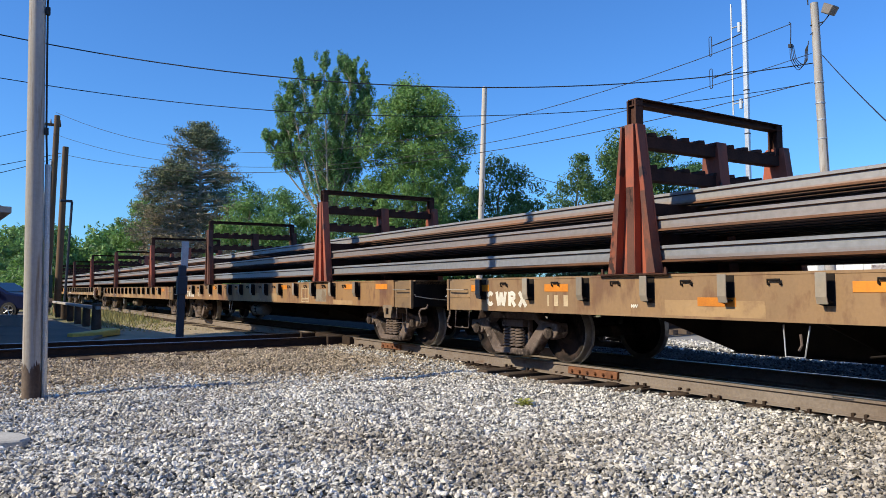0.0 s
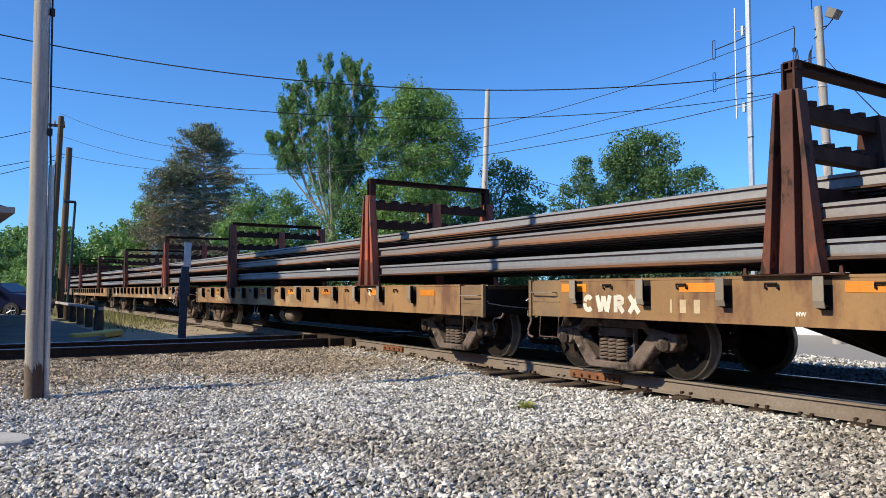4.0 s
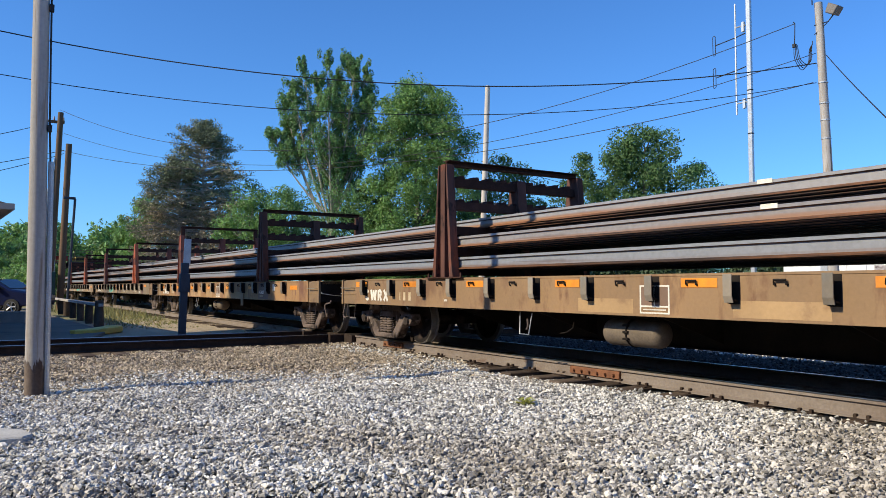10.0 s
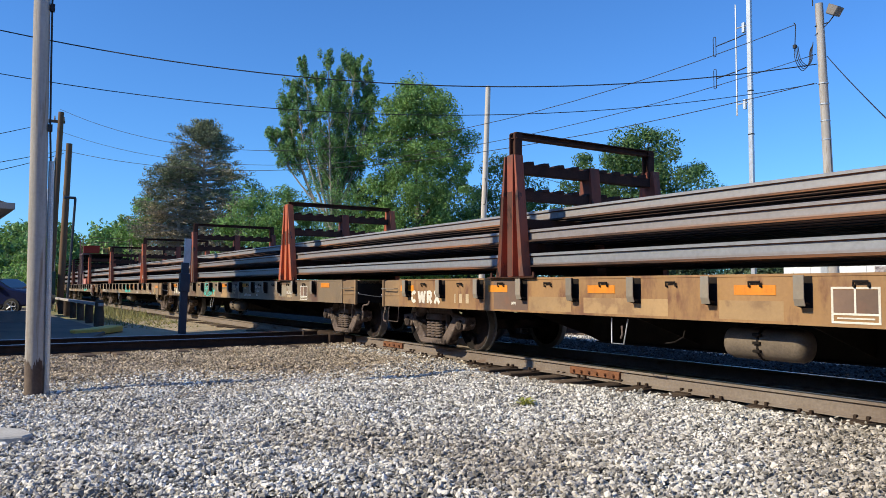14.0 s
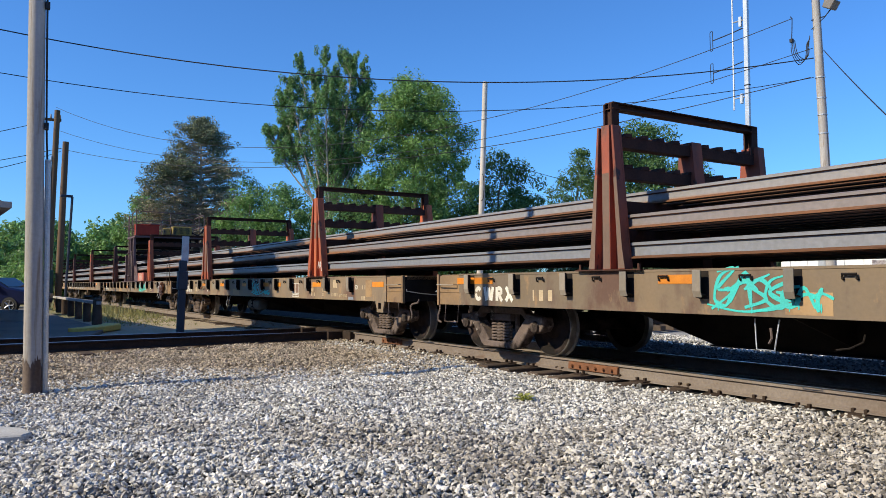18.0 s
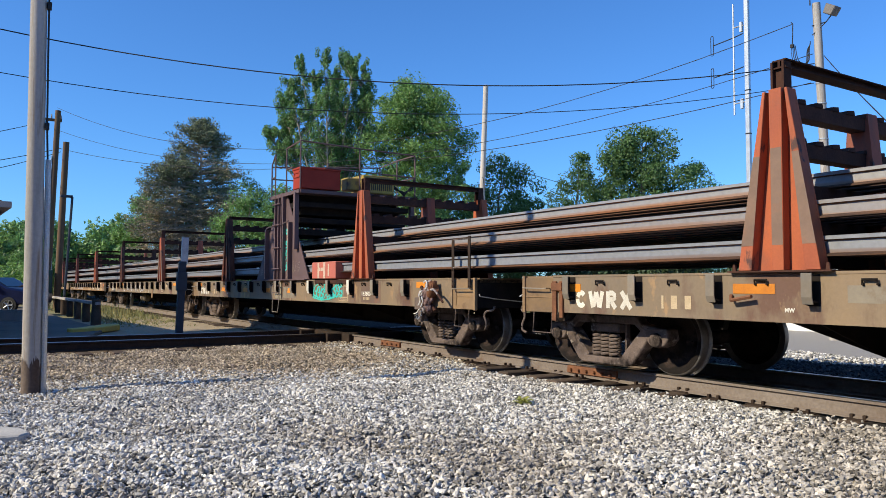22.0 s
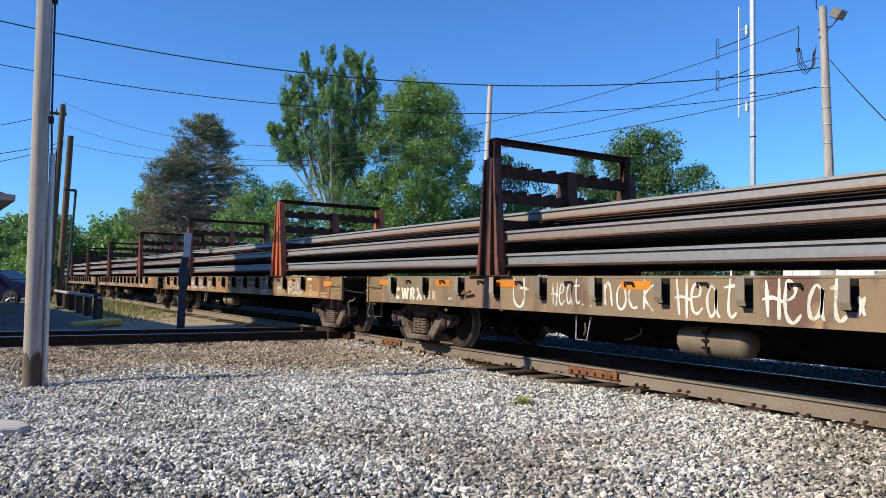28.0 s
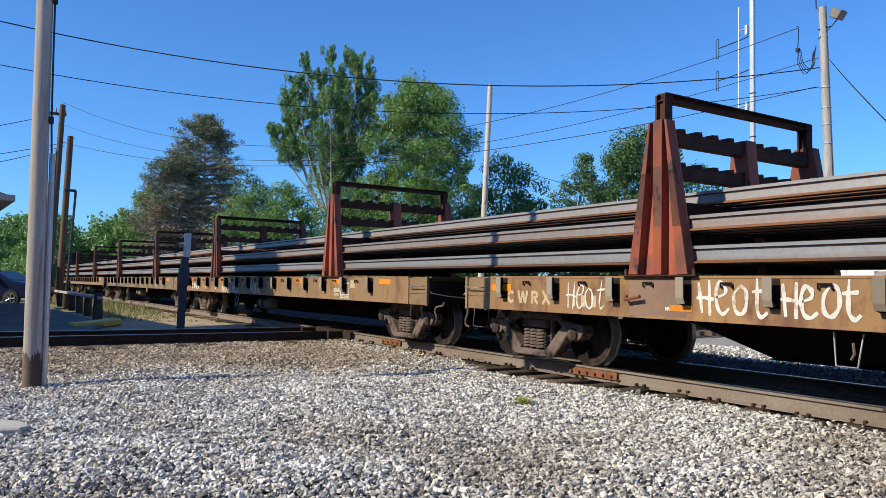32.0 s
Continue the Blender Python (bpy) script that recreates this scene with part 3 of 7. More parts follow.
def rail_shape(prof, axis, centre, a, b, step=None):
    """The running surface of each rail takes the second material."""
    s = Shape()
    p = [(u + centre, w) for u, w in prof]
    s.prism(p, axis, a, b)
    return s


def rail_piece(name, axis, centre, a, b, parent, label="", side=None):
    s = rail_shape(rail_profile(), axis, centre, a, b) if axis == "x" else None
    if axis == "y":
        s = Shape().prism([(u + centre, w) for u, w in rail_profile()], "y", a, b)
    ob = part(name, s, [side or M_RAIL, M_RAILTOP], parent, label)
    for p in ob.data.polygons:
        if p.normal.z > 0.7 and p.center.z > -0.012:
            p.material_index = 1
    return ob


def build_tracks():
    main = thing("main_track", "weathered railway track on dark ties, rail heads polished", "track", kind="structure")
    for y in (YC - 0.753, YC + 0.753):
        rail_piece("rail", "x", y, -15.0, 14.0, main)
        rail_piece("rail", "x", y, -240.0, -16.85, main)
    # bolted joints on the near rail
    for x, w, m in ((-7.33, 0.46, M_RUST), (-12.9, 0.38, M_RUST)):
        s = Shape()
        s.prism([(YC - 0.753 - 0.012, -0.148), (YC - 0.753 - 0.055, -0.14), (YC - 0.753 - 0.045, -0.05), (YC - 0.753 - 0.012, -0.04)], "x", x - w, x + w)
        bar = part("joint_bar", s, m, main, "rusty bolted joint bar", bevel=0.004)
        for i in range(6 if w > 0.4 else 4):
            bx = x - w + 0.09 + i * (2 * w - 0.18) / (5 if w > 0.4 else 3)
            part("bolt", Shape().cyl((bx, YC - 0.753 - 0.05, -0.095), (bx, YC - 0.753 - 0.085, -0.095), 0.02, 0.018, 6), M_RUST, bar)
    tie = Shape().box(-0.115, 0.115, -1.32, 1.32, -0.34, -0.185).mesh("tie", M_TIE, 0.012)
    plate = Shape().box(-0.1, 0.1, -0.17, 0.17, -0.187, -0.172).mesh("tie_plate", M_OLDIRON, 0.004)
    spike = Shape().box(-0.016, 0.016, -0.02, 0.02, -0.175, -0.135).mesh("spike", M_OLDIRON, 0.004)
    rng = random.Random(4)
    for i in range(95):
        x = 4.0 - i * 0.52 + rng.uniform(-0.03, 0.03)
        if -17.2 < x < -14.6:
            continue
        t = part("tie", tie, None, main, at=(x, YC + rng.uniform(-0.06, 0.06), rng.uniform(-0.015, 0.014)))
        t.rotation_euler = (0, 0, rng.uniform(-0.03, 0.03))
        if i < 40:
            pl = part("tie_plate", plate, None, t, at=(0, -0.753, 0))
            for dx in (-0.06, 0.06):
                part("spike", spike, None, t, at=(dx, -0.753 - 0.085, 0))
    cross = thing("crossing_track", "rusty railway track crossing the main line at a right angle", "track", kind="structure")
    # Dark iron sides hold rust and the shade on their near faces.
    for x in (-15.12, -16.63):
        for a, b in ((-90, 6.6), (9.0, 90)):
            rail_piece("rail", "y", x, a, b, cross, side=M_OLDIRON)
    for i in range(70):
        y = -18.0 + i * 0.55
        if 6.2 < y < 9.4:
            continue
        t = part("tie", tie, None, cross, at=(-15.87, y, 0.0))
        t.rotation_euler = (0, 0, radians(90) + rng.uniform(-0.02, 0.02))
    # the diamond: heavy castings round the four corners, with flangeways
    dia = thing("rail_crossing", "heavy rusty cast steel diamond crossing", "rail crossing", kind="structure")
    for x in (-15.12, -16.63):
        for a, b in ((6.6, YC - 0.753 - 0.075), (YC - 0.753 + 0.02, YC + 0.753 - 0.075), (YC + 0.753 + 0.02, 9.0)):
            part("casting", Shape().box(x - 0.13, x + 0.13, a, b, -0.2, -0.002), M_OLDIRON, dia, bevel=0.01)
    for y in (YC - 0.753, YC + 0.753):
        for a, b in ((-16.85, -16.78), (-16.48, -15.27), (-14.98, -14.6)):
            part("casting", Shape().box(a, b, y - 0.12, y + 0.12, -0.2, -0.001), M_OLDIRON, dia, bevel=0.01)
    for y in (6.45, 9.15):
        part("timber", Shape().box(-17.2, -14.6, y - 0.12, y + 0.12, -0.34, -0.19), M_TIE, dia, bevel=0.01)


build_tracks()


def build_setting():
    # paved crossing apron and platform edge, in the shade of the station
    ob = part("pavement", Shape().prism([(-46, -30), (-46, 2.7), (-30, 2.9), (-21.5, 3.1), (-18.6, 2.3), (-17.6, 0.5), (-17.4, -30)], "z", -0.26, -0.13), M_ASPHALT, bevel=0.02)
    tagged(ob, "worn grey asphalt apron beside the station", "pavement", kind="structure")
    ob = part("road", Shape().box(-16.5, -15.25, -30, 0.2, -0.25, -0.05), M_ASPHALT)
    tagged(ob, "asphalt between the rails of the crossing track", "road", kind="structure")
    # Yellow is brightened in place of the sun that misses the kerb.
    s = Shape().prism([(-22.7, 3.2), (-22.5, 3.62), (-22.0, 3.56), (-20.7, 2.75), (-20.3, 2.2), (-20.55, 2.1), (-21.1, 2.5), (-22.1, 3.05)], "z", -0.2, -0.045)
    tagged(part("kerb", s, M_YELLOW, bevel=0.02), "yellow painted kerb edge, sunlight brightened into its colour", "kerb", kind="structure")
    # concrete slab by the pole
    s = Shape().prism([(-6.72, -0.1), (-6.66, 0.38), (-6.75, 0.455), (-7.0, 0.405), (-7.19, 0.25), (-7.4, -0.1)], "z", -0.25, -0.13)
    tagged(part("concrete_slab", s, M_CONCRETE, bevel=0.012), "low pale concrete slab set in the ballast", "slab")


build_setting()


# ---- the train ----
Y_SIDE = -1.48      # the side that faces the eye, in the car's space
CAR_LEN0, CAR_LEN1 = 0.1, 16.38
RACKS = (3.92, 12.68)
RACK_AT = {0: (3.97, 12.68), 1: (3.89, 12.63), 2: (3.98, 12.66), 3: (3.96, 12.73), 4: (3.95, 12.69), 5: (3.89, 12.68), 6: (3.88, 12.66), 7: (4.02, 12.67), 8: (4.02, 12.68), 9: (3.84, 12.68), 10: (3.95, 12.59)}
POCKETS = [1.07, 2.15, 3.19] + [4.2 + 1.005 * i for i in range(10)] + [14.38]


def make_truck(parent, x):
    """Two wheelsets, side frames with springs, bolster."""
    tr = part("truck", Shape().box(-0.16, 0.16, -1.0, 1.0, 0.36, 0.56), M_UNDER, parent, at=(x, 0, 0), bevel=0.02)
    side = Shape()
    # top member, diagonal members and spring seat
    side.prism([(-0.98, 0.54), (-0.6, 0.60), (-0.52, 0.68), (0.52, 0.68), (0.6, 0.60), (0.98, 0.54), (0.98, 0.46), (0.58, 0.50), (0.48, 0.58), (-0.48, 0.58), (-0.58, 0.50), (-0.98, 0.46)], "y", -0.075, 0.075)
    for sg in (-1, 1):
        side.prism([(sg * 0.78, 0.50), (sg * 0.62, 0.55), (sg * 0.27, 0.18), (sg * 0.34, 0.075), (sg * 0.46, 0.10)], "y", -0.09, 0.09)
        side.prism([(sg * 0.30, 0.60), (sg * 0.27, 0.60), (sg * 0.27, 0.16), (sg * 0.30, 0.16)], "y", -0.02, 0.07)
    side.box(-0.40, 0.40, -0.11, 0.10, 0.075, 0.165)
    side.box(-0.25, 0.25, -0.085, 0.085, 0.47, 0.585)
    side_me = side.mesh("side_frame", M_TRUCK, 0.014)
    spring_me = Shape()
    turns, n = 6, 60
    pts = [(0.066 * math.cos(2 * math.pi * turns * i / n), 0.066 * math.sin(2 * math.pi * turns * i / n), 0.17 + 0.27 * i / n) for i in range(n + 1)]
    spring_me.tube(pts, 0.017, 5)
    spring_me = spring_me.mesh("spring", M_TRUCK, 0, True)
    cap_me = Shape().lathe([(0.0, -0.13), (0.055, -0.13), (0.08, -0.115), (0.09, -0.05), (0.095, -0.05), (0.095, 0.08), (0.0, 0.08)], "y", (0, 0, 0), 16).mesh("bearing_cap", M_TRUCK, 0, True)
    box_me = Shape().prism([(-0.15, 0.50), (0.15, 0.50), (0.17, 0.38), (0.10, 0.30), (-0.10, 0.30), (-0.17, 0.38)], "y", -0.1, 0.1).mesh("bearing_adapter", M_TRUCK, 0.01)
    wheel = Shape()
    for y in (-0.753, 0.753):
        sg = -1 if y < 0 else 1
        o, i = y + sg * 0.068, y - sg * 0.068
        wheel.lathe([(0.0, o - sg * 0.01), (0.11, o), (0.14, o - sg * 0.02), (0.17, o - sg * 0.05), (0.31, o - sg * 0.055), (0.345, o - sg * 0.015), (0.365, o), (0.405, o)], "y", (0, 0, 0), 32, 0)
        wheel.lathe([(0.405, o), (0.418, o - sg * 0.01), (0.425, i + sg * 0.03), (0.452, i + sg * 0.02), (0.452, i), (0.37, i)], "y", (0, 0, 0), 32, 1)
        wheel.lathe([(0.37, i), (0.34, i + sg * 0.03), (0.17, i + sg * 0.03), (0.0, i)], "y", (0, 0, 0), 32, 0)
    wheel.cyl((0, -0.75, 0), (0, 0.75, 0), 0.085, 0.085, 12)
    # balance marks and worn patches make the turning seen
    wheel.box(-0.03, 0.03, -0.83, -0.77, 0.2, 0.3, 0)
    wheel_me = wheel.mesh("wheelset", [M_WHEEL, M_TREAD], 0, True)
    sets = []
    for sx in (-0.845, 0.845):
        w = part("wheelset", wheel_me, None, tr, at=(sx, 0, 0.42))
        sets.append(w)
    for sy in (-1, 1):
        f = part("side_frame", side_me, None, tr, at=(0, sy * 1.0, 0))
        for sx in (-0.845, 0.845):
            part("bearing_cap", cap_me, None, tr, at=(sx, sy * 1.02, 0.42)).rotation_euler = (0, 0, 0 if sy < 0 else math.pi)
            part("bearing_adapter", box_me, None, tr, at=(sx, sy * 1.0, 0.05))
        for sx in (-0.14, 0.0, 0.14):
            part("spring", spring_me, None, tr, at=(sx, sy * 1.04, 0.0))
    return tr


def tooth_beam(z, y0, y1):
    s = Shape().box(-0.075, 0.075, y0, y1, z - 0.14, z)
    k = int((y1 - y0) / 0.28)
    for i in range(k + 1):
        y = y0 + 0.12 + i * 0.28
        if y + 0.12 < y1:
            s.prism([(y, z), (y + 0.13, z), (y + 0.11, z + 0.045), (y + 0.02, z + 0.045)], "x", -0.085, 0.085)
    return s


RACK_MESH = {}


def cached(key, make, material, bevel=0.0):
    """Alike pieces share one mesh."""
    k = (key, material.name)
    if k not in RACK_MESH:
        RACK_MESH[k] = make().mesh(key, material, bevel)
    return RACK_MESH[k]


def make_rack(parent, x, post_m, beam_m, bar=3.19, band=None, band_m=None, base=0.40, scribble=False):
    """Rack of three posts, toothed beams and a top bar, welded to the car. bar: the top bar's height; below 3.1 it lies on the posts."""
    plain = bar < 3.09
    z0, z1 = 1.188, min(2.86, bar - 0.25) if not plain else bar - 0.075
    top, far = 0.125, 1.18
    tag = "%d_%d" % (bar * 100, base * 100)

    def outer(z):
        return base - 0.16 * (z - z0) if z < z0 + 0.25 else base - 0.04 - (base - 0.04 - top) * (z - z0 - 0.25) / (z1 - z0 - 0.25)

    def inner(z):
        return base * 0.66 - (base * 0.66 - top * 0.78) * (z - z0) / (z1 - z0)

    def side(sg, za, zb):
        zs = [za] + ([z0 + 0.25] if za < z0 + 0.25 < zb else []) + [zb]
        return [(sg * outer(z), z) for z in zs] + [(sg * inner(z), z) for z in (zb, za)]

    taper = [(-outer(z0), z0), (outer(z0), z0), (outer(z0 + 0.25), z0 + 0.25), (outer(z1), z1), (-outer(z1), z1), (-outer(z0 + 0.25), z0 + 0.25)]
    part("rack_base", cached("rack_base", lambda: Shape().box(-0.52, 0.52, -1.545, 1.545, 1.172, 1.187), M_BEAM), None, parent, at=(x, 0, 0))
    for dx in (-0.47, 0.47):
        part("lug", cached("lug", lambda: Shape().prism([(-0.02, 1.187), (0.02, 1.187), (0.012, 1.25), (-0.012, 1.25)], "y", -0.012, 0.012), M_BEAM), None, parent, at=(x + dx, -1.50, 0))
    x += 0.02
    for y, o in ((-1.43, 0), (far, math.pi)):
        p = part("rack_post", cached("rack_post" + tag, lambda: Shape().prism(taper, "y", -0.012, 0.012), post_m), None, parent, at=(x, y, 0))
        p.rotation_euler = (0, 0, o)
        for sg in (-1, 1):
            part("gusset", cached("gusset%d_%s" % (sg, tag), lambda: Shape().prism(side(sg, z0, z1), "y", -0.125, -0.0121), post_m, 0.004), None, p)
        part("web", cached("web" + tag, lambda: Shape().prism([(-0.058, z0), (0.058, z0), (0.064, z1 + 0.012), (-0.064, z1 + 0.012)], "y", -0.118, -0.0121), post_m, 0.004), None, p)
        if band and y < 0:
            za, zb = band
            bd = part("painted_band", Shape().prism(side(-1, za, zb), "y", -0.1265, -0.1252), band_m or M_OVERSPRAY, p, "grey-brown painted band")
            part("painted_band", Shape().prism(side(1, za, zb), "y", -0.1265, -0.1252), band_m or M_OVERSPRAY, p)
            part("web_band", Shape().box(-0.055, 0.055, -0.1195, -0.1182, za, min(zb + 0.06, z1)), band_m or M_OVERSPRAY, bd)
        if scribble and y < 0:
            part("graffiti_scribble", Shape().ribbon(squiggle([(0.18, 1.35), (0.22, 1.5), (0.25, 1.36), (0.29, 1.5), (0.32, 1.38)]), 0.016, -0.128).ribbon(squiggle([(0.32, 1.5), (0.35, 1.36), (0.38, 1.3)]), 0.016, -0.1282), M_SPRAY, p)
        if not plain:
            for sx in (-1, 1):
                part("post_extension", cached("post_extension%d_%s" % (sx, tag), lambda: Shape().box(*sorted((sx * 0.046, sx * 0.068)), -0.075, 0.045, z1 - 0.10, bar - 0.015), beam_m), None, p)
            part("extension_web", cached("extension_web" + tag, lambda: Shape().box(-0.046, 0.046, -0.03, -0.016, z1, bar - 0.07), beam_m), None, p)
    part("rack_post", cached("middle_post", lambda: Shape().prism([(-0.24, z0), (0.24, z0), (0.10, 2.80), (-0.10, 2.80)], "y", -0.09, 0.09), M_RED if post_m is M_RED2 else post_m), None, parent, at=(x, -0.05, 0))
    for z in (1.345, 1.655, 1.99, 2.38, 2.75):
        b = part("toothed_beam", cached("toothed_beam%d" % (z * 1000), lambda: Shape().box(-0.075, 0.075, -1.4, far - 0.03, z - 0.13, z), beam_m), None, parent, at=(x, 0, 0))
        if z > 2.2:
            for i in range(9):
                part("tooth", cached("tooth", lambda: Shape().prism([(0, 0.001), (0.15, 0.001), (0.135, 0.05), (0.03, 0.04)], "x", -0.085, 0.085), beam_m), None, b, at=(0, -1.33 + i * 0.28, z))
    w = 0.085 if plain else 0.07
    prof = [(-w, 0.0), (w, 0.0), (w, -0.012), (0.012, -0.015), (0.012, -0.068), (w, -0.071), (w, -0.083), (-w, -0.083), (-w, -0.071), (-0.012, -0.068), (-0.012, -0.015), (-w, -0.012)]
    part("top_bar", cached("top_bar%d" % plain, lambda: Shape().prism(prof, "y", -1.49, far + 0.06), beam_m), None, parent, "dark rusty top bar", at=(x + 0.01, 0, bar))


def squiggle(pts, n=6):
    """A smooth line through the points (Catmull-Rom)."""
    out = []
    p = [pts[0]] + list(pts) + [pts[-1]]
    for i in range(1, len(p) - 2):
        for k in range(n):
            t = k / n
            out.append(tuple(0.5 * (2 * p[i][d] + (p[i + 1][d] - p[i - 1][d]) * t + (2 * p[i - 1][d] - 5 * p[i][d] + 4 * p[i + 1][d] - p[i + 2][d]) * t * t
                                    + (3 * p[i][d] - p[i - 1][d] - 3 * p[i + 1][d] + p[i + 2][d]) * t ** 3) for d in (0, 1)))
    return out + [pts[-1]]


def smooth3(pts, n=5):
    """A smooth line through points in space."""
    p = [Vector(q) for q in pts]
    p = [p[0]] + p + [p[-1]]
    out = []
    for i in range(1, len(p) - 2):
        for k in range(n):
            t = k / n
            out.append(0.5 * (2 * p[i] + (p[i + 1] - p[i - 1]) * t + (2 * p[i - 1] - 5 * p[i] + 4 * p[i + 1] - p[i + 2]) * t * t + (3 * p[i] - p[i - 1] - 3 * p[i + 1] + p[i + 2]) * t ** 3))
    return out + [p[-1]]


GLYPH = {
    "H": [[(0, 1), (0.1, 0)], [(0.55, 1.05), (0.5, -0.05)], [(-0.15, 0.5), (0.3, 0.52), (0.75, 0.45)]],
    "e": [[(0.05, 0.5), (0.4, 0.6), (0.45, 0.85), (0.2, 0.95), (0, 0.6), (0.05, 0.15), (0.3, 0), (0.6, 0.2)]],
    "a": [[(0.5, 0.75), (0.25, 0.85), (0, 0.45), (0.15, 0.05), (0.4, 0.2), (0.5, 0.8), (0.48, 0.2), (0.65, 0)]],
    "o": [[(0.25, 0.9), (0, 0.6), (0.05, 0.15), (0.3, 0), (0.55, 0.3), (0.5, 0.75), (0.25, 0.9)]],
    "t": [[(0.25, 1.15), (0.2, 0.3), (0.35, 0), (0.6, 0.15)], [(-0.05, 0.75), (0.6, 0.8)]],
    "n": [[(0, 0.9), (0.05, 0)], [(0.03, 0.6), (0.25, 0.95), (0.45, 0.7), (0.5, 0)]],
    "k": [[(0, 1.1), (0.05, 0)], [(0.55, 0.9), (0.05, 0.45), (0.65, -0.05)]],
    "u": [[(0, 0.95), (0.0, 0.2), (0.25, -0.05), (0.5, 0.25), (0.5, 1.0)], [(0.3, 0.6), (0.75, 0.55)]],
    "c": [[(0.5, 0.8), (0.2, 0.9), (0, 0.5), (0.15, 0.05), (0.5, 0.1)]],
    "T": [[(-0.1, 1), (0.6, 0.95)], [(0.27, 1), (0.22, 0)]],
    "A": [[(0, 0), (0.3, 1.05), (0.55, 0)], [(0.08, 0.4), (0.5, 0.42)]],
    "X": [[(0, 1), (0.55, 0)], [(0.5, 1), (0, 0)]],
    "I": [[(0.1, 1), (0.1, 0)]],
    "S": [[(0.5, 0.85), (0.25, 1), (0.05, 0.75), (0.3, 0.5), (0.5, 0.2), (0.25, -0.1), (0.0, 0.1)]],
    "M": [[(0, 0), (0.1, 1), (0.35, 0.4), (0.6, 1), (0.7, 0)]],
    "R": [[(0.05, 0), (0.05, 1), (0.4, 0.95), (0.45, 0.65), (0.1, 0.5), (0.6, -0.1)]],
    "y": [[(0, 0.8), (0.2, 0.35), (0.5, 0.85)], [(0.5, 0.85), (0.25, -0.2), (0.0, -0.25)]],
    "z": [[(0, 0.9), (0.6, 0.95), (0.0, 0.1), (0.7, 0.0), (0.95, 0.15)]],
    "*": [[(0.1, 0.6), (0.35, 0.2)], [(0.35, 0.6), (0.1, 0.2)]],
    ".": [[(0.1, 0.08), (0.16, 0.0)]],
    "~": [[(0, 0.3), (0.5, 0.45), (0.9, 0.1), (0.3, 0.2), (1.2, 0.3)]],
}


def stroke(s, pts, wide, y, rng):
    """One sweep of the spray can: thin where it starts, swelling and thinning on its way."""
    line = squiggle(pts)
    n = len(line)
    swell = rng.uniform(0, 6.28)
    s.ribbon(line, [wide * (0.55 + 0.45 * min(1.0, 4 * i / n, 4 * (n - 1 - i) / n + 0.35)) * (1 + 0.18 * math.sin(i * 0.9 + swell)) for i in range(n)], y)


def spray(parent, word, x, z, h, material, wide=0.028, step=0.8, y=Y_SIDE - 0.004):
    """Sprayed writing as flat strokes on the side of the car, each letter a part."""
    rng = random.Random(int(x * 100) + len(word))
    k = 0
    for ch in word:
        if ch == " ":
            x += 0.5 * h * step
            continue
        s = Shape()
        lean, up, tall = rng.uniform(-0.12, 0.16), rng.uniform(-0.05, 0.06) * h, rng.uniform(0.92, 1.1)
        for line in GLYPH[ch]:
            pts = [(x + (px + lean * pz + rng.uniform(-0.035, 0.035)) * h * step, z + up + (pz * tall + rng.uniform(-0.03, 0.03)) * h) for px, pz in line]
            stroke(s, pts, wide, y - 0.0002 * (k % 20), rng)
            k += 1
        part("graffiti_letter", s, material, parent, "sprayed letter")
        x += 0.82 * h * step


def bars(parent, x, z, widths, h, material, gap=0.03, y=Y_SIDE - 0.003):
    for w in widths:
        part("stencil_mark", cached("stencil_mark%d_%d" % (w * 1000, h * 1000), lambda: Shape().box(0, w, 0, 0.002, 0, h), material), None, parent, at=(x, y, z))
        x += w + gap


SWEEPS = [
    [(0.1, 0.9), (0.75, 1.0), (0.2, 0.5), (0.85, 0.45), (0.05, 0.0)], [(0.0, 0.15), (0.45, 0.95), (0.9, 0.1)], [(0.85, 0.9), (0.1, 0.62), (0.75, 0.25), (-0.05, 0.05)],
    [(-0.1, 0.45), (0.5, 0.75), (1.1, 0.5)], [(0.45, 1.1), (0.3, 0.4), (0.4, -0.1)], [(0.1, 1.0), (0.0, 0.2), (0.5, 0.0), (0.9, 0.6)], [(0.9, 1.0), (0.2, 0.85), (0.1, 0.3), (0.7, 0.1), (0.8, 0.5), (0.4, 0.5)],
]


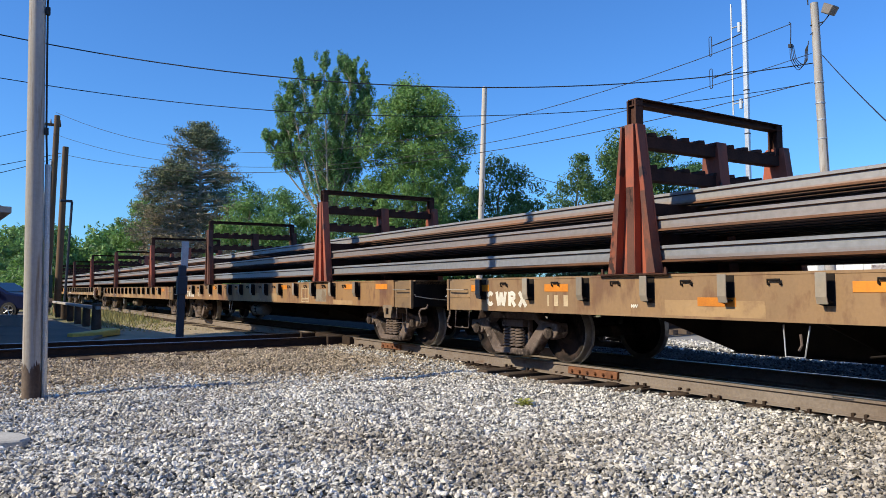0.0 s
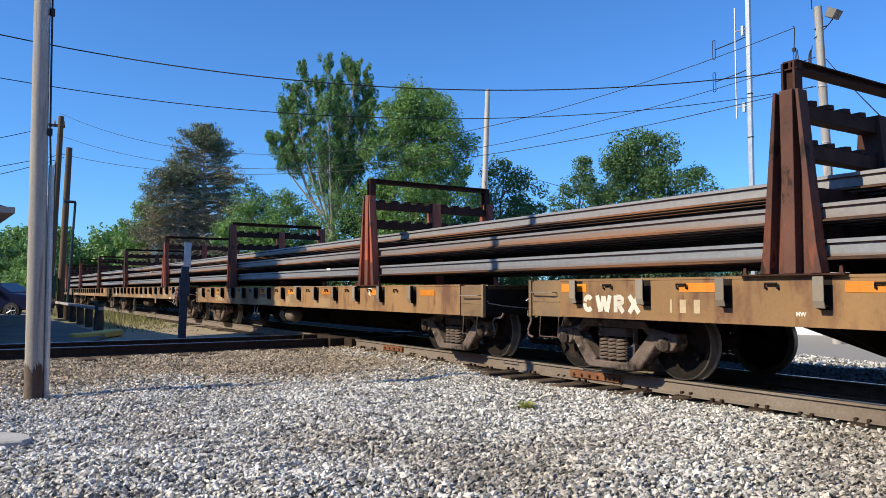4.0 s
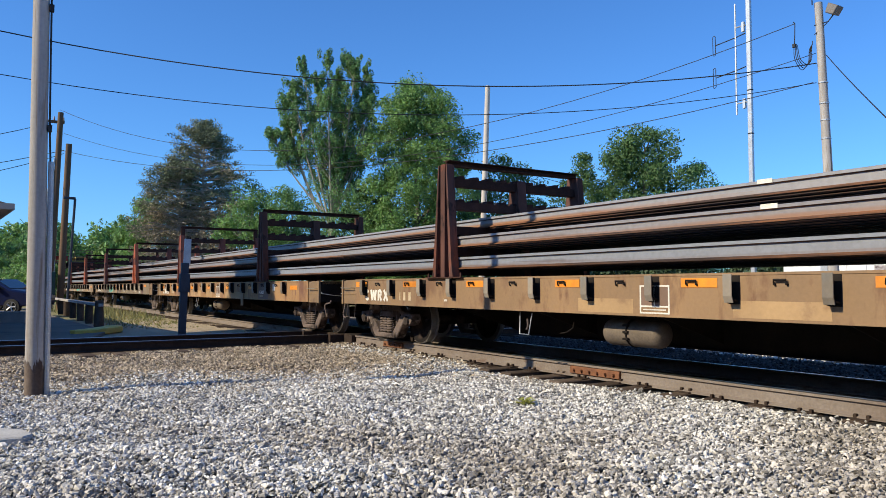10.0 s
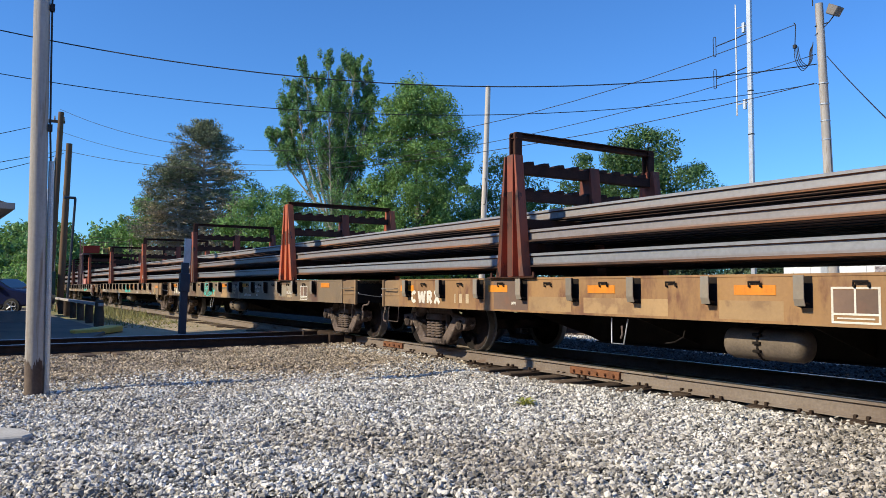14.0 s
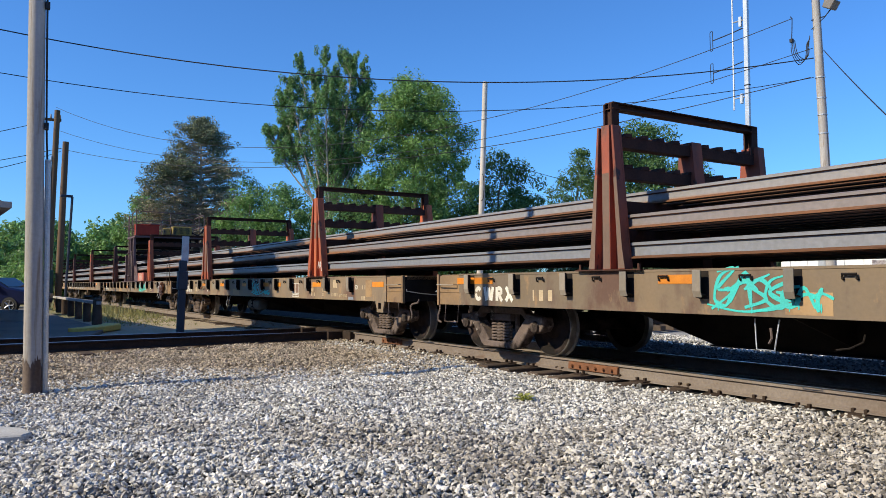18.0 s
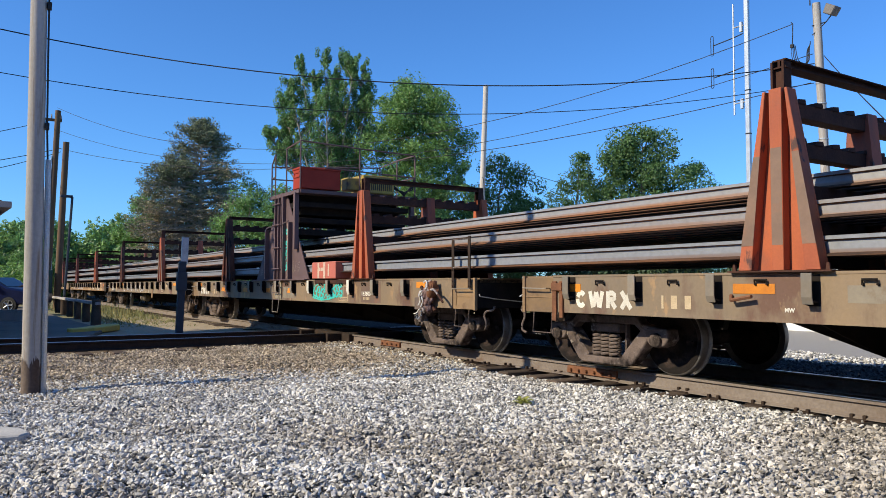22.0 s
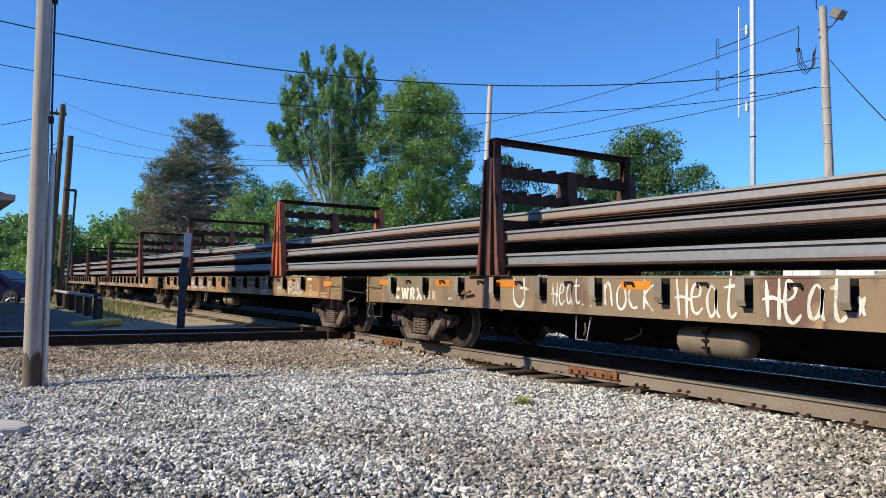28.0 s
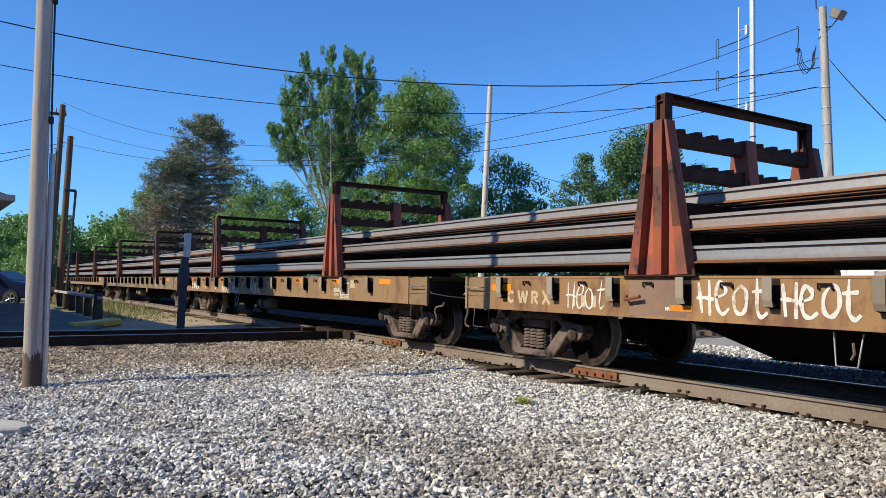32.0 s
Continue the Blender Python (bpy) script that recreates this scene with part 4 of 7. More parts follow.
def scrawl(parent, x0, x1, z0, z1, material, seed, y=Y_SIDE - 0.004, wide=0.042, letters=0):
    """A sprayed tag that cannot be read: crowded sweeps, an underline and drips."""
    rng = random.Random(seed)
    n = letters or max(3, int((x1 - x0) / 0.17))
    h, w = z1 - z0, (x1 - x0) / n
    k = 0
    for i in range(n):
        s = Shape()
        a, lean, tall = x0 + w * i, rng.uniform(0.0, 0.35), rng.uniform(0.85, 1.1)
        for line in rng.sample(SWEEPS, 2):
            pts = [(a + (px * 1.35 + lean * pz + rng.uniform(-0.1, 0.1)) * w, z0 + (pz * tall + rng.uniform(-0.06, 0.06)) * h) for px, pz in line]
            stroke(s, pts, wide * rng.uniform(0.7, 1.2), y - 0.0001 * (k % 14), rng)
            k += 1
        if rng.random() < 0.5:
            dx = a + rng.uniform(0.2, 0.8) * w
            stroke(s, [(dx, z0 + 0.25 * h), (dx + 0.004, z0 + 0.05 * h), (dx, z0 - rng.uniform(0.03, 0.16) * h)], wide * 0.35, y - 0.0001 * (k % 14), rng)
        part("graffiti_sweep", s, material, parent, "crowded sprayed sweeps")
    if n > 3:
        s = Shape()
        stroke(s, [(x0 - 0.05, z0 + 0.12 * h), ((x0 + x1) / 2, z0 - 0.02), (x1 + 0.1, z0 + 0.2 * h), (x1 - 0.1, z0 + 0.34 * h)], wide * 0.7, y - 0.0016, rng)
        part("graffiti_underline", s, material, parent, "sprayed underline")


def make_car():
    """The common flat car: deck, sills, pockets, hooks, reflectors, ends, trucks and couplers."""
    car = thing("flat_car", "weathered tan steel flat car carrying rail racks", "flat car", "rail train cars")
    a, b = CAR_LEN0, CAR_LEN1
    part("deck", Shape().box(a, b, -1.40, 1.40, 1.10, 1.168), M_TAN_DARK, car)
    for sg in (-1, 1):
        prof = [(1.48, 0.708), (1.36, 0.712), (1.36, 0.728), (1.458, 0.732), (1.458, 1.15), (1.38, 1.155), (1.38, 1.175), (1.486, 1.175), (1.486, 1.15), (1.48, 1.145)]
        sill = part("side_sill", Shape().prism([(sg * u, w) for u, w in prof], "x", a + 0.62, b - 0.62), M_TAN, car)
        # end panels, set a little back, with a corner post
        for e, d in ((a, 1), (b, -1)):
            s = Shape().box(min(e, e + d * 0.615), max(e, e + d * 0.615), min(sg * 1.465, sg * 1.445), max(sg * 1.465, sg * 1.445), 0.70, 1.15)
            pn = part("end_panel", s, M_TAN_DARK, car, bevel=0.004)
            part("corner_post", Shape().box(min(e - d * 0.002, e + d * 0.05), max(e - d * 0.002, e + d * 0.05), min(sg * 1.49, sg * 1.44), max(sg * 1.49, sg * 1.44), 0.69, 1.172), M_TAN_DARK, pn, bevel=0.004)
            part("panel_rib", Shape().box(min(e + d * 0.055, e + d * 0.6), max(e + d * 0.055, e + d * 0.6), min(sg * 1.475, sg * 1.4652), max(sg * 1.475, sg * 1.4652), 0.89, 0.90), M_TAN_DARK, pn)
            y = sg * 1.54
            g = Shape().tube([(e + d * 0.07, sg * 1.465, 1.015), (e + d * 0.07, y, 1.015), (e + d * 0.11, y, 1.01), (e + d * 0.50, y, 1.005), (e + d * 0.54, y, 1.01), (e + d * 0.54, sg * 1.465, 1.01)], 0.009, 6)
            part("grab_iron", g, M_POCKET, pn)
            st = Shape().tube([(e + d * 0.20, sg * 1.45, 0.71), (e + d * 0.20, sg * 1.47, 0.44), (e + d * 0.56, sg * 1.47, 0.44), (e + d * 0.56, sg * 1.45, 0.71)], 0.008, 6)
            part("step", st, M_TRUCK, pn)
    face = Shape().prism([(-0.118, 1.158), (-0.106, 1.158), (-0.106, 0.95), (-0.085, 0.885), (-0.097, 0.88), (-0.118, 0.945)], "x", -0.052, 0.05).mesh("stake_pocket", M_POCKET, 0.003)
    # Near-black liner and sill strip stand in for the pocket's shaded inside.
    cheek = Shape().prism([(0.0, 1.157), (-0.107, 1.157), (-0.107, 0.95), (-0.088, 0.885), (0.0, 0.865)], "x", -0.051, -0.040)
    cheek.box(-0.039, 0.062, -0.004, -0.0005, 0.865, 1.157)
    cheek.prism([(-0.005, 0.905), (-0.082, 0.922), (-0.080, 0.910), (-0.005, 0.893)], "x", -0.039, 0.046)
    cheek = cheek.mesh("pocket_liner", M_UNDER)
    hook = Shape().tube([(-0.062, 0, 1.055), (-0.062, -0.022, 1.06), (-0.062, -0.028, 1.10), (0.062, -0.028, 1.10), (0.062, -0.022, 1.06), (0.062, 0, 1.055)], 0.012, 5).mesh("tie_down", M_UNDER)
    for x in POCKETS:
        for sg in (-1, 1):
            pk = part("stake_pocket", face, None, car, at=(x, -sg * Y_SIDE, 0))
            if sg > 0:
                pk.rotation_euler = (0, 0, math.pi)
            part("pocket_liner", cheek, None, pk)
        if x < 14:
            part("tie_down", hook, None, car, at=(x + 0.5, Y_SIDE, 0))
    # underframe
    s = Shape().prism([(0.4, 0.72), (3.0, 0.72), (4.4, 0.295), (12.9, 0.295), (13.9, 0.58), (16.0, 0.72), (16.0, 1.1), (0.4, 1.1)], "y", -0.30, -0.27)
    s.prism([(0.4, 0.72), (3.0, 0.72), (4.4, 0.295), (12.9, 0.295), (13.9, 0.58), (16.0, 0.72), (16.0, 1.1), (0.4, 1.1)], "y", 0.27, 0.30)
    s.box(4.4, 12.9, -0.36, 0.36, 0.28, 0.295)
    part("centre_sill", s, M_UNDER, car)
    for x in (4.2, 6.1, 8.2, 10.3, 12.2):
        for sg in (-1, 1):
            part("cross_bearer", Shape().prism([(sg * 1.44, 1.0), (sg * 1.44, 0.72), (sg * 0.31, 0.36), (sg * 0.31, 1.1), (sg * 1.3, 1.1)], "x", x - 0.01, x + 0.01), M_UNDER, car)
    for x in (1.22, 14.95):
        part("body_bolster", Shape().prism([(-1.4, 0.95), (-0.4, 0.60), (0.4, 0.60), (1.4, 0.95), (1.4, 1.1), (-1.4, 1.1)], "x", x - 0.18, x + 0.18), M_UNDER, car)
    tank = part("air_reservoir", Shape().lathe([(0, 0), (0.09, 0.008), (0.145, 0.04), (0.163, 0.09), (0.163, 0.82), (0.145, 0.87), (0.09, 0.902), (0, 0.91)], "x", (7.10, -1.06, 0.485), 24), M_TANK, car, "dusty tan air tank", smooth=True)
    part("tank_flange", Shape().lathe([(0.161, 0), (0.174, 0), (0.174, 0.02), (0.161, 0.02)], "x", (7.53, -1.06, 0.485), 24), M_UNDER, tank)
    for z in (0.42, 0.50, 0.58):
        part("flange_bolt", Shape().box(7.50, 7.58, -1.25, -1.205, z - 0.014, z + 0.014), M_UNDER, tank, bevel=0.004)
    for x in (7.3, 7.85):
        part("tank_strap", Shape().box(x, x + 0.04, -1.08, -1.04, 0.665, 1.1), M_UNDER, car)
    part("valve_guard", Shape().tube([(5.70, -1.36, 0.68), (5.74, -1.4, 0.39), (5.93, -1.4, 0.39), (5.96, -1.36, 0.68)], 0.008, 5), M_GALV, car)
    part("valve_handle", Shape().tube([(5.88, -1.38, 0.60), (5.89, -1.38, 0.50), (5.86, -1.38, 0.45)], 0.012, 5), M_TRUCK, car)
    part("release_rod", Shape().tube([(6.46, -1.3, 0.43), (6.58, -1.3, 0.45), (6.70, -1.3, 0.51), (6.72, -1.3, 0.58)], 0.009, 5), M_UNDER, car)
    part("brake_rod", Shape().tube([(12.5, -1.38, 0.66), (13.4, -1.38, 0.60), (14.4, -1.36, 0.5)], 0.008, 5), M_TRUCK, car)
    part("jacking_plate", Shape().box(10.94, 11.17, -1.494, -1.4815, 0.53, 1.12), M_TAN, car, bevel=0.004)
    for e, d in ((a, -1), (b, 1)):
        part("end_sill", Shape().box(min(e, e - d * 0.03), max(e, e - d * 0.03), -1.44, 1.44, 0.72, 1.15), M_UNDER, car)
        c = part("coupler", Shape().box(min(e - d * 0.3, e + d * 0.22), max(e - d * 0.3, e + d * 0.22), -0.09, 0.09, 0.72, 0.92).prism([(e + d * 0.2, -0.16), (e + d * 0.42, -0.18), (e + d * 0.55, -0.02), (e + d * 0.50, 0.16), (e + d * 0.2, 0.14)], "z", 0.70, 0.94), M_UNDER, car, bevel=0.02)
        part("uncoupling_lever", Shape().tube([(e + d * 0.05, -1.44, 0.93), (e + d * 0.09, -1.46, 0.90), (e + d * 0.12, -1.2, 0.86), (e + d * 0.14, -0.3, 0.78)], 0.007, 5), M_GALV, car)
        part("air_hose", Shape().tube([*smooth3([(e + d * 0.24, -1.30, 0.76), (e + d * 0.22, -1.32, 0.70), (e + d * 0.12, -1.36, 0.68), (e + d * 0.09, -1.38, 0.61), (e + d * 0.14, -1.38, 0.52), (e + d * 0.13, -1.38, 0.44), (e + d * 0.07, -1.36, 0.41)], 4)], 0.016, 6), M_TRUCK, car, smooth=True)
    for x in (1.22, 14.95):
        make_truck(car, x)
    return car


def walk_rows():
    """How far the train has run: near 4.87 m/s, quickening a little towards the end."""
    return [(t, 0.0002943 * t ** 3 - 0.008141 * t * t + 4.86763 * t - 9.888) for t in [i * 0.5 for i in range(65)]]


RUN = walk_rows()
CARS = {}
SILL = {0: 0, 1: 1, 2: 1, 3: 0, 4: 1, 5: 2, 6: 2, 7: 2, 8: 2, 9: 1, 10: 0}
# along the car and how high its orange strips stand
STRIPS = {0: ((0.98, 2.65, 6.65, 8.7, 10.7, 12.8, 14.9), -0.035), 1: ((0.98, 2.83, 4.6, 6.8, 10.36, 13.97, 15.3), 0.0), 2: ((1.0, 2.66, 4.68, 6.68, 8.68, 10.68, 12.95, 14.8), -0.02), 4: ((1.0, 3.6, 5.65, 7.7, 9.75, 11.8, 14.9), -0.045),
          5: ((0.9, 1.36, 4.84, 7.52, 9.48, 14.9), 0.0), 6: ((1.0, 3.6, 5.6, 7.7, 9.42, 10.2, 12.62, 15.45), -0.05), 7: ((1.0, 14.9), 0.0), 9: ((1.0, 8.73, 10.65, 12.2, 15.68), -0.05), 8: ((0.82, 2.75, 4.4, 6.8, 11.0, 14.9), 0.0)}


def stencil_letters(h, w, gap, stroke):
    """The letters C W R X with the breaks that a stencil leaves, on a wall that faces -y."""
    out = []
    a = stroke / 2
    arc = [(0.5 + 0.42 * math.cos(t), 0.5 + 0.40 * math.sin(t)) for t in [math.radians(v) for v in range(40, 321, 20)]]
    forms = [[arc[:7], arc[7:]],
             [[(0.02, 1), (0.25, 0.0)], [(0.30, 0.05), (0.5, 0.95)], [(0.53, 0.95), (0.74, 0.05)], [(0.78, 0.0), (1.0, 1)]],
             [[(0.12, 0), (0.12, 1)], [(0.26, 0.90), (0.6, 0.90), (0.82, 0.80), (0.82, 0.60), (0.6, 0.50), (0.26, 0.50)], [(0.50, 0.40), (0.92, 0.0)]],
             [[(0.05, 1), (0.46, 0.55)], [(0.54, 0.45), (0.95, 0)], [(0.95, 1), (0.05, 0)]]]
    wide = (1.0, 1.3, 1.0, 1.05)
    x = 0.0
    for letter, k in zip(forms, wide):
        s = Shape()
        for n, line in enumerate(letter):
            s.ribbon([(x + a + px * (w * k - stroke), a * 0.5 + pz * (h - a)) for px, pz in line], stroke, -0.0004 * n)
        out.append(s)
        x += w * k + gap
    return out


def build_train():
    mark = [c.mesh("reporting_letter", M_WHITE) for c in stencil_letters(0.225, 0.21, 0.012, 0.06)]
    mark_faded = [c.mesh("reporting_letter", M_FADED) for c in stencil_letters(0.19, 0.185, 0.04, 0.042)]
    words = {w: lettering(w, 0.078, M_WHITE, 0.36 if w[0] == "1" else None, 0.002) for w in ("163500", "163600", "162900", "LD LMT", "LT WT")}
    words["MW"] = lettering("MW", 0.038, M_WHITE, 0.10, 0.002)
    words["LD LMT"], words["LT WT"] = lettering("LD LMT", 0.065, M_FADED, None, 0.001), lettering("LT WT", 0.065, M_FADED, None, 0.001)
    words["BLT"] = lettering("BLT", 0.065, M_FADED, None, 0.001)
    master = make_car()
    bright = {0, 1, 3, 4, 5, 6, 7, 8, 10}
    # post paint, height of the top bar, painted band and its paint, half width at the foot
    racks = {(0, 0): (M_RED, 3.17, (1.195, 2.1), M_BROWNRACK, 0.35), (0, 1): (M_RED2, 3.17, None, None, 0.37), (1, 0): (M_BROWNRACK, 3.15, None, None, 0.30), (1, 1): (M_RED, 3.12, None, None, 0.37),
             (2, 0): (M_RED, 3.03, (1.195, 2.2), M_BROWNRACK, 0.31), (2, 1): (M_RED, 3.19, (1.195, 1.6), M_BROWNRACK, 0.335), (3, 0): (M_BROWNRACK, 3.03, None, None, 0.30), (3, 1): (M_RED, 3.12, None, None, 0.37),
             (4, 0): (M_RED, 3.19, (1.195, 2.3), M_BROWNRACK, 0.31), (4, 1): (M_BROWNRACK, 3.03, None, None, 0.31), (5, 0): (M_RED, 3.15, (1.195, 2.25), M_OVERSPRAY, 0.29), (5, 1): (M_RED2, 3.04, (2.02, 2.28), M_BROWNRACK, 0.43),
             (6, 0): (M_RED2, 3.15, (1.42, 2.26), None, 0.41), (6, 1): (M_RED2, 3.12, (2.0, 2.28), None, 0.41), (7, 0): (M_BROWNRACK, 3.03, None, None, 0.43), (7, 1): (M_RED2, 3.10, None, None, 0.37),
             (8, 0): (M_BROWNRACK, 3.17, None, None, 0.28), (8, 1): (M_RED2, 3.15, (1.195, 2.32), None, 0.41), (9, 0): (M_RED, 3.17, (1.7, 2.3), M_BROWNRACK, 0.41), (9, 1): (M_RED2, 3.04, (2.0, 2.2), M_BROWNRACK, 0.40),
             (10, 0): (M_BROWNRACK, 3.03, None, None, 0.36), (10, 1): (M_RED, 3.15, None, None, 0.40)}
    for k in range(-1, 20):
        car = master if k == -1 else copy_thing(master, pose(0, 0, 0))
        car.location = (-9.888 - k * PITCH, YC, Z_FIT.get(k, 0.0))
        for o in car.children:
            if o.name.split(".")[0] == "truck":
                o.location.z = -Z_FIT.get(k, 0.0)
                if k == 8 and o.location.x < 8:
                    o.location.x += 0.16
            if k in (3, 8) and o.name.split(".")[0] in ("stake_pocket", "tie_down") and o.location.x < 3.8:
                o.location.x += 0.11
        CARS[k] = car
    for k, car in CARS.items():
        for i, x in enumerate(RACK_AT.get(k, RACKS)):
            post_m, bar, band, band_m, base = racks.get((k, i), (M_BROWNRACK, 3.03, None, None, 0.36))
            make_rack(car, x, post_m, M_BEAM, bar, band, band_m, base, (k, i) == (6, 1))
        for o in list(car.children):
            kind = o.name.split(".")[0]
            if kind == "side_sill" and SILL.get(k, k % 3):
                o.material_slots[0].link = "OBJECT"
                o.material_slots[0].material = (M_TAN, M_TAN_ORANGE, M_TAN_GREY)[SILL.get(k, k % 3)]
            if (kind == "jacking_plate" and k not in (3, 4, 8, 11)) or (kind == "brake_rod" and k != 3) or (k == 7 and kind in ("air_reservoir", "tank_strap", "valve_guard", "valve_handle")):
                for q in (*o.children_recursive, o):
                    bpy.data.objects.remove(q)
        xs, dz = STRIPS.get(k, ((0.98, 2.83, 4.77, 6.8, 8.8, 10.8, 12.83, 14.9), 0.01))
        for x in xs:
            part("reflector", cached("reflector", lambda: Shape().box(-0.225, 0.225, -0.003, 0, 1.02, 1.115), M_ORANGE), None, car, "orange reflective strip", at=(x, Y_SIDE - 0.002, dz))
        for c in mark if k in bright else mark_faded:
            part("reporting_letter", c, None, car, "cream stencilled letter" if k in bright else "faded stencilled letter", at=({2: 2.33, 8: 1.19}.get(k, 1.13), Y_SIDE - 0.003, 0.768 if k in bright or k == 2 else 0.80))
        if k <= 13:
            if k != 2:
                bars(car, 2.19 if k == 8 else 2.48, 0.80, (0.03, 0.08, 0.08), 0.14, M_FADED, 0.07 if k == 8 else 0.10)
            if k == 6:
                old_stencils(car)
            elif k not in (1, 2):
                part("stencil", words["162900" if k == 9 else ("163500", "163600", "162900")[k % 3]], None, car, at=(12.47 if k == 4 else 12.64, Y_SIDE - 0.003, 0.865))
                bars(car, 12.52 if k == 4 else 12.7, 0.785, (0.03, 0.03, 0.03, 0.03, 0.03), 0.05, M_FADED, 0.025)
            if k in (2, 5):
                part("stencil", words["LD LMT"], None, car, at=(8.35, Y_SIDE - 0.003, 0.93))
                part("stencil", words["LT WT"], None, car, at=(8.35, Y_SIDE - 0.003, 0.83))
            if k in (3, 8, 11):
                part("stencil", words["BLT"], None, car, at=(13.5, Y_SIDE - 0.003, 0.95))
            if k != 5:
                part("stencil", words["MW"], None, car, at=(2.92 if k == 8 else 3.92, Y_SIDE - 0.003, 0.805))
    details()


def old_stencils(car):
    """Worn lines of writing on one grey-brown car."""
    bars(car, 12.32, 0.865, (0.03, 0.03, 0.02), 0.07, M_FADED, 0.02)
    bars(car, 12.90, 0.865, (0.03, 0.03, 0.04, 0.03), 0.07, M_FADED, 0.025)
    bars(car, 12.32, 0.775, (0.04, 0.02, 0.03), 0.07, M_FADED, 0.05)
    bars(car, 12.90, 0.775, (0.03, 0.03), 0.07, M_FADED, 0.02)
    bars(car, 13.40, 0.775, (0.02, 0.03, 0.03, 0.03, 0.03), 0.07, M_FADED, 0.035)
    part("stencil", lettering("END SILLS", 0.062, M_FADED, 0.38, 0.001), None, car, at=(13.76, Y_SIDE - 0.003, 0.765))
    part("stencil", lettering("EX", 0.08, M_WHITE, 0.14, 0.002), None, car, at=(14.5, Y_SIDE - 0.003, 0.925))
    bars(car, 14.80, 0.925, (0.03, 0.03), 0.075, M_FADED, 0.08)
    bars(car, 14.78, 0.725, (0.04, 0.03, 0.04), 0.07, M_FADED, 0.02)
    part("card_plate", Shape().box(14.2, 14.43, Y_SIDE - 0.006, Y_SIDE - 0.002, 0.715, 0.775), M_GALV, car, "pale metal card plate")


def jacking_pad(car):
    a, b = Y_SIDE - 0.004, Y_SIDE + 0.02
    pad = Shape().box(15.36, 15.70, a, b, 0.68, 0.735).box(15.41, 15.66, a, b, 0.51, 0.57)
    pad.prism([(15.36, 0.68), (15.41, 0.57), (15.465, 0.57), (15.465, 0.68)], "y", a, b).prism([(15.575, 0.68), (15.575, 0.57), (15.66, 0.57), (15.70, 0.68)], "y", a, b)
    part("jacking_pad", pad, M_TAN_GREY, car, "steel pad with a square hole")


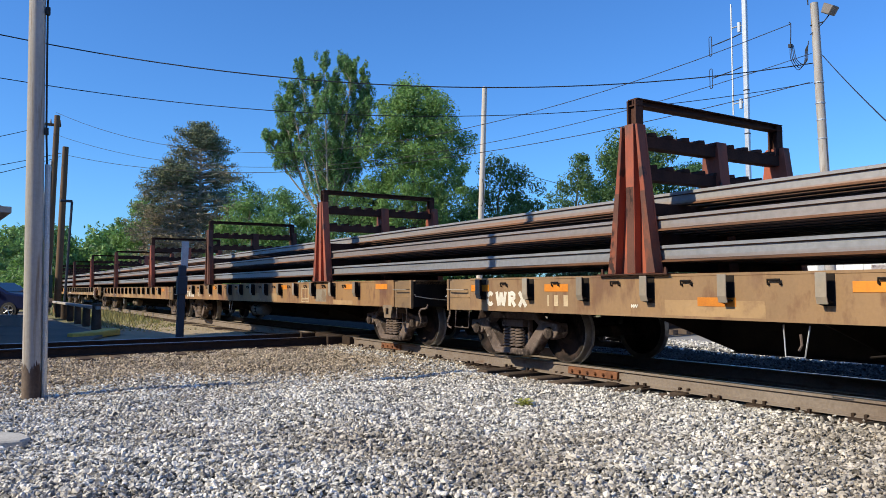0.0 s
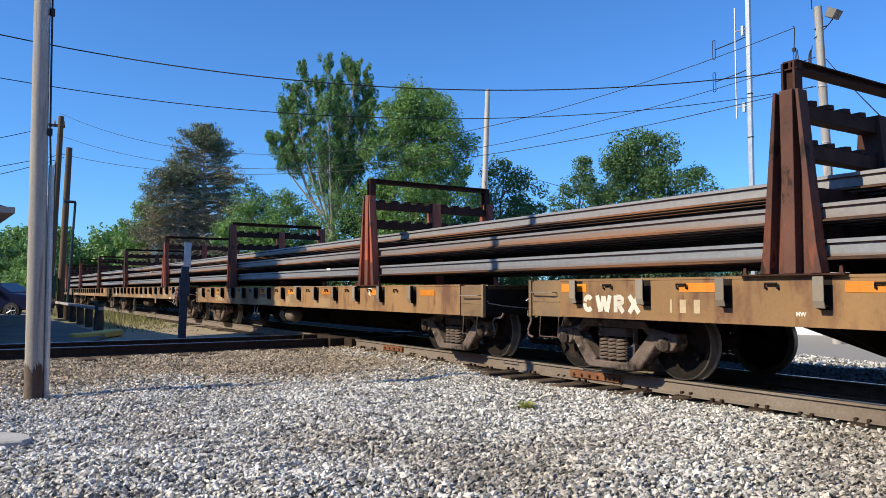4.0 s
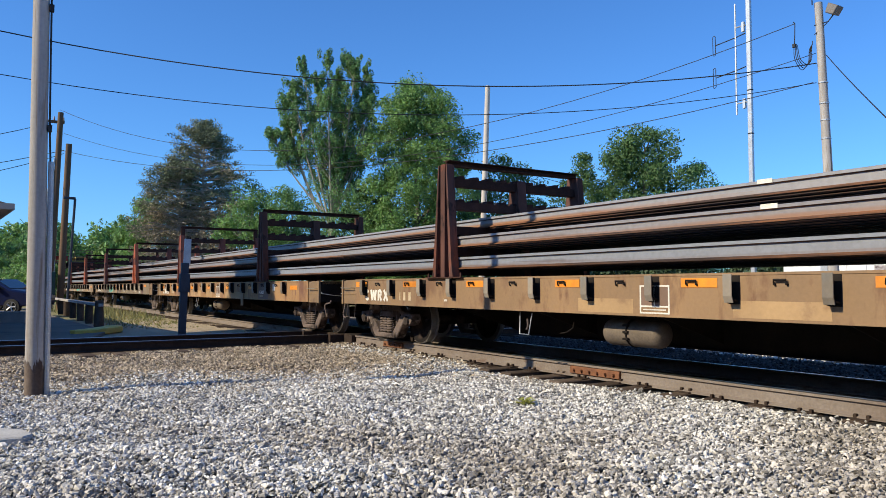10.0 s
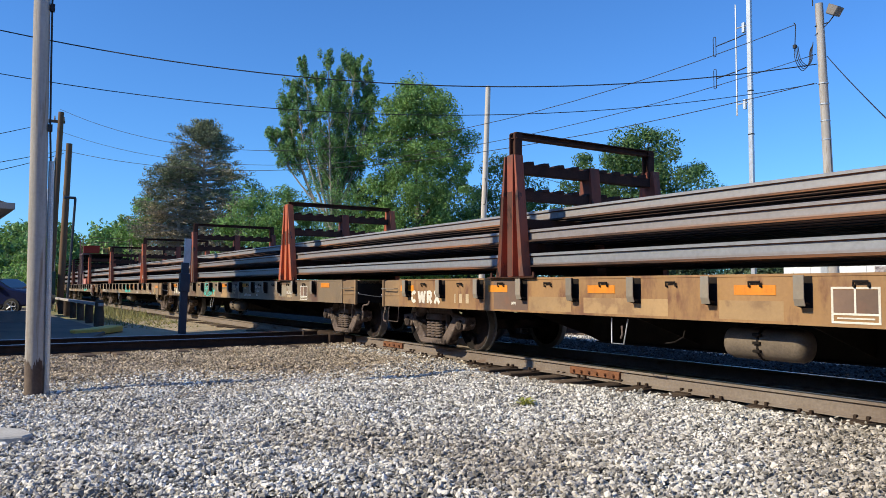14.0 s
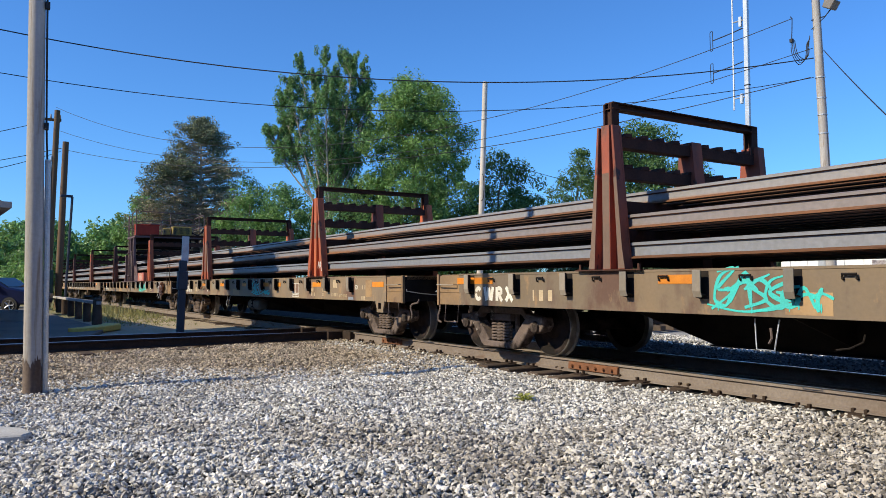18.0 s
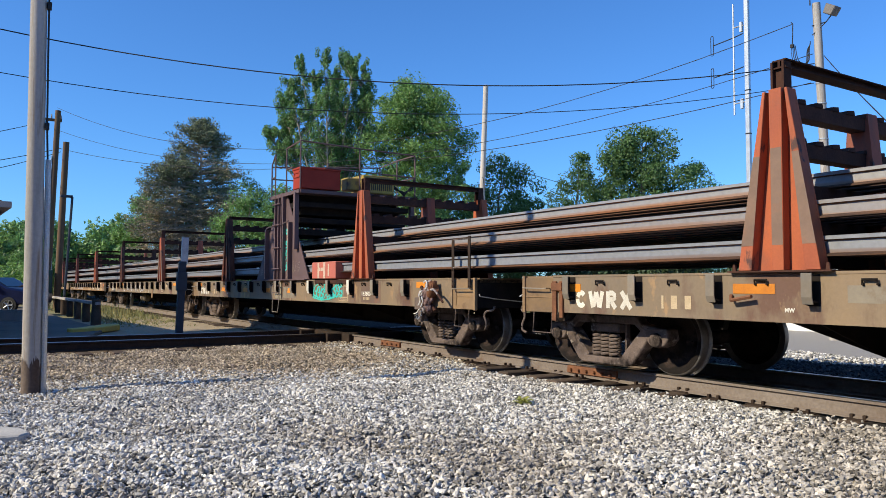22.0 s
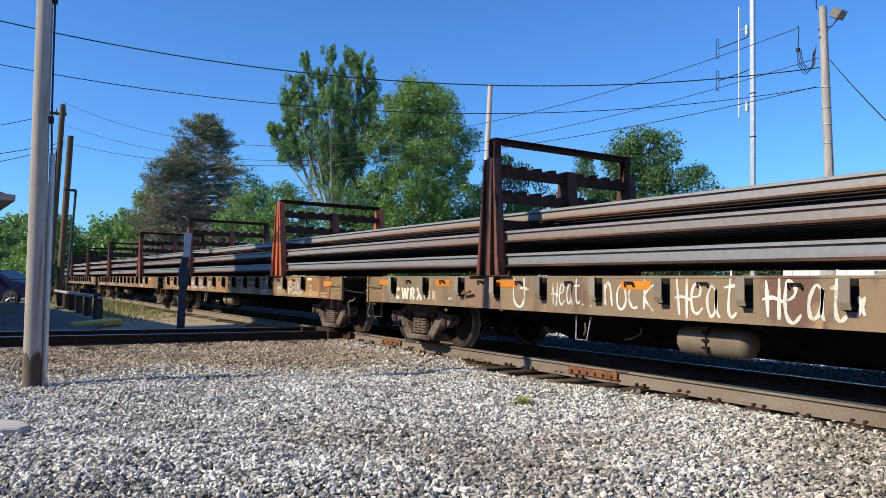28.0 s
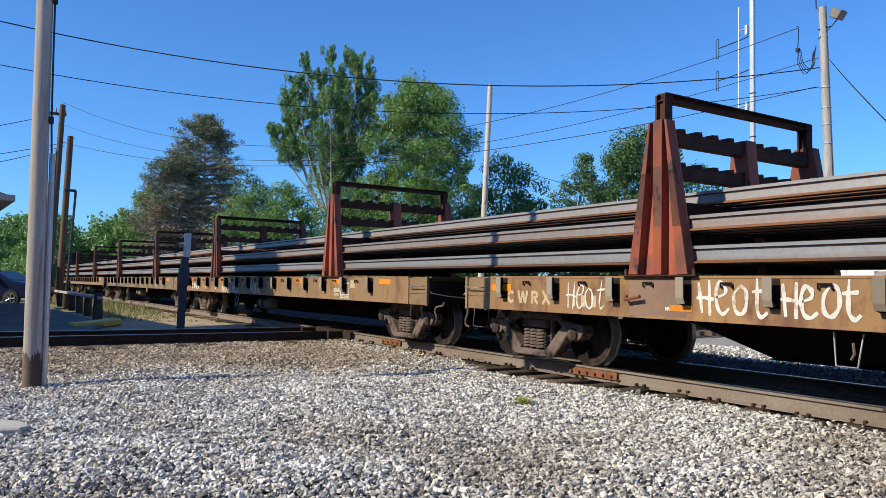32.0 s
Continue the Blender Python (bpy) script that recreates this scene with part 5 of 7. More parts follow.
def details():
    """What sets single cars apart: sprayed writing, a tag box, rope and winch, the tower car."""
    for k, word, xa, xb, z, h, m, w in (
            (8, "u", 4.60, 4.95, 0.76, 0.37, M_SPRAY, 0.034), (8, "Heat..", 5.38, 6.2, 0.81, 0.28, M_SPRAY, 0.024), (8, "nock", 6.32, 7.1, 0.81, 0.31, M_SPRAY, 0.03),
            (8, "Heat", 7.38, 8.15, 0.76, 0.36, M_SPRAY, 0.03), (8, "Heat*", 8.42, 9.45, 0.76, 0.37, M_SPRAY, 0.034), (8, "SIu", 9.7, 10.5, 0.76, 0.26, M_SPRAY, 0.026),
            (9, "Heot", 2.36, 3.05, 0.79, 0.29, M_SPRAY, 0.022), (9, "Heot", 4.37, 5.19, 0.785, 0.30, M_SPRAY, 0.037), (9, "Heot", 5.30, 6.06, 0.80, 0.30, M_SPRAY, 0.038),
            (9, "TAXTAIS", 6.26, 7.15, 0.76, 0.27, M_SPRAY, 0.022), (9, "Heou", 13.40, 14.25, 0.76, 0.33, M_SPRAY, 0.026), (9, "Heou", 13.47, 14.3, 0.78, 0.29, M_SPRAY, 0.02),
            (10, "Heo", 4.7, 5.4, 0.75, 0.28, M_SPRAY, 0.028), (10, "Heot", 5.7, 6.4, 0.75, 0.28, M_SPRAY, 0.028), (10, "nock", 7.3, 8.1, 0.75, 0.28, M_SPRAY, 0.028)):
        n = sum(1 for c in word)
        w *= 1.05
        spray(CARS[k], word, xa, z, h, m, w, (xb - xa) / (0.82 * n * h))
    for k, x0, x1, z0, z1, seed in ((5, 5.30, 6.08, 0.77, 1.13, 2), (5, 6.05, 6.5, 0.79, 1.0, 9), (6, 8.29, 9.2, 0.78, 1.15, 3), (6, 9.25, 9.62, 0.78, 0.87, 4), (7, 10.28, 11.35, 0.77, 1.07, 5), (7, 11.3, 11.75, 0.82, 1.08, 6)):
        scrawl(CARS[k], x0, x1, z0, z1, M_TEAL, seed, wide=0.036)
    part("reflector", Shape().box(4.83, 5.28, Y_SIDE - 0.005, Y_SIDE - 0.002, 0.84, 0.93), M_ORANGE, CARS[0], "orange reflective strip")
    part("reflector", Shape().box(3.98, 4.27, Y_SIDE - 0.005, Y_SIDE - 0.002, 0.80, 0.865), M_ORANGE, CARS[9], "orange reflective strip")
    for k in (6, 8, 9):
        part("latch_lever", Shape().tube([(3.36, Y_SIDE - 0.01, 0.95), (3.40, Y_SIDE - 0.07, 0.905), (3.63, Y_SIDE - 0.08, 0.945)], 0.02, 6), M_RUST, CARS[k], "small rusty lever")
    part("end_strap", Shape().box(0.72, 0.80, Y_SIDE - 0.03, Y_SIDE - 0.004, 0.60, 1.10).box(0.86, 0.92, Y_SIDE - 0.03, Y_SIDE - 0.004, 0.64, 1.10).box(0.72, 0.92, Y_SIDE - 0.045, Y_SIDE - 0.03, 0.98, 1.08), M_RUST, CARS[6], "rusty strap over the sill", bevel=0.004)
    # repainted bays and overspray under the racks
    for k, x0, x1, z0, z1, m in (
            (4, 4.29, 5.13, 0.735, 0.92, M_PATCH), (4, 5.35, 6.65, 0.735, 0.92, M_PATCH), (4, 7.3, 8.0, 0.735, 0.92, M_PATCH), (4, 9.4, 10.9, 0.735, 0.9, M_PATCH), (4, 3.5, 4.27, 0.735, 1.14, M_OVERSPRAY), (4, 12.4, 13.15, 0.735, 1.14, M_OVERSPRAY),
            (2, 8.35, 9.3, 0.735, 0.93, M_PATCH), (2, 6.2, 7.9, 0.735, 0.92, M_PATCH), (2, 10.0, 10.9, 0.735, 0.92, M_PATCH), (2, 3.5, 4.2, 0.735, 1.14, M_OVERSPRAY),
            (1, 12.28, 12.84, 0.76, 1.02, M_GREYPATCH), (1, 8.0, 9.9, 0.735, 0.92, M_PATCH), (1, 13.2, 14.1, 0.72, 0.8, M_PATCH), (0, 4.4, 5.6, 0.735, 0.9, M_PATCH), (0, 9.0, 10.2, 0.735, 0.9, M_PATCH),
            (5, 8.70, 9.20, 0.985, 1.075, M_GREYPATCH), (5, 7.15, 7.82, 0.735, 0.95, M_PATCH), (5, 8.27, 8.52, 0.985, 1.075, M_GREYPATCH), (5, 6.1, 6.55, 0.735, 0.94, M_PATCH), (5, 12.1, 13.0, 0.80, 1.08, M_GREYPATCH),
            (3, 12.35, 13.2, 0.735, 1.14, M_PATCH), (3, 7.0, 7.9, 0.735, 0.9, M_PATCH), (3, 9.2, 10.2, 0.735, 0.9, M_PATCH), (6, 14.95, 15.2, 0.78, 1.1, M_PATCH), (6, 6.6, 7.2, 0.735, 0.9, M_PATCH), (6, 4.5, 4.9, 0.9, 1.05, M_GREYPATCH),
            (7, 8.45, 9.3, 0.76, 1.02, M_GREYPATCH), (7, 5.2, 6.0, 0.72, 1.08, M_PATCH), (7, 11.6, 11.97, 0.76, 1.07, M_OVERSPRAY), (7, 12.6, 13.4, 0.735, 1.12, M_OVERSPRAY), (8, 3.45, 4.15, 0.735, 1.14, M_OVERSPRAY), (8, 12.3, 13.1, 0.735, 1.14, M_OVERSPRAY),
            (9, 12.33, 13.18, 0.735, 1.14, M_TAN_GREY), (9, 9.7, 10.8, 0.735, 0.9, M_PATCH), (9, 14.2, 15.2, 0.735, 0.86, M_PATCH), (9, 3.4, 4.2, 0.735, 1.14, M_OVERSPRAY), (10, 4.6, 5.6, 0.735, 0.9, M_PATCH)):
        part("paint_patch", Shape().box(x0, x1, Y_SIDE - 0.0014, Y_SIDE - 0.0004, z0, z1), m, CARS[k])
    part("paint_blot", Shape().ribbon([(12.72, 1.13), (12.73, 1.05), (12.725, 0.99)], [0.13, 0.15, 0.09], Y_SIDE - 0.003), M_WHITE, CARS[2], "white paint blot")
    part("sill_plate", Shape().box(10.39, 11.97, Y_SIDE - 0.02, Y_SIDE - 0.007, 1.09, 1.172), M_BEAM, CARS[7], "dark strip along the sill edge")
    for x in (3.58, 5.6, 7.36, 8.93):
        sh = Shape()
        for i in range(5):
            sh.ribbon(squiggle([(x - 0.2 + 0.01 * i, 0.89 + 0.022 * i), (x, 0.895 + 0.02 * i), (x + 0.19 - 0.015 * (i * 3 % 4), 0.88 + 0.022 * i)]), 0.026, Y_SIDE - 0.002 - 0.0001 * i)
        part("paint_blot", sh, M_ORANGE, CARS[7], "orange sprayed blot")
    for o in CARS[7].children:
        if o.name.split(".")[0] == "stake_pocket" and o.location.y < 0 and (abs(o.location.x - 10.23) < 0.1 or abs(o.location.x - 12.24) < 0.1):
            o.material_slots[0].link = "OBJECT"
            o.material_slots[0].material = M_WHITE
    small = lambda w, h: lettering(w, h, M_WHITE, None, 0.001)
    for w, x, z, h in (("FB", 9.0, 1.09, 0.065), ("BLT", 9.44, 0.98, 0.065), ("6-7", 9.88, 0.98, 0.065), ("L OVER END SILLS", 9.43, 0.79, 0.05), ("EXH 10-8", 10.34, 0.995, 0.065), ("TL 52-8", 10.36, 0.89, 0.065), ("56-7", 10.42, 0.79, 0.055)):
        part("stencil", small(w, h), None, CARS[5], at=(x, Y_SIDE - 0.003, z))
    part("paint_drip", Shape().ribbon(squiggle([(5.58, 1.15), (5.585, 0.95), (5.575, 0.72)]), 0.035, Y_SIDE - 0.003), M_YELLOW, CARS[7], "yellow sprayed stripe")
    part("plate", Shape().box(14.56, 14.79, Y_SIDE - 0.006, Y_SIDE - 0.001, 1.085, 1.14), M_WHITE, CARS[9], "small white plate")
    for z in (0.80, 0.74):
        bars(CARS[9], 15.3, z, (0.05, 0.015, 0.03, 0.06, 0.02, 0.05), 0.032, M_FADED, 0.02)
    for z in (0.95, 0.86, 0.76):
        bars(CARS[9], 14.68, z, (0.015, 0.04, 0.015, 0.03), 0.036, M_FADED, 0.015)
    part("plate", Shape().box(13.48, 13.7, Y_SIDE - 0.006, Y_SIDE - 0.001, 0.72, 0.775), M_WHITE, CARS[3], "small white plate")
    for k, x in ((1, 11.48), (7, 11.6), (3, 8.0), (4, 8.45), (5, 13.5), (6, 11.18), (9, 11.5), (10, 13.0)):
        if k not in (1, 7):
            for u0, u1 in ((0.02, 0.20), (0.215, 0.40)):
                part("stencil_panel", Shape().box(x + u0, x + u1, Y_SIDE - 0.003, Y_SIDE - 0.0015, 0.83, 1.03), M_OVERSPRAY, CARS[k], "dark stencilled panel")
        for u0, u1, z0, z1 in ((0, 0.42, 0.74, 0.758), (0, 0.42, 1.036, 1.054), (0, 0.02, 0.758, 1.036), (0.40, 0.42, 0.758, 1.036), (0.2, 0.217, 0.83, 1.036), (0.02, 0.40, 0.812, 0.83), (0.05, 0.37, 0.778, 0.792)):
            part("stencil_line", Shape().box(x + u0, x + u1, Y_SIDE - 0.004, Y_SIDE - 0.002, z0, z1), M_FADED if k in (1, 7) else M_WHITE, CARS[k])
    for k in (4, 6, 8, 10):
        part("paint_patch", Shape().box(13.47, 13.66, Y_SIDE - 0.003, Y_SIDE - 0.001, 0.95, 1.11), M_WHITE if k == 4 else M_FADED, CARS[k])
    rng = random.Random(8)
    for k in (3, 7):
        car = CARS[k]
        # ratchet winch with rags and a chain, and a hand-hold ladder at the end
        w = part("winch", Shape().cyl((15.0, -1.49, 0.74), (15.42, -1.60, 1.02), 0.075, 0.085, 14), M_RUST, car, "rusty winch wrapped in pale rags", smooth=True)
        part("drum", Shape().lathe([(0.0, -0.05), (0.05, -0.05), (0.06, -0.03), (0.075, -0.03), (0.08, 0.0), (0.075, 0.05), (0.0, 0.05)], "y", (15.36, -1.60, 1.05), 20), M_RUST, w, smooth=True)
        part("mount", Shape().box(14.74, 14.98, -1.56, -1.486, 0.66, 0.86), M_TRUCK, w, bevel=0.01)
        part("hanger", Shape().box(14.82, 14.92, -1.54, -1.49, 0.46, 0.66), M_TRUCK, w, bevel=0.01)
        for q in (((15.0, 0.62), (15.42, 1.12)), ((15.34, 0.66), (14.98, 1.04)), ((15.2, 0.72), (15.22, 1.15))):
            part("arm", Shape().tube([(q[0][0], -1.53, q[0][1]), (q[1][0], -1.57, q[1][1])], 0.028, 6), M_BEAM, w)
        for i, (cx, cz, r, m) in enumerate(((15.09, 0.86, 0.075, M_LIGHTGREY), (15.13, 0.77, 0.065, M_BEAM), (15.20, 0.93, 0.075, M_RAG), (15.24, 0.82, 0.075, M_RAG), (15.21, 0.71, 0.07, M_RAG), (15.27, 1.07, 0.055, M_LIGHTGREY), (15.36, 1.06, 0.05, M_BEAM), (15.31, 0.98, 0.05, M_LIGHTGREY), (15.15, 0.67, 0.045, M_LIGHTGREY))):
            bm = bmesh.new()
            bmesh.ops.create_icosphere(bm, subdivisions=3, radius=r)
            for v in bm.verts:
                v.co *= 1 + 0.75 * noise.noise(v.co * 16 + Vector((i * 7, k, 0))) + 0.35 * noise.noise(v.co * 45)
                v.co.z *= 1.25
                v.co.y *= 0.75
            me = bpy.data.meshes.new("rag")
            bm.to_mesh(me)
            bm.free()
            me.materials.append(m)
            me.polygons.foreach_set("use_smooth", [True] * len(me.polygons))
            part("rag", me, None, w, at=(cx, -1.60, cz))
        for pts in (((15.06, 0.74), (15.12, 0.80), (15.10, 0.90), (15.17, 0.97)), ((15.15, 0.72), (15.20, 0.80), (15.18, 0.88)), ((15.22, 1.10), (15.30, 1.13), (15.33, 1.04), (15.27, 1.0)), ((15.10, 0.68), (15.02, 0.62), (14.93, 0.60))):
            part("rope", Shape().tube([(x, -1.675, z) for x, z in squiggle(list(pts), 5)], 0.012, 5), M_SPRAY, w, "pale frayed rope")
        ch = Shape()
        for i in range(12):
            t = i / 11
            c = Vector((15.15 - 0.25 * t, -1.62, 0.80 - 0.28 * math.sin(t * 2.2)))
            d = Vector((0.02, 0.012 if i % 2 else 0, 0.012))
            ch.tube([c - d, c + Vector((0.012, -0.012, 0)), c + d, c + Vector((-0.012, 0.012, 0)), c - d], 0.006, 4)
        part("chain", ch, M_GALV, w)
        lad = part("end_ladder", Shape().box(15.79, 15.85, -1.512, -1.498, 1.02, 1.78), M_OLDIRON, car, "dark flat-bar ladder bolted to the end")
        part("stile", Shape().box(16.23, 16.29, -1.512, -1.498, 1.02, 1.80), M_OLDIRON, lad)
        for z in (1.33, 1.76):
            part("rung", Shape().tube([(15.82, -1.505, z), (16.26, -1.505, z)], 0.011, 6), M_TRUCK, lad)
        for x in (15.82, 16.26):
            for z in (1.05, 1.13, 1.30):
                part("bolt", cached("ladder_bolt", lambda: Shape().cyl((0, 0, 0), (0, -0.014, 0), 0.014, 0.012, 6), M_BEAM), None, lad, at=(x, -1.512, z))
        part("card_slot", Shape().box(15.78, 15.86, -1.476, -1.4655, 0.76, 1.01), M_TAN_DARK, car, bevel=0.004)
        lv = part("lever", Shape().tube([(15.27, -1.64, 0.975), (15.38, -1.66, 0.985), (15.50, -1.66, 1.0), (15.63, -1.66, 0.92)], 0.017, 6), M_LIGHTGREY, car, "pale ratchet lever with a dark grip")
        part("grip", Shape().tube([(15.63, -1.66, 0.92), (15.76, -1.65, 0.80)], 0.019, 6), M_BEAM, lv)
    for k in (1, 6):
        jacking_pad(CARS[k])
    tower(CARS[7])


def tower(car):
    """Gantry with side plates, ladders, a railed platform and an engine on it."""
    y = -1.45
    for sg in (-1, 1):
        plate = Shape().prism([(6.47, 1.19), (9.97, 1.19), (8.58, 3.2), (8.10, 3.2)], "y", sg * 1.45 - 0.01, sg * 1.45 + 0.01)
        pl = part("tower_plate", plate, M_TOWER, car, "brown steel gantry plate with scrawled marks")
        for x, h in ((7.37, 2.44), (8.93, 2.52)):
            part("rib", Shape().box(x - 0.02, x + 0.02, sg * 1.46, sg * 1.56, 1.19, h) if sg > 0 else Shape().box(x - 0.02, x + 0.02, -1.56, -1.46, 1.19, h), M_TOWER, pl)
            # A pale strip paints the sunlit front edge of each rib.
            part("rib_edge", Shape().box(x - 0.021, x - 0.004, min(sg * 1.561, sg * 1.567), max(sg * 1.561, sg * 1.567), 1.21, h - 0.02), M_CHALKY, pl, "pale rib edge, worn paint with sunlight painted in")
        part("tower_foot", Shape().box(6.35, 9.95, min(sg * 1.40, sg * 1.56), max(sg * 1.40, sg * 1.56), 1.172, 1.195), M_TOWER, pl)
        for x in (7.97, 8.19, 8.40, 8.50):
            part("column", Shape().box(x - 0.025, x + 0.025, min(sg * 1.46, sg * 1.54), max(sg * 1.46, sg * 1.54), 1.19, 3.25), M_TOWER, pl)
        for z in (1.45, 1.95, 2.5, 3.0):
            part("rung", Shape().tube([(7.93, sg * 1.58, z), (8.44, sg * 1.58, z)], 0.014, 6), M_TOWER, pl)
        for xa, xb, z in ((7.37, 7.95, 2.45), (8.52, 8.93, 2.50)):
            part("stay_bar", Shape().tube([(xa, sg * 1.55, z - 0.02), (xa + 0.1, sg * 1.55, z + 0.02), (xb, sg * 1.55, z + 0.05)], 0.013, 6), M_TOWER, pl)
        part("strut", Shape().box(9.25, 9.36, min(sg * 1.47, sg * 1.57), max(sg * 1.47, sg * 1.57), 1.88, 3.17), M_TOWER, car)
    lad = part("ladder", Shape().tube([(7.95, -1.54, 1.18), (7.95, -1.56, 0.72), (7.98, -1.57, 0.42), (8.34, -1.57, 0.42), (8.39, -1.56, 0.72), (8.39, -1.54, 1.18)], 0.011, 6), M_POCKET, car, "bent steel rod ladder")
    for z in (0.72, 0.88, 1.04):
        part("rung", Shape().tube([(7.95, -1.56, z), (8.39, -1.56, z)], 0.012, 6), M_TOWER, lad)
    part("ladder_plate", Shape().box(7.98, 8.37, -1.50, -1.488, 0.74, 1.15), M_GREYPATCH, car, "grey steel plate behind the ladder")
    # Near-black beams and filler block put the shade under the platform into colour.
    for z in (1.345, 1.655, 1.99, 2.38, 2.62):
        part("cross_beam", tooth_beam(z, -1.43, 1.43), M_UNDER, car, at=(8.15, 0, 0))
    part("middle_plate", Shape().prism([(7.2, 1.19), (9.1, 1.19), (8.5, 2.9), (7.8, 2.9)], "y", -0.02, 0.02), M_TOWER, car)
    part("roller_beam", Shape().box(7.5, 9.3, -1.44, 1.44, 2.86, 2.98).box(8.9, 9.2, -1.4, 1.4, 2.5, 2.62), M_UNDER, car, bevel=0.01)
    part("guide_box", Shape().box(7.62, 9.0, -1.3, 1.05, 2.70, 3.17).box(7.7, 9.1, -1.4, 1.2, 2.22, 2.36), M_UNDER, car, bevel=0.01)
    plat = part("platform", Shape().box(7.56, 9.5, -1.5, 1.55, 3.17, 3.20), M_TOWER, car, "dark steel work platform")
    for bx in ((7.56, 9.5, -1.535, -1.503), (7.56, 9.5, 1.553, 1.585), (7.53, 7.558, -1.5, 1.55), (9.502, 9.53, -1.5, 1.55)):
        part("edge_channel", Shape().box(*bx, 3.155, 3.235), M_TOWER, plat)
    r = 0.018
    for x, yy, h in ((7.6, -1.49, 4.03), (7.85, -1.49, 4.26), (8.6, -1.49, 4.29), (9.47, -1.49, 4.35), (7.6, 1.52, 4.26), (8.55, 1.52, 4.29), (9.47, 1.52, 4.29), (9.47, 0.0, 4.31), (7.6, 0.0, 4.23)):
        part("rail_post", Shape().tube([(x, yy, 3.23), (x, yy, h)], r, 6), M_TOWER, plat)
    for pts in ([(7.6, -1.49, 4.03), (7.85, -1.49, 4.26)], [(8.6, -1.49, 4.29), (9.47, -1.49, 4.35), (9.47, 0, 4.31), (9.47, 1.52, 4.29), (8.55, 1.52, 4.29)], [(7.6, -1.49, 3.98), (7.6, 1.52, 4.23), (8.55, 1.52, 4.29)],
                [(7.6, -1.49, 3.68), (7.6, 1.52, 3.73)], [(7.6, -1.49, 3.68), (7.85, -1.49, 3.71)], [(9.47, -0.9, 3.78), (9.47, 1.52, 3.73), (7.6, 1.52, 3.73)], [(8.6, -1.49, 3.79), (9.0, -1.49, 3.79)]):
        part("hand_rail", Shape().tube(pts, r, 6), M_TOWER, plat)
    bx = part("tool_box", Shape().box(8.97, 9.47, -1.47, -0.5, 3.27, 3.73).box(8.95, 9.49, -1.49, -0.48, 3.71, 3.76), M_BOXRED, car, "red steel tool box", bevel=0.012)
    part("door_frame", Shape().box(9.03, 9.41, -1.485, -1.47, 3.53, 3.56).box(9.03, 9.41, -1.485, -1.47, 3.63, 3.66).box(9.03, 9.06, -1.485, -1.47, 3.53, 3.66).box(9.38, 9.41, -1.485, -1.47, 3.53, 3.66), M_BOXRED, bx)
    mach = part("engine", Shape().box(8.8, 9.45, 0.1, 0.95, 3.27, 3.71).box(8.95, 9.3, -0.25, 0.1, 3.33, 3.63), M_MACHINE, car, "dirty yellow engine with a grille", bevel=0.02)
    gr = Shape()
    for i in range(14):
        gr.box(9.452, 9.462, 0.16 + i * 0.053, 0.18 + i * 0.053, 3.35, 3.65)
    part("grille", gr, M_BLACK, mach)
    hs = Shape()
    for i in range(4):
        hs.tube([(9.4, 0.9, 3.43 + 0.04 * i), (9.5, 1.2, 3.35 - 0.03 * i), (9.48, 1.45, 3.43 + 0.05 * i), (9.46, 1.5, 3.68)], 0.018, 6)
    part("hose", hs, M_BLACK, mach)
    hi = part("tag_box", Shape().box(10.36, 11.56, -1.55, -1.05, 1.192, 1.545), M_HIBOX, car, "salmon red steel box with white letters", bevel=0.015)
    s = Shape()
    for x0, x1, z0, z1 in ((10.67, 10.76, 1.205, 1.535), (10.97, 11.07, 1.20, 1.535), (10.76, 10.97, 1.355, 1.425), (11.20, 11.255, 1.245, 1.50)):
        s.box(x0, x1, -1.554, -1.551, z0, z1)
    part("letters", s, M_CHALKY, hi)
    for z0, z1, q in ((2.27, 2.41, 2), (1.92, 2.16, 3), (1.66, 1.90, 3), (1.40, 1.63, 3)):
        scrawl(car, 8.52, 8.86, z0, z1, M_TEAL, int(z0 * 100), -1.463, 0.034, q)
    scrawl(car, 6.95, 7.2, 1.75, 1.95, M_CHALK, 13, -1.463, 0.008)
    scrawl(car, 9.0, 9.4, 1.36, 1.62, M_CHALK, 14, -1.463, 0.008)
    scrawl(car, 6.75, 6.95, 1.3, 1.5, M_CHALK, 15, -1.463, 0.007)


TAGS = ((2.165, 2, -43.03), (1.825, 0, -42.58), (1.502, 0, -24.12), (1.502, 0, -115.44))


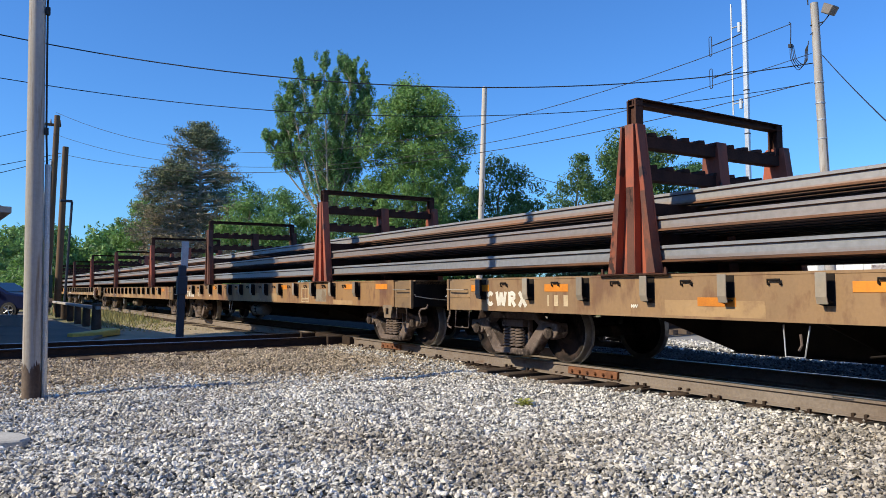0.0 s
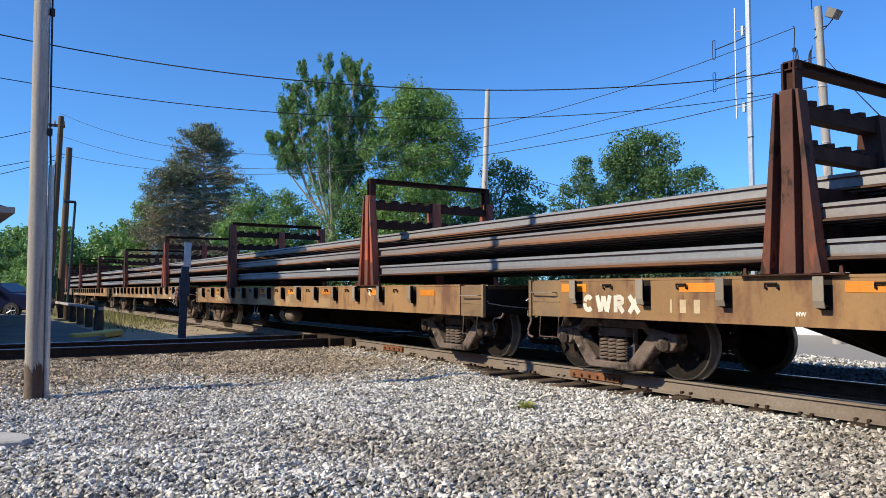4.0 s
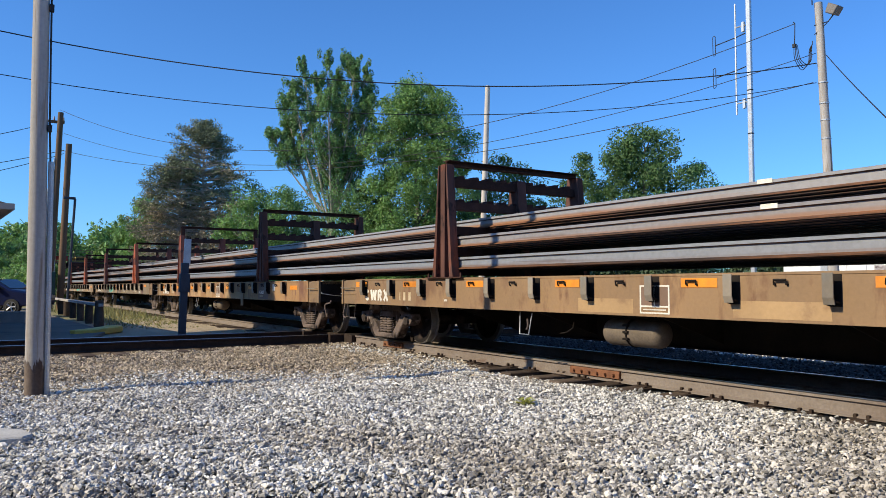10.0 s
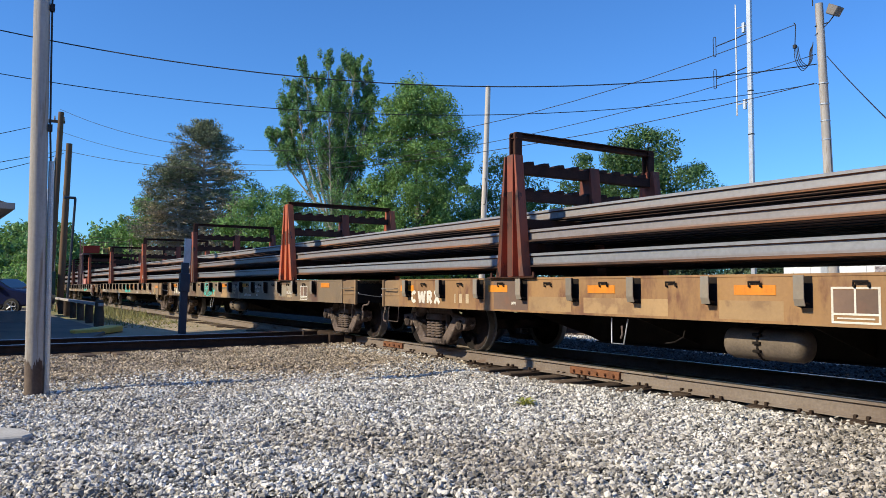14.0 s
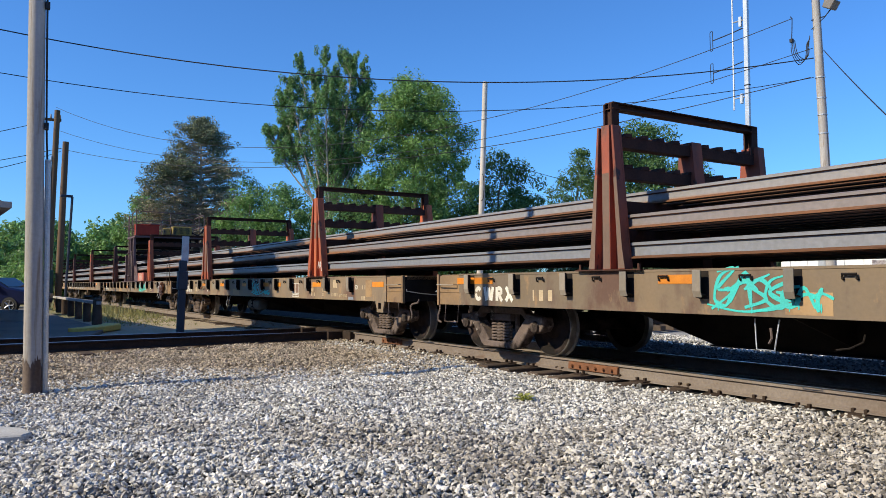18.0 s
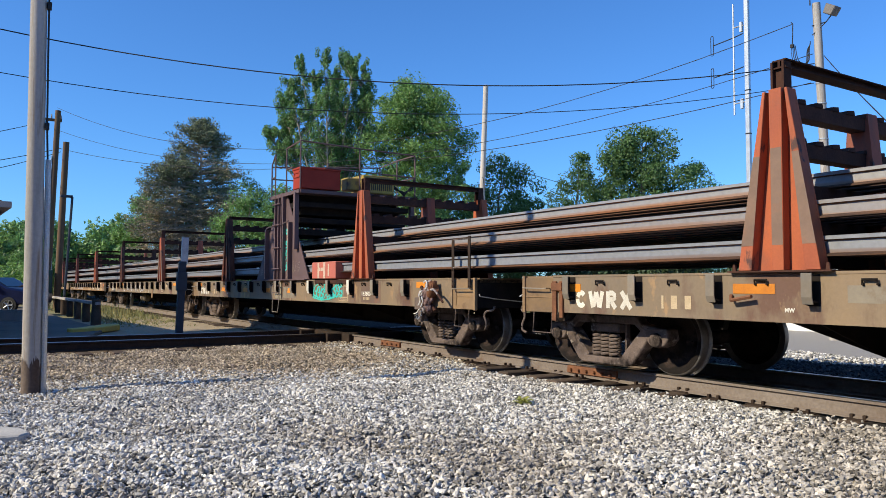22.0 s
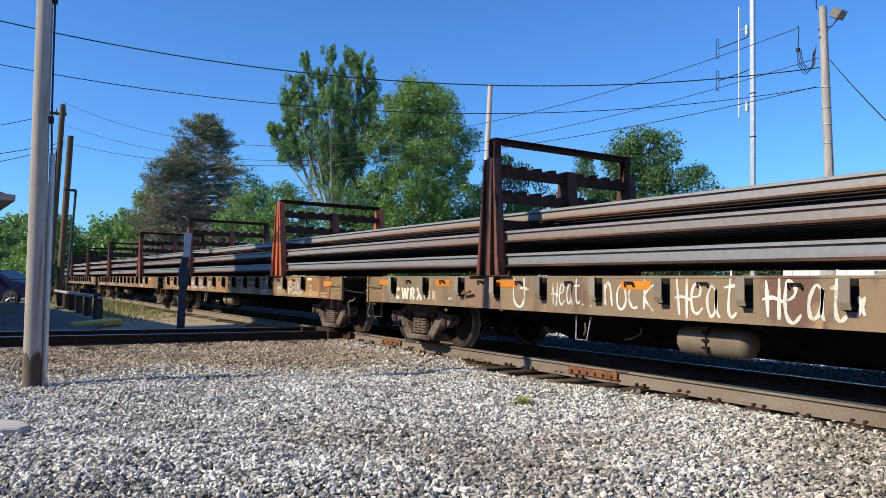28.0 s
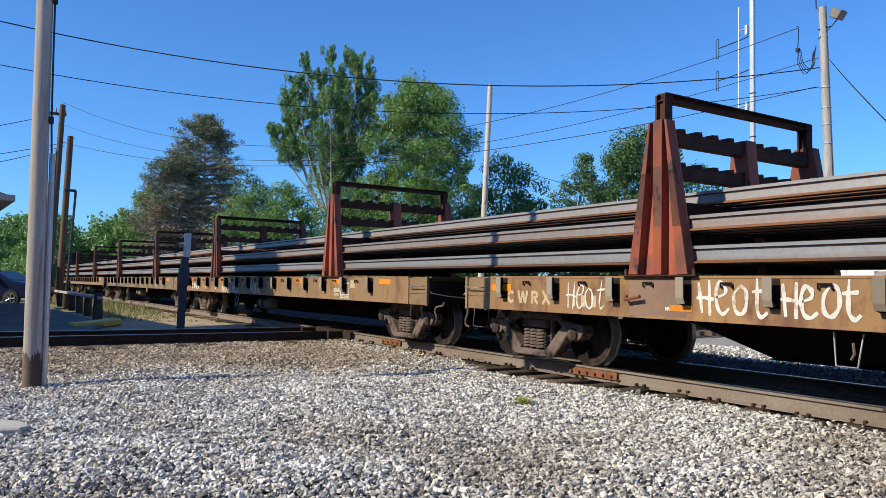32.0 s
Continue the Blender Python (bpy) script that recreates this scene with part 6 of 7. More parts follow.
def build_load():
    """Long welded rails that lie through the racks, three tiers."""
    out = []
    x0, x1 = -17.4 * 19.9, 16.8
    prof = rail_profile(0.165, 0.076, 0.135)
    tiers = ((1.502, (0, 1, 2, 3, 6, 7, 8, 9, 10)), (1.825, range(10)), (2.165, range(2, 10)))
    for top, slots in tiers:
        s = Shape().prism(prof if top > 1.6 else rail_profile(0.185, 0.08, 0.14), "x", x0, x1)
        me = s.mesh("steel_rail", [M_RAILNEW if top < 1.6 else M_RAILMID if top < 2 else M_RAILTOPTIER, M_RAILRUST, M_RAILSHADE])
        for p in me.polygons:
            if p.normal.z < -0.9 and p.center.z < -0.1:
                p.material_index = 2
            elif p.center.z < -0.13 or (abs(p.normal.z) > 0.5 and p.center.z < -0.02):
                p.material_index = 1
        for i in slots:
            y = -1.36 + i * 0.302 if i < 5 else -0.152 + (i - 4) * 0.24
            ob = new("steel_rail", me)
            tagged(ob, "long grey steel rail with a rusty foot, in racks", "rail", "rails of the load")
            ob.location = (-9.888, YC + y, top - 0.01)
            out.append(ob)
            for at_top, slot, x in TAGS:
                if (at_top, slot) == (top, i):
                    part("paper_label", Shape().box(x - 0.09, x + 0.09, -0.042, -0.0385, -0.035, 0.012), M_WHITE, ob, "white paper label")
    return out


build_train()
LOAD = build_load()


# ---- poles, mast and wires ----


def lean_pole(name, base, top, r0, r1, material, label, n=14):
    ob = thing(name, label, "pole", at=base)
    d = Vector(top) - Vector(base)
    k = 6
    s = Shape().tube([d * (i / k) for i in range(k + 1)], [r0 + (r1 - r0) * i / k for i in range(k + 1)], n)
    part("shaft", s, material, ob, smooth=True)
    return ob


M_BUTT = mat("stained_pole_foot", (0.095, 0.062, 0.047), (0.20, 0.155, 0.125), 0.85, 0, 3, 30, streak=6, bump=0.25)


M_LAMP = mat("brown_grey_lamp_housing", (0.20, 0.17, 0.145), (0.15, 0.13, 0.115), 0.6, 0.1, 3, 40, bump=0.03)


def build_poles():
    near = lean_pole("utility_pole", (-9.79, 0.652, -0.3), (-9.42, 0.548, 9.2), 0.10, 0.071, M_WOODPOLE, "silvery weathered wooden utility pole standing in the ballast", 20)
    n, v = 96, []
    for j in range(4):
        for i in range(n):
            a = 2 * math.pi * i / n
            h = (0.0, 0.2, 0.3, 0.46 + 0.08 * noise.noise(Vector((math.cos(a) * 1.6, math.sin(a) * 1.6, 2))) + 0.09 * noise.noise(Vector((math.cos(a) * 9, math.sin(a) * 9, 5))))[j]
            rr = 0.1025 - 0.003 * h
            v.append((rr * math.cos(a) + 0.039 * h, rr * math.sin(a) - 0.011 * h, h))
    part("stained_butt", Shape().add(v, [(j * n + i, j * n + (i + 1) % n, (j + 1) * n + (i + 1) % n, (j + 1) * n + i) for j in range(3) for i in range(n)]), M_BUTT, near, "brown stained foot", smooth=True)
    g = Shape().tube([(0.03, 0.123, 0.0), (0.138, 0.098, 2.77)], 0.031, 8)
    part("conduit_cover", g, M_GALV, near, "grey cable cover")
    part("cable", Shape().tube([(0.14, 0.092, 2.7), (0.16, 0.072, 3.15), (0.21, 0.058, 3.9), (0.21, 0.052, 4.54), (0.38, 0.0, 9.0)], 0.012, 6), M_CABLE, near)
    for z in (3.15, 4.54):
        part("bracket", Shape().box(0.039 * z + 0.01, 0.039 * z + 0.07, 0.083 - 0.011 * z, 0.128 - 0.011 * z, z - 0.04, z + 0.04), M_CABLE, near)
    white = lean_pole("white_pole", (-24.75, 17.45, -0.4), (-24.07, 17.36, 9.12), 0.13, 0.10, M_WHITEPOLE, "pale bare wooden pole with a coiled wire", 12)
    coil = [(0.45 + 0.16 * math.cos(a), -0.12, 5.3 + 0.55 * math.sin(a)) for a in [i * 0.35 for i in range(19)]]
    part("coil", Shape().tube(coil, 0.014, 5), M_CABLE, white)
    right = lean_pole("utility_pole", (-11.30, 19.68, -0.4), (-11.21, 19.0, 8.66), 0.14, 0.10, M_WOODPOLE, "tall weathered pole with a floodlight and looped cables", 14)
    part("floodlight_arm", Shape().tube([(0, -0.75, 8.45), (0.3, -0.6, 8.5), (0.42, -0.55, 8.66)], 0.016, 6).tube([(0, -0.75, 8.2), (0.28, -0.6, 8.48)], 0.012, 6), M_CABLE, right)
    fl = part("floodlight", Shape().prism([(0.30, 8.72), (0.52, 8.60), (0.66, 8.80), (0.40, 8.96)], "y", -0.76, -0.46), M_LAMP, right, "boxy brown-grey floodlight", bevel=0.015)
    part("lens", Shape().box(0.34, 0.56, -0.46, -0.445, 8.70, 8.88), M_GLASS, fl)
    part("pin", Shape().cyl((0.0, -0.82, 9.0), (0.0, -0.83, 9.35), 0.015), M_CABLE, right)
    u = Vector((0.535, 0.845, 0))
    for i in range(4):
        at = Vector((0, -0.72, 0))
        a = [at + u * x + Vector((0, 0, z)) for x, z in ((-0.57 + 0.03 * i, 7.92), (-0.56 + 0.05 * i, 7.55), (-0.38 + 0.05 * i, 7.25 + 0.05 * i), (-0.2 + 0.03 * i, 7.45 + 0.03 * i), (-0.16 + 0.02 * i, 7.8), (-0.07, 7.95 + 0.03 * i))]
        part("cable_loop", Shape().tube(smooth3(a), 0.010, 5), M_CABLE, right)
    d = Vector((0, -0.72, 0)) + u * -0.56
    part("drop_cable", Shape().tube([d + Vector((-0.02, 0, 8.56)), d + Vector((0.03, 0, 8.5)), d + Vector((0.02, 0, 8.2)), d + Vector((0, 0, 7.9))], 0.013, 5), M_CABLE, right)
    part("cable_clamp", Shape().box(d.x - 0.04, d.x + 0.04, d.y - 0.04, d.y + 0.04, 7.86, 7.95), M_CABLE, right)
    part("riser_cable", Shape().tube([(0.14, -0.6, 7.2), (0.13, -0.5, 6.4), (0.16, -0.42, 5.4), (0.15, -0.3, 3.5)], 0.012, 5), M_CABLE, right)
    for z in (5.4, 5.9, 6.35, 6.9):
        part("band", Shape().lathe([(0.105, 0), (0.128, 0), (0.128, 0.03), (0.105, 0.03)], "z", (0.01 * z, -0.075 * z, z), 14), M_GALV, right)
    # galvanised mast with a side antenna
    mast = thing("antenna_mast", "galvanised steel mast carrying a folded dipole antenna", "antenna mast", at=(-16.70, 23.81, -0.4))
    part("shaft", Shape().prism([(-0.085, -0.06), (0.085, -0.06), (0.085, 0.06), (-0.085, 0.06)], "z", 0, 12.6), M_GALV, mast, bevel=0.01)
    ant = part("antenna_tube", Shape().cyl((-0.5, -0.1, 7.78), (-0.5, -0.1, 11.95), 0.036, 0.028, 8), M_GALV, mast)
    for z in (8.2, 11.05):
        part("clamp", Shape().tube([(-0.5, -0.1, z), (-0.1, -0.05, z)], 0.025, 6).box(-0.25, -0.15, -0.1, 0.0, z - 0.22, z + 0.14), M_GALV, mast)
    for z in (9.36, 10.6):
        part("boom", Shape().tube([(-0.1, -0.08, z + 0.14), (-0.5, -0.1, z + 0.08), (-1.35, -0.15, z)], 0.02, 6), M_CABLE, ant)
        loop = [(-1.4 + 0.06 * math.cos(a), -0.15, z + 0.0 + (0.32 if math.sin(a) > 0 else -0.32) + 0.06 * math.sin(a)) for a in [math.pi * 2 * i / 14 for i in range(15)]]
        part("dipole", Shape().tube(loop, 0.014, 5), M_CABLE, ant)
    for z in (3.0, 5.2, 7.0, 8.6):
        part("band", Shape().box(-0.092, 0.092, -0.067, 0.067, z, z + 0.04), M_CABLE, mast)
    # far poles beside the apron
    for base, top, m, lab in (((-44.6, 3.55, -0.2), (-44.4, 3.84, 10.35), M_WOODDARK, "dark brown far utility pole with pipes"), ((-41.3, 3.75, -0.2), (-40.94, 3.94, 8.1), M_WOODDARK, "shorter brown wooden pole beside another")):
        p = lean_pole("utility_pole", base, top, 0.17, 0.14, m, lab, 12)
        if top[2] > 9:
            part("crossbar", Shape().box(-0.1, 0.1, -0.5, 0.5, 10.0, 10.12), M_WOODDARK, p)
            for y in (-0.4, 0.0, 0.45):
                part("insulator", Shape().cyl((0, y, 10.1), (0, y, 10.35), 0.05, 0.03, 8), M_LIGHTGREY, p)
            for i, dy in enumerate((-0.32, -0.22, 0.24)):
                part("riser_pipe", Shape().tube([(0.1, dy - 0.1, 0.2), (0.15, dy, 5.0 + 1.3 * i), (0.2, dy * 0.6 + 0.2, 7.5 + 0.6 * i)], 0.04, 8), M_GALV, p)
    lamp = thing("lamp_post", "slim black lamp post with a short arm", "lamp post", at=(-35.7, 3.5, -0.15))
    part("shaft", Shape().tube([(0, 0, 0), (0.3, 0.2, 4.95)], 0.05, 8), M_STEELBLUE, lamp)
    part("lamp_head", Shape().box(0.15, 0.35, -0.25, 0.22, 4.92, 5.02), M_STEELBLUE, lamp, bevel=0.02)
    box = thing("electrical_cabinet", "dark green electrical cabinet on a post", "cabinet", at=(-41.0, 3.25, -0.15))
    part("body", Shape().box(-0.25, 0.25, -0.3, 0.25, 0.5, 1.9), mat("dark_green_paint", (0.02, 0.06, 0.045), None, 0.5), box, bevel=0.03)
    part("leg", Shape().box(-0.08, 0.08, -0.08, 0.08, 0.0, 0.5), M_GALV, box)
    # trackside post with a narrow cap plate
    post = thing("signal_post", "dark blue-grey trackside post with a grey plate on top", "post", at=(-18.72, 4.36, -0.25))
    post.rotation_euler = (radians(-1.6), 0, 0)
    part("shaft", Shape().prism([(-0.06, -0.085), (0.06, -0.085), (0.06, 0.085), (-0.06, 0.085)], "z", 0, 1.86), M_STEELBLUE, post, bevel=0.012)
    part("plate", Shape().box(-0.03, 0.03, -0.04, 0.12, 1.8, 2.45), M_GALV, post, "grey metal marker plate", bevel=0.008)
    part("clip", Shape().box(-0.085, 0.085, -0.115, 0.115, 1.15, 1.6), M_STEELBLUE, post, bevel=0.01)


build_poles()

# Ends and sags are placed to fit the camera's view.
WIRES = [
    ((-11.3, 19.0, 7.04), (-20.94, -0.26, 7.32), 1.03, 0.018), ((-11.33, 19.02, 6.52), (-19.82, -0.22, 5.96), 0.97, 0.012),
    ((-11.56, 18.49, 8.10), (-44.5, 3.8, 10.52), 2.79, 0.013), ((-11.33, 19.02, 7.32), (-44.5, 3.8, 9.33), 2.38, 0.012),
    ((-11.4, 19.0, 6.54), (-44.5, 3.8, 8.36), 1.70, 0.014), ((-24.0, 17.4, 6.01), (-29.94, 27.06, 6.47), 0.0, 0.016),
    ((-11.15, 19.22, 7.25), (-4.91, 10.79, 2.78), 0.05, 0.014), ((-46.6, 4.12, 10.41), (-35.64, -0.68, 6.81), 0.05, 0.02),
    ((-46.64, 4.22, 8.7), (-35.68, -0.65, 5.72), 0.05, 0.02), ((-46.65, 4.23, 8.51), (-35.7, -0.63, 5.32), 0.08, 0.02),
]


def build_wires():
    for p, q, sag, r in WIRES:
        p, q = Vector(p), Vector(q)
        pts = [p.lerp(q, i / 28) - Vector((0, 0, 4 * sag * (i / 28) * (1 - i / 28))) for i in range(29)]
        tagged(part("overhead_wire", Shape().tube(pts, r * 0.85, 5), M_CABLE), "thin black overhead wire, ends and sag placed to fit the view", "wire", "overhead wires")


build_wires()

# ---- station, lot, parked cars ----


def build_station():
    st = thing("station_building", "low brick station with a dark shingled roof and wide eaves", "building", at=(-17.85, -7.1, -0.19), rz=3.5)
    part("wall", Shape().box(-13, -1.2, -5, 6.2, -0.35, 2.95), M_BRICK, st)
    roof = Shape().add([(-14.2, -6.2, 2.95), (0, -6.2, 2.95), (0, 7.87, 2.95), (-14.2, 7.87, 2.95), (-9.5, 0.8, 5.6), (-4.7, 0.8, 5.6)], [(0, 1, 5, 4), (1, 2, 5), (2, 3, 4, 5), (3, 0, 4), (0, 3, 2, 1)])
    rf = part("roof", roof, M_ROOF, st)
    part("fascia", Shape().box(-14.2, 0.02, 7.80, 7.87, 2.86, 2.99).box(-0.03, 0.04, -6.2, 7.85, 2.86, 2.99).box(-14.2, 0, -6.2, 7.8, 2.87, 2.9), M_FASCIA, rf)
    for x in (-11.5, -8.5, -5.5):
        w = part("window", Shape().box(x, x + 1.2, 6.2, 6.26, 0.9, 2.3), M_FASCIA, st)
        part("pane", Shape().box(x + 0.08, x + 1.12, 6.262, 6.27, 0.98, 2.22), M_GLASS, w)
    wh = thing("metal_building", "long low white metal-sided building across the lot", "building", at=(-15.0, 23.0, -0.4))
    part("wall", Shape().box(0, 24, 0, 8, 0, 3.0), M_SIDING, wh)
    part("roof", Shape().prism([(-0.3, 3.0), (8.3, 3.0), (4, 4.0)], "x", -0.3, 24.3), M_GALV, wh)
    for x in (1.35, 5.2, 9.4, 14.0):
        part("downpipe", Shape().box(x, x + 0.22, -0.12, 0.0, 0, 3.0), M_GALV, wh)
    for x in (3.0, 7.5):
        d = part("door", Shape().box(x, x + 0.95, -0.05, -0.002, 0.1, 2.1), M_LIGHTGREY, wh)
        part("handle", Shape().box(x + 0.8, x + 0.84, -0.09, -0.05, 1.0, 1.12), M_CABLE, d)
    for i in range(40):
        part("siding_rib", Shape().box(0.3 + 0.6 * i, 0.34 + 0.6 * i, -0.025, 0.0, 0.1, 2.98), M_SIDING, wh)


    # unseen walls behind and beside the eye, added to hold back sky light
    for nm, bx in (("wall_south", (-70, 45, -24, -22)), ("wall_east", (38, 40, -22, 60))):
        w = part(nm, Shape().box(*bx, -0.4, 9.0), M_BRICK)
        tagged(w, "unseen plain dark brick walls added to block sky light", "wall", kind="structure")


build_station()


def parked_car(at, rz, paint, label):
    c = thing("parked_car", label, "car", "parked cars", at=at, rz=rz)
    prof = [(-2.2, 0.35), (-2.25, 0.75), (-2.1, 0.92), (-1.5, 1.0), (-0.9, 1.42), (0.6, 1.45), (1.25, 1.05), (2.05, 0.9), (2.25, 0.65), (2.2, 0.35)]
    part("body", Shape().prism(prof, "y", -0.88, 0.88), paint, c, bevel=0.06, smooth=True)
    for sg in (-1, 1):
        y = sg * 0.885
        part("side_window", Shape().prism([(-1.25, 1.04), (-0.85, 1.36), (-0.2, 1.38), (-0.2, 1.04)], "y", y - 0.01, y + 0.01), M_GLASS, c)
        part("side_window", Shape().prism([(-0.1, 1.04), (-0.1, 1.38), (0.55, 1.38), (1.05, 1.04)], "y", y - 0.01, y + 0.01), M_GLASS, c)
        for x in (-1.4, 1.38):
            w = part("wheel", Shape().lathe([(0.0, -0.1), (0.2, -0.11), (0.32, -0.1), (0.33, 0.0), (0.32, 0.1), (0.2, 0.11), (0, 0.1)], "y", (x, sg * 0.82, 0.33), 20), M_BLACK, c, smooth=True)
            rim = Shape()
            for i in range(5):
                a = i * 2 * math.pi / 5
                rim.cyl((x, sg * 0.945, 0.33), (x + 0.19 * math.cos(a), sg * 0.94, 0.33 + 0.19 * math.sin(a)), 0.022, 0.026, 6)
            rim.lathe([(0.19, sg * 0.935), (0.215, sg * 0.94), (0.215, sg * 0.92)], "y", (x, 0, 0.33), 20)
            part("rim", rim, M_RIM, w)
    part("windscreen", Shape().prism([(0.62, 1.43), (1.22, 1.06), (1.24, 1.08), (0.64, 1.45)], "y", -0.75, 0.75), M_GLASS, c)
    part("rear_window", Shape().prism([(-0.92, 1.41), (-1.45, 1.02), (-1.47, 1.04), (-0.94, 1.43)], "y", -0.75, 0.75), M_GLASS, c)
    for sg in (-1, 1):
        part("headlight", Shape().box(2.1, 2.24, sg * 0.7 - 0.14, sg * 0.7 + 0.14, 0.66, 0.78), M_RIM, c)
        part("tail_light", Shape().box(-2.26, -2.15, sg * 0.7 - 0.14, sg * 0.7 + 0.14, 0.72, 0.86), M_BOXRED, c)
        part("mirror", Shape().box(0.75, 0.9, sg * 0.98 - 0.08, sg * 0.98 + 0.08, 1.0, 1.12), paint, c, bevel=0.02)


def build_lot():
    lot = part("pavement", Shape().prism([(-27.35, 2.1), (-32.2, -5.6), (-46.2, -30), (-90, -30), (-90, 3.0), (-46.2, 2.4)], "z", -0.30, -0.118), M_ASPHALT)
    tagged(lot, "sunlit asphalt car park beyond the apron", "pavement", kind="structure")
    kerb = part("kerb", Shape().prism([(-27.30, 2.13), (-32.1, -5.7), (-32.0, -5.76), (-27.20, 2.07)], "z", -0.30, 0.23), M_CONCRETE, bevel=0.015)
    tagged(kerb, "raised concrete edge of the car park", "kerb", kind="structure")
    parked_car((-36.1, 0.73, -0.118), 57.7, M_BLUECAR, "dark blue hatchback parked on the asphalt")
    parked_car((-43.6, 0.4, -0.118), 57.7, M_DARKCAR, "black car parked behind a blue one")
    parked_car((-57.7, 2.0, -0.118), 147.7, M_GALV, "silver car parked far off")
    # row of low timber posts with a rail
    for i in range(6):
        x = -24.2 - i * 2.3
        b = thing("bollard", "short timber post at the edge of the apron, shade in its colour", "bollard", "timber posts", at=(x, 3.25 + 0.01 * i, -0.16))
        # Dark tie wood puts the shade on the posts into their colour.
        part("post", Shape().cyl((0, 0, 0), (0, 0, 0.62 if i else 0.78), 0.15 if not i else 0.12, 0.12, 10), M_TIE, b, bevel=0.02)
    fence = thing("low_barrier", "low weathered barrier beam on the posts", "barrier", at=(0, 0, 0))
    part("beam", Shape().box(-42, -24.0, 3.2, 3.34, 0.44, 0.53), M_WOODPOLE, fence, bevel=0.01)


build_lot()

# ---- trees and grass ----


def leaf_cloud(rng, centres, radii, per, size):
    """Many small bent leaves round the centres."""
    k = len(centres)
    c = np.repeat(centres, per, 0)
    r = np.repeat(radii, per, 0)
    d = rng.normal(0, 1, (k * per, 3))
    d /= np.linalg.norm(d, axis=1, keepdims=True)
    p = c + d * r * rng.uniform(0.25, 1.0, (k * per, 1)) ** 0.6
    n = len(p)
    a = rng.normal(0, 0.75, (n, 3)) + d * 1.1 + np.array([0, 0, 0.3])
    a /= np.linalg.norm(a, axis=1, keepdims=True)
    b = np.cross(a, rng.normal(0, 1, (n, 3)))
    b /= np.linalg.norm(b, axis=1, keepdims=True)
    e = np.cross(a, b)
    s = rng.uniform(0.55, 1.25, (n, 1)) * size
    v = np.stack([p - b * s, p - e * s * 0.5 + a * s * 0.2, p + b * s, p + e * s * 0.5 + a * s * 0.2], 1).reshape(-1, 3)
    return v, np.arange(n * 4).reshape(n, 4)


def tree(name, base, height, profile, clumps, per, leaf, leaf_m, label, seed, trunk_r=0.25, fork=0.3, limbs=22, clump_r=1.0, up=0.5, flat=0.8):
    """profile: (share of the height, radius) of the crown's outline. Tapered trunk, limbs to the clumps, leaves in uneven clumps."""
    rng = np.random.default_rng(seed)
    ob = thing(name, label, "tree", at=base)
    hs, rs = np.array([p[0] for p in profile]) * height, np.array([p[1] for p in profile])
    z = rng.uniform(hs[0], hs[-1], clumps * 4)
    rad = np.interp(z, hs, rs)
    keep = rng.uniform(0, rs.max(), len(z)) < rad + 0.15 * rs.max()
    z, rad = z[keep][:clumps], rad[keep][:clumps]
    ang = rng.uniform(0, 2 * np.pi, len(z))
    q = rng.uniform(0.25, 1.0, len(z)) ** 0.55
    wob = 1 + 0.13 * np.sin(ang * 3 + seed) + 0.16 * rng.normal(0, 1, len(z))
    cen = np.stack([rad * q * wob * np.cos(ang), rad * q * wob * np.sin(ang), z], -1)
    r = clump_r * rng.uniform(0.5, 1.25, (len(z), 1)) * np.array([1, 1, flat])
    v, f = leaf_cloud(rng, cen, r, per, leaf)
    part("crown", big_mesh("crown", v, f, leaf_m), None, ob)
    s = Shape()
    top = Vector((0, 0, height * 0.93))
    k = 8
    spine = [Vector((0.12 * math.sin(i * 1.3 + seed), 0.12 * math.cos(i * 1.7), 0)) * (i > 0) + top * (i / k) for i in range(k + 1)]
    for i in range(k):
        s.cyl(spine[i], spine[i + 1], trunk_r * (1 - i / (k + 0.6)), trunk_r * (1 - (i + 1) / (k + 0.6)), 9)
    order = rng.permutation(len(cen))[:limbs]
    for i in order:
        e = Vector(cen[i])
        zz = max(height * fork * 0.6, e.z - up * math.hypot(e.x, e.y) - 0.6)
        t = min(zz / (height * 0.93), 0.95) * k
        j = int(t)
        st = spine[j].lerp(spine[min(j + 1, k)], t - j)
        mid = st.lerp(e, 0.55) + Vector((0, 0, -0.12 * (e - st).length))
        rr = trunk_r * 0.34 * (1 - 0.6 * zz / height)
        s.cyl(st, mid, rr, rr * 0.6, 6)
        s.cyl(mid, e, rr * 0.6, 0.012, 6)
    part("trunk", s, M_BARK, ob, smooth=True)
    return ob


